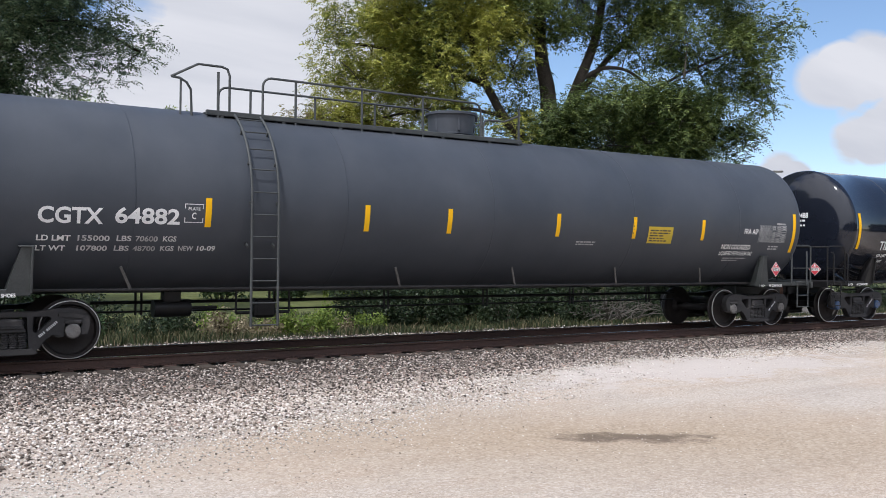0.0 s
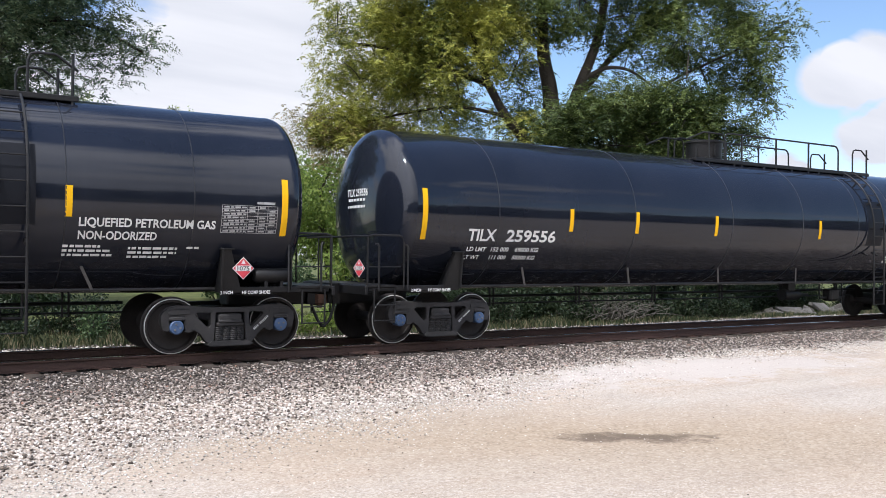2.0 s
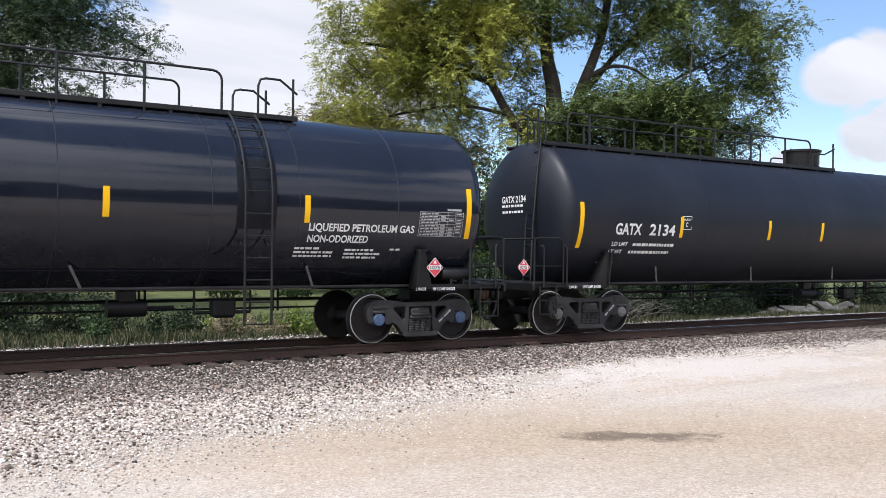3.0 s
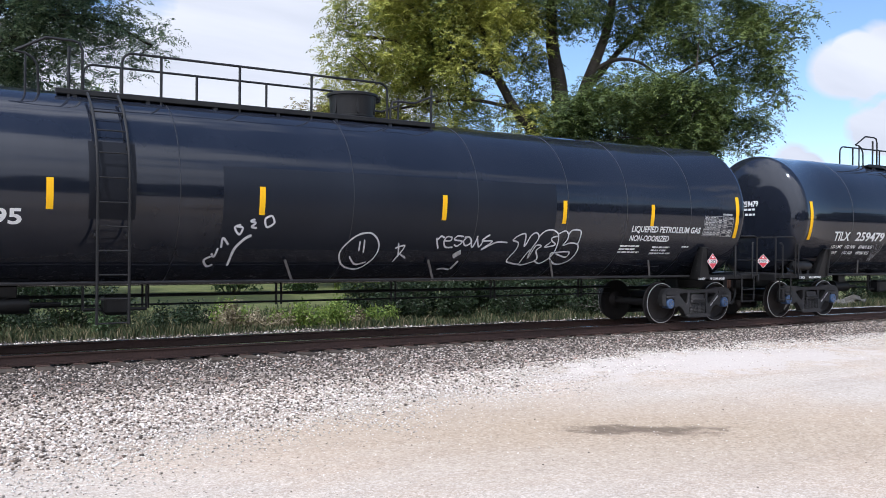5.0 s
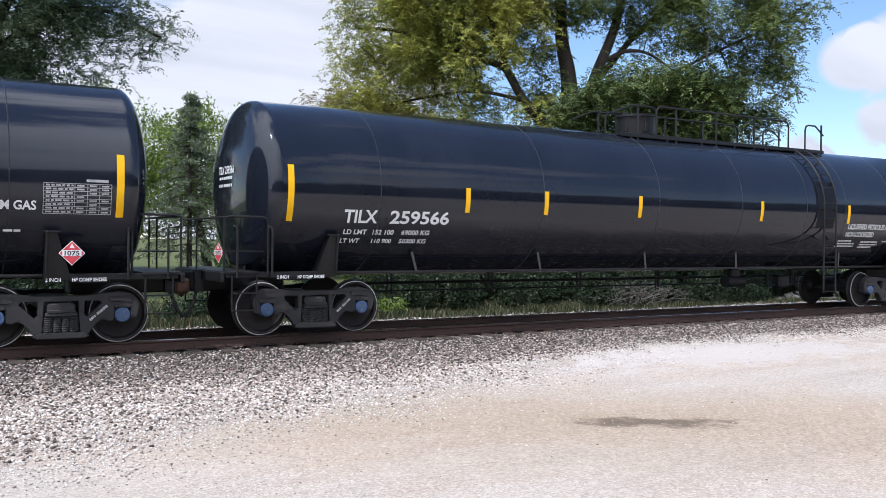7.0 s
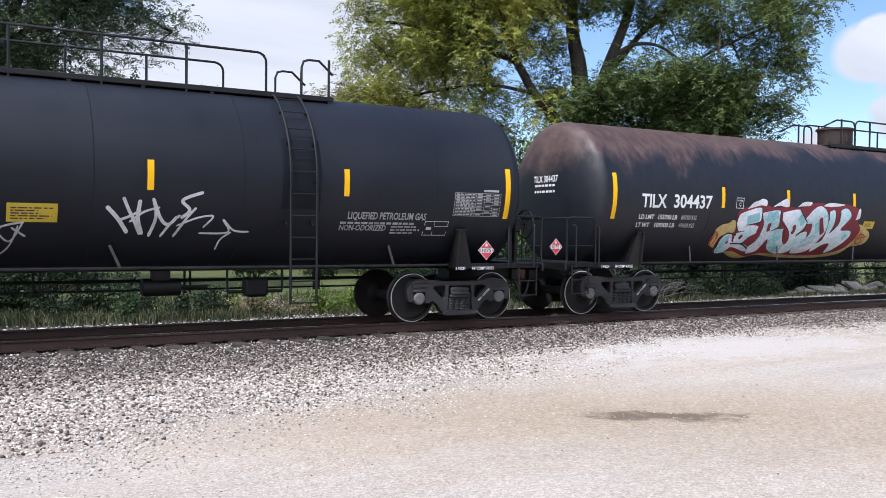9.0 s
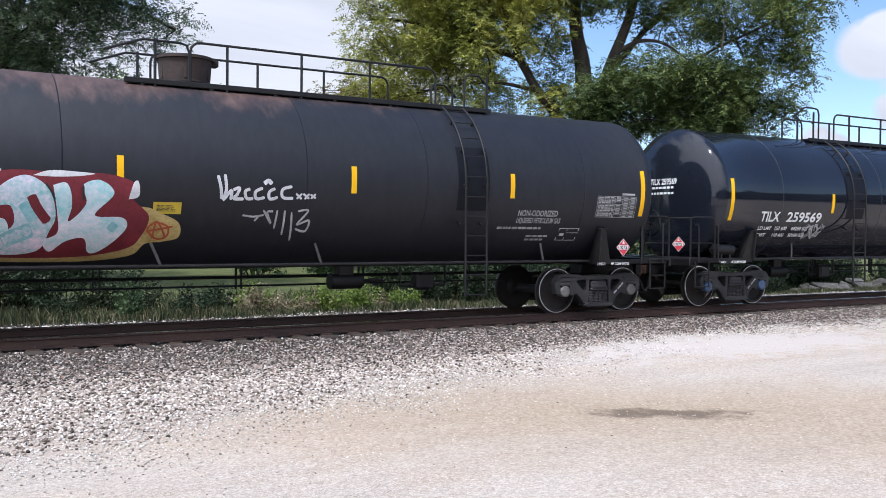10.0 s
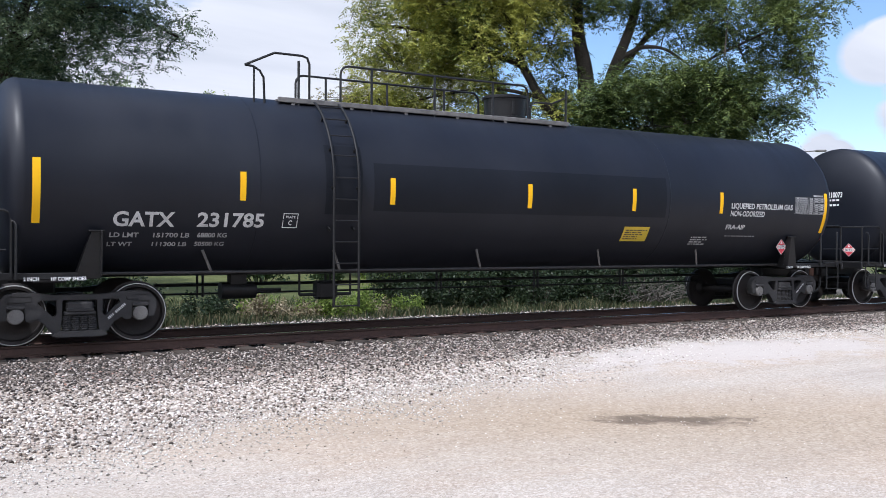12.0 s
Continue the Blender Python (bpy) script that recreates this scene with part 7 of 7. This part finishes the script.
LETTER_FIFTH = [(7.09, 2.29), (7.28, 2.32), (7.36, 2.04), (7.32, 1.77), (7.55, 2.03), (7.5, 2.3), (7.74, 2.38), (7.94, 2.19), (7.68, 1.87), (8.07, 1.84), (8.16, 1.7), (8.01, 1.49), (7.78, 1.31), (7.64, 1.32), (7.56, 1.52), (7.31, 1.48), (7.1, 1.32), (6.99, 1.48), (7.18, 1.6), (7.16, 1.89)]
CREST_FIRST = [(4.18, 2.29), (4.36, 2.44), (4.53, 2.49), (4.66, 2.54), (4.81, 2.5), (4.8, 2.38), (4.65, 2.39), (4.48, 2.36)]
CREST_SECOND = [(5.02, 2.36), (5.22, 2.46), (5.51, 2.56), (5.59, 2.43), (5.5, 2.37), (5.27, 2.39)]
CREST_THIRD = [(5.89, 2.38), (6.12, 2.5), (6.4, 2.5), (6.34, 2.42), (6.1, 2.4)]
CREST_FOURTH = [(6.82, 2.42), (7.06, 2.5), (7.45, 2.49), (7.66, 2.47), (7.45, 2.43), (7.11, 2.41)]
CREST_FIFTH = [(8.15, 2.11), (8.22, 2.36), (8.29, 2.37), (8.3, 2.16)]
MURAL_SHINE = [
    (0.2, [(4.24, 2.04), (4.44, 2.09), (4.63, 2.13)]),
    (0.2, [(4.89, 2.1), (5.1, 2.14), (5.25, 2.2)]),
    (0.18, [(6.01, 2.16), (6.13, 2.08), (6.2, 1.97)]),
    (0.22, [(6.45, 1.47), (6.62, 1.56), (6.83, 1.65)]),
    (0.16, [(5.34, 1.68), (5.45, 1.77), (5.58, 1.79)]),
    (0.15, [(6.69, 2.03), (6.78, 1.89), (6.85, 1.78)]),
    (0.2, [(3.75, 1.46), (3.79, 1.58), (3.89, 1.61)]),
    (0.13, [(7.91, 1.64), (7.99, 1.75)]),
]
MURAL_GAP = [
    (0.1, [(5.03, 1.99), (5.04, 1.88), (5.06, 1.8)]),
    (0.1, [(5.89, 1.95), (5.95, 1.86), (5.93, 1.75)]),
    (0.13, [(6.8, 2.14), (6.89, 1.96), (7.04, 1.76)]),
    (0.12, [(7.39, 2.28), (7.41, 2.12), (7.41, 1.97)]),
    (0.1, [(4.76, 1.95), (4.72, 1.81), (4.83, 1.66)]),
    (0.1, [(5.35, 2.25), (5.38, 2.06), (5.53, 1.94)]),
    (0.07, [(3.87, 1.54), (3.92, 1.55)]),
    (0.09, [(4.27, 1.71), (4.2, 1.63)]),
    (0.09, [(5.65, 1.89), (5.77, 1.7)]),
]
MURAL_OUTLINE = [
    (0.03, [(3.93, 2.17), (3.91, 1.98), (4.04, 1.8)]),
    (0.03, [(4.66, 2.33), (4.69, 2.17), (4.7, 2.03), (4.54, 1.98)]),
    (0.03, [(5.32, 2.26), (5.39, 2.03), (5.61, 1.92)]),
    (0.03, [(5.99, 2.32), (6.2, 2.13), (6.32, 2.02), (6.27, 1.85), (6.11, 1.69)]),
    (0.03, [(6.99, 2.31), (7.07, 2.2), (7.12, 2.08)]),
    (0.03, [(7.5, 2.3), (7.51, 2.08)]),
    (0.03, [(4.0, 1.52), (4.39, 1.51), (4.72, 1.4)]),
    (0.03, [(3.66, 1.4), (3.61, 1.61), (3.76, 1.75), (4.05, 1.71)]),
]
MURAL_MARK = [
    (0.03, [(8.57, 1.78), (8.47, 1.66), (8.62, 1.52), (8.78, 1.56), (8.77, 1.71), (8.57, 1.78)]),
    (0.03, [(8.56, 1.52), (8.6, 1.78), (8.77, 1.53)]),
    (0.03, [(8.45, 1.63), (8.86, 1.71)]),
    (0.03, [(3.37, 1.79), (3.48, 1.68), (3.44, 1.47), (3.32, 1.58), (3.37, 1.79)]),
    (0.03, [(3.36, 1.49), (3.41, 1.75), (3.49, 1.56)]),
]
TAG_WHITE = [
    (0.05, [(9.5, 2.52), (9.55, 2.33), (9.57, 2.15)]),
    (0.05, [(9.61, 2.54), (9.64, 2.31), (9.6, 2.14), (9.72, 2.29), (9.72, 2.14)]),
    (0.05, [(9.75, 2.3), (9.85, 2.33), (9.82, 2.23), (9.77, 2.16), (9.93, 2.16)]),
    (0.05, [(10.03, 2.32), (9.95, 2.28), (9.98, 2.17), (10.09, 2.17)]),
    (0.05, [(10.24, 2.34), (10.12, 2.28), (10.14, 2.17), (10.28, 2.19)]),
    (0.07, [(10.26, 2.41), (10.33, 2.46), (10.39, 2.41)]),
    (0.05, [(10.45, 2.34), (10.35, 2.28), (10.37, 2.17), (10.5, 2.2)]),
    (0.05, [(10.74, 2.38), (10.58, 2.33), (10.59, 2.2), (10.77, 2.19)]),
    (0.035, [(10.81, 2.27), (10.92, 2.18)]),
    (0.035, [(10.92, 2.27), (10.83, 2.18)]),
    (0.035, [(10.94, 2.27), (11.05, 2.19)]),
    (0.035, [(11.05, 2.27), (10.97, 2.18)]),
    (0.035, [(11.07, 2.26), (11.17, 2.2)]),
    (0.035, [(11.16, 2.27), (11.08, 2.19)]),
]
TAG_GREY = [
    (0.03, [(9.94, 1.9), (10.13, 1.88), (10.3, 1.91)]),
    (0.03, [(10.15, 1.81), (10.21, 1.88)]),
    (0.035, [(10.28, 1.99), (10.44, 1.77), (10.35, 1.95), (10.45, 1.97)]),
    (0.035, [(10.52, 1.99), (10.51, 1.69)]),
    (0.035, [(10.65, 1.99), (10.67, 1.58)]),
    (0.035, [(10.77, 1.96), (10.84, 1.49)]),
    (0.035, [(10.88, 1.98), (11.06, 1.99), (10.9, 1.76), (11.1, 1.83), (11.07, 1.65), (10.88, 1.69)]),
]
TAG_SEA = [
    (0.07, [(6.58, 1.55), (6.35, 1.55), (6.34, 1.8), (6.53, 1.84), (6.51, 1.74), (6.41, 1.99), (6.49, 2.14), (6.66, 2.18), (6.71, 1.99)]),
    (0.08, [(6.78, 1.36), (6.84, 1.56), (6.69, 1.62), (6.86, 1.68), (6.76, 1.96), (6.86, 2.25), (7.03, 2.32), (7.19, 2.16), (7.22, 2.01)]),
    (0.06, [(6.89, 1.75), (6.95, 2.16), (6.93, 1.94), (7.11, 1.88), (6.88, 1.87)]),
    (0.08, [(7.23, 1.36), (7.25, 1.62), (7.19, 2.16), (7.33, 2.2), (7.41, 1.95)]),
    (0.06, [(7.38, 1.39), (7.34, 1.82), (7.54, 1.85), (7.56, 1.39)]),
    (0.08, [(7.42, 2.3), (7.6, 2.4), (7.82, 2.21), (7.72, 1.86), (7.94, 1.7), (7.99, 1.27)]),
]
TAG_THREE = [
    (0.07, [(8.18, 2.38), (8.06, 2.07), (8.11, 1.85), (8.36, 1.69), (8.69, 1.68)]),
    (0.05, [(8.36, 1.69), (8.3, 1.52), (8.3, 1.34)]),
    (0.045, [(8.33, 2.32), (8.3, 2.16), (8.36, 2.06), (8.43, 2.16), (8.38, 2.19)]),
    (0.06, [(8.35, 2.34), (8.62, 2.35), (8.84, 2.26), (8.81, 2.03), (8.56, 1.9)]),
    (0.05, [(8.56, 1.9), (8.79, 1.97), (9.01, 1.95), (9.06, 1.76), (8.97, 1.52), (8.75, 1.47), (8.46, 1.58)]),
]
TAG_SCRIBBLE = [
    (0.03, [(9.25, 1.67), (9.45, 1.74), (9.71, 1.7), (9.92, 1.75), (10.09, 1.78)]),
    (0.04, [(9.37, 1.93), (9.47, 1.74)]),
    (0.03, [(9.26, 1.82), (9.42, 1.7), (9.59, 1.63)]),
    (0.03, [(9.6, 1.96), (9.69, 1.83), (9.78, 1.68)]),
    (0.025, [(9.31, 1.72), (9.33, 1.45), (9.48, 1.3), (9.74, 1.29), (9.91, 1.43), (10.01, 1.73)]),
    (0.03, [(9.51, 1.63), (9.61, 1.52), (9.74, 1.5)]),
    (0.025, [(9.41, 1.36), (9.59, 1.4), (9.75, 1.34)]),
    (0.03, [(9.92, 1.7), (10.12, 1.57)]),
    (0.025, [(9.72, 1.66), (9.91, 1.5), (10.08, 1.79)]),
]
TAG_WAVE = [
    (0.06, [(11.2, 2.03), (11.37, 1.86), (11.54, 1.63)]),
    (0.05, [(11.44, 2.17), (11.51, 2.02), (11.62, 1.82), (11.73, 1.61)]),
    (0.04, [(11.4, 1.83), (11.53, 1.88), (11.71, 1.98)]),
    (0.06, [(11.69, 2.14), (11.67, 1.86), (11.76, 1.61)]),
    (0.05, [(11.88, 2.17), (11.94, 1.89), (11.86, 1.58)]),
    (0.035, [(11.55, 1.8), (11.76, 1.96), (11.99, 2.03)]),
    (0.05, [(11.88, 2.17), (12.01, 1.87), (12.14, 1.77), (12.27, 1.9)]),
    (0.04, [(12.04, 1.58), (12.17, 1.78), (12.31, 1.92)]),
    (0.04, [(12.55, 2.04), (12.42, 1.88), (12.24, 1.58)]),
    (0.05, [(12.65, 2.28), (12.33, 2.15), (12.45, 2.0), (12.32, 1.87)]),
]
TAG_TAIL = [
    (0.03, [(12.27, 1.75), (12.58, 1.88), (12.83, 1.91), (12.69, 1.73)]),
    (0.03, [(12.64, 1.64), (13.11, 1.66), (13.0, 1.86), (13.2, 1.69), (13.46, 1.67)]),
    (0.03, [(13.16, 1.66), (13.01, 1.54), (12.97, 1.37)]),
]
TAG_COLS = [
    (0.035, [(6.22, 1.5), (6.12, 1.44), (6.2, 1.34), (6.29, 1.37)]),
    (0.035, [(6.21, 1.55), (6.27, 1.5), (6.3, 1.64)]),
    (0.035, [(6.35, 1.64), (6.35, 1.8), (6.46, 1.69)]),
    (0.035, [(6.62, 2.02), (6.52, 1.97), (6.61, 1.86), (6.65, 1.97), (6.54, 1.99)]),
    (0.035, [(6.85, 2.11), (6.78, 2.08), (6.86, 2.05), (6.8, 1.99), (6.89, 1.97)]),
    (0.035, [(7.13, 2.18), (7.02, 2.12), (7.06, 1.99), (7.18, 2.06), (7.13, 2.18)]),
    (0.045, [(6.54, 1.34), (6.57, 1.61), (6.7, 1.78), (6.82, 1.85)]),
]
TAG_FACE = [
    (0.03, [(8.92, 1.93), (8.69, 1.84), (8.5, 1.59), (8.65, 1.35), (9.0, 1.29), (9.22, 1.51), (9.21, 1.75), (9.02, 1.92), (8.77, 1.9)]),
    (0.03, [(8.83, 1.78), (8.86, 1.6)]),
    (0.03, [(8.91, 1.81), (8.96, 1.57)]),
    (0.03, [(8.71, 1.51), (8.89, 1.37), (9.1, 1.41)]),
    (0.03, [(9.57, 1.66), (9.76, 1.7), (9.63, 1.41)]),
    (0.03, [(9.61, 1.76), (9.7, 1.51)]),
    (0.03, [(9.7, 1.57), (9.87, 1.48)]),
]
TAG_RESOLVE = [
    (0.03, [(10.39, 1.86), (10.43, 1.76), (10.49, 1.66)]),
    (0.03, [(10.42, 1.82), (10.48, 1.89), (10.56, 1.86)]),
    (0.03, [(10.56, 1.81), (10.7, 1.81), (10.72, 1.87), (10.61, 1.88), (10.57, 1.79), (10.64, 1.69), (10.8, 1.69)]),
    (0.03, [(10.98, 1.89), (10.84, 1.9), (10.79, 1.83), (10.97, 1.8), (10.89, 1.71), (10.81, 1.74)]),
    (0.03, [(11.06, 1.88), (11.0, 1.8), (11.08, 1.72), (11.18, 1.79), (11.11, 1.88), (11.0, 1.88)]),
    (0.03, [(11.15, 1.86), (11.24, 1.69), (11.3, 1.91)]),
    (0.03, [(11.28, 1.9), (11.39, 1.7), (11.47, 1.87), (11.57, 1.93), (11.42, 1.82), (11.66, 1.81), (11.47, 1.65), (11.76, 1.79), (12.03, 1.79)]),
]
TAG_SMEAR = [
    (0.1, [(10.89, 1.51), (10.97, 1.57), (11.03, 1.6)]),
    (0.05, [(11.0, 1.27), (11.03, 1.36), (11.06, 1.43)]),
    (0.03, [(10.69, 1.27), (10.83, 1.28), (10.98, 1.26)]),
]
TAG_BUBBLE_N = [
    (0.03, [(12.14, 1.83), (12.22, 1.91), (12.41, 1.96), (12.47, 1.72), (12.55, 1.92), (12.67, 1.99), (12.76, 1.89), (12.67, 1.66), (12.69, 1.49), (12.75, 1.73), (12.89, 1.73), (12.81, 1.63), (12.93, 1.46), (12.69, 1.36), (12.55, 1.36), (12.21, 1.43), (12.3, 1.66), (12.29, 1.79), (12.14, 1.83)]),
    (0.025, [(12.55, 1.36), (12.58, 1.53), (12.64, 1.66)]),
]
TAG_BUBBLE_E = [
    (0.03, [(12.74, 1.89), (12.87, 2.02), (13.07, 2.05), (13.24, 1.95), (13.29, 1.66), (13.22, 1.48), (13.06, 1.38), (12.88, 1.44)]),
    (0.03, [(13.23, 1.93), (13.1, 1.9), (13.11, 1.84), (13.23, 1.76), (12.98, 1.71), (13.1, 1.81)]),
]
TAG_BUBBLE_S = [
    (0.03, [(13.24, 1.98), (13.39, 2.04), (13.49, 1.97), (13.5, 1.87), (13.44, 1.75), (13.61, 1.8), (13.81, 1.77), (13.87, 1.64), (13.79, 1.44), (13.53, 1.36), (13.28, 1.46), (13.22, 1.58), (13.29, 1.6), (13.66, 1.62), (13.64, 1.51), (13.34, 1.58)]),
    (0.03, [(13.49, 1.94), (13.56, 2.05), (13.76, 2.06), (13.82, 1.98), (13.81, 1.77)]),
]
TAG_RING = [
    (0.03, [(8.78, 1.87), (8.56, 1.79), (8.53, 1.63), (8.7, 1.46), (8.93, 1.44), (9.11, 1.56), (9.07, 1.75), (8.91, 1.85), (8.7, 1.86)]),
    (0.025, [(8.67, 1.77), (8.56, 1.68), (8.73, 1.6), (8.78, 1.73), (8.83, 1.6), (8.93, 1.63)]),
    (0.025, [(9.12, 1.68), (9.22, 1.73), (9.17, 1.61), (9.32, 1.56), (9.25, 1.71), (9.37, 1.85), (9.36, 1.51), (9.51, 1.83), (9.49, 1.61), (9.78, 1.63)]),
    (0.025, [(9.84, 1.61), (9.81, 1.53), (9.89, 1.5)]),
    (0.03, [(10.42, 1.61), (10.17, 1.61), (10.37, 1.45), (10.51, 1.41), (10.19, 1.48), (9.97, 1.66), (9.97, 1.81), (10.2, 1.79), (10.38, 1.64), (10.66, 1.59), (10.97, 1.41)]),
    (0.02, [(10.44, 1.69), (10.48, 1.62)]),
    (0.02, [(10.5, 1.7), (10.53, 1.62)]),
]
TAG_STAR = [
    (0.025, [(10.97, 1.72), (11.25, 1.67), (11.48, 1.77), (11.2, 1.55), (11.03, 1.41)]),
    (0.025, [(11.54, 1.48), (11.62, 1.82), (11.82, 1.48), (11.57, 1.61)]),
    (0.03, [(11.89, 1.75), (11.86, 1.62), (12.07, 1.48), (12.19, 1.62), (12.0, 1.77), (11.89, 1.72)]),
    (0.02, [(11.95, 1.66), (12.03, 1.7), (12.09, 1.59), (11.99, 1.59)]),
    (0.03, [(12.29, 1.48), (12.28, 1.78), (12.44, 1.78), (12.38, 1.48)]),
    (0.03, [(12.55, 1.48), (12.57, 1.7), (12.73, 1.83), (12.73, 1.51)]),
    (0.025, [(12.71, 1.54), (13.16, 1.45), (13.61, 1.34), (13.12, 1.51)]),
]


def spray(car, name, lines, mat, lift, label):
    part(name, stroke_mesh(lines, name, mat, lift), car, label)


mural = part("spray_mural", blob_mesh(MURAL_GOLD, "spray_mural", GOLD, 0.006), TRAIN[8][1], "large mural in crimson, teal, lilac and mustard spray paint")
part("mural_field", blob_mesh(MURAL_RED, "mural_field", CRIMSON, 0.009), mural)
for k, outline in enumerate((LETTER_SWIRL, LETTER_FIRST, LETTER_SECOND, LETTER_THIRD, LETTER_FOURTH, LETTER_FIFTH)):
    part("mural_letter", blob_mesh(outline, "mural_letter", PALE if k % 2 else WASH, 0.0125 + 0.0006 * k), mural)
for outline in (CREST_FIRST, CREST_SECOND, CREST_THIRD, CREST_FOURTH, CREST_FIFTH):
    part("mural_crest", blob_mesh(outline, "mural_crest", SPRAY, 0.0112), mural)
for name, lines, mat, lift in (("mural_shine", MURAL_SHINE, AQUA, 0.017), ("mural_gap", MURAL_GAP, CRIMSON, 0.021), ("mural_outline", MURAL_OUTLINE, INK, 0.025), ("mural_mark", MURAL_MARK, RUSTRED, 0.012)):
    part(name, stroke_mesh(lines, name, mat, lift), mural)
spray(TRAIN[8][1], "spray_tag", TAG_WHITE, SPRAY, 0.006, "white spray tag with three crosses")
spray(TRAIN[8][1], "spray_tag", TAG_GREY, SPRAY_THIN, 0.006, "thin grey spray scrawl")
for lines in (TAG_SEA, TAG_THREE, TAG_WAVE, TAG_TAIL):
    spray(TRAIN[7][1], "spray_tag", lines, SPRAY, 0.006, "broad white spray tag")
spray(TRAIN[7][1], "spray_tag", TAG_SCRIBBLE, SPRAY_THIN, 0.010, "thin grey spray scribble")
for lines in (TAG_COLS, TAG_FACE, TAG_RESOLVE, TAG_BUBBLE_N, TAG_BUBBLE_E, TAG_BUBBLE_S):
    spray(TRAIN[4][1], "spray_tag", lines, SPRAY, 0.010, "thin white spray doodle")
spray(TRAIN[4][1], "spray_tag", TAG_SMEAR, SPRAY_THIN, 0.010, "faint grey spray smear")


def scrawl(x, z, w, h, turns, seed):
    """A tangle of thin loops."""
    rnd = random.Random(seed)
    return [(0.010, [(x + w * (k / 11 - 0.5) + 0.16 * w * math.sin(2.4 * k + j), z + h * 0.5 * math.sin(1.9 * k + j * 0.7) * rnd.uniform(0.5, 1.0)) for k in range(12)]) for j in range(turns)]


spray(TRAIN[9][1], "spray_tag", scrawl(3.22, 1.74, 0.62, 0.40, 5, 3), SPRAY_THIN, 0.010, "tangle of thin grey spray loops")
spray(TRAIN[5][1], "spray_tag", [(0.009, [(3.16 + 0.02 * k, 1.44), (3.08 + 0.06 * k, 1.66), (2.93 + 0.10 * k, 1.80 + 0.05 * (k % 3))]) for k in range(6)], SPRAY_THIN, 0.010, "thin grey fan of spray strokes")
for lines in (TAG_RING, TAG_STAR):
    spray(TRAIN[9][1], "spray_tag", lines, SPRAY, 0.010, "thin white spray scrawl")


# ---------------------------------------------------------------- what moves
GONE = [(0, -0.00), (0.5, 8.58), (1, 17.17), (1.5, 25.78), (2, 34.40), (2.5, 43.02), (3, 51.71), (5, 86.83), (5.5, 95.50), (6, 104.19), (6.5, 112.90), (7, 121.60), (9, 156.35), (9.5, 165.09), (10, 173.91), (10.5, 182.68), (11, 191.49), (11.5, 200.30), (12, 209.11)]  # seconds, metres


def run(t):
    """Metres that the train has gone at t seconds."""
    n = len(GONE)
    k = max(0, min(n - 2, sum(1 for g in GONE if g[0] <= t) - 1))
    pace = lambda j: (GONE[min(j + 1, n - 1)][1] - GONE[max(j - 1, 0)][1]) / (GONE[min(j + 1, n - 1)][0] - GONE[max(j - 1, 0)][0])
    (t0, a), (t1, b) = GONE[k], GONE[k + 1]
    h = t1 - t0
    u = (t - t0) / h
    return (2 * u ** 3 - 3 * u ** 2 + 1) * a + (u ** 3 - 2 * u ** 2 + u) * h * pace(k) + (3 * u ** 2 - 2 * u ** 3) * b + (u ** 3 - u ** 2) * h * pace(k + 1)


def motions():
    for a, car in TRAIN:
        walk(car, [(k * 0.1, pose(a - run(k * 0.1), YC, 0)) for k in range(121)])
    for w, x, start in SPINNERS:
        walk(w, [(k / 30, Matrix.Translation((x, 0, RW)) @ Matrix.Rotation(start - run(k / 30) / RW, 4, "Y")) for k in range(361)])


motions()
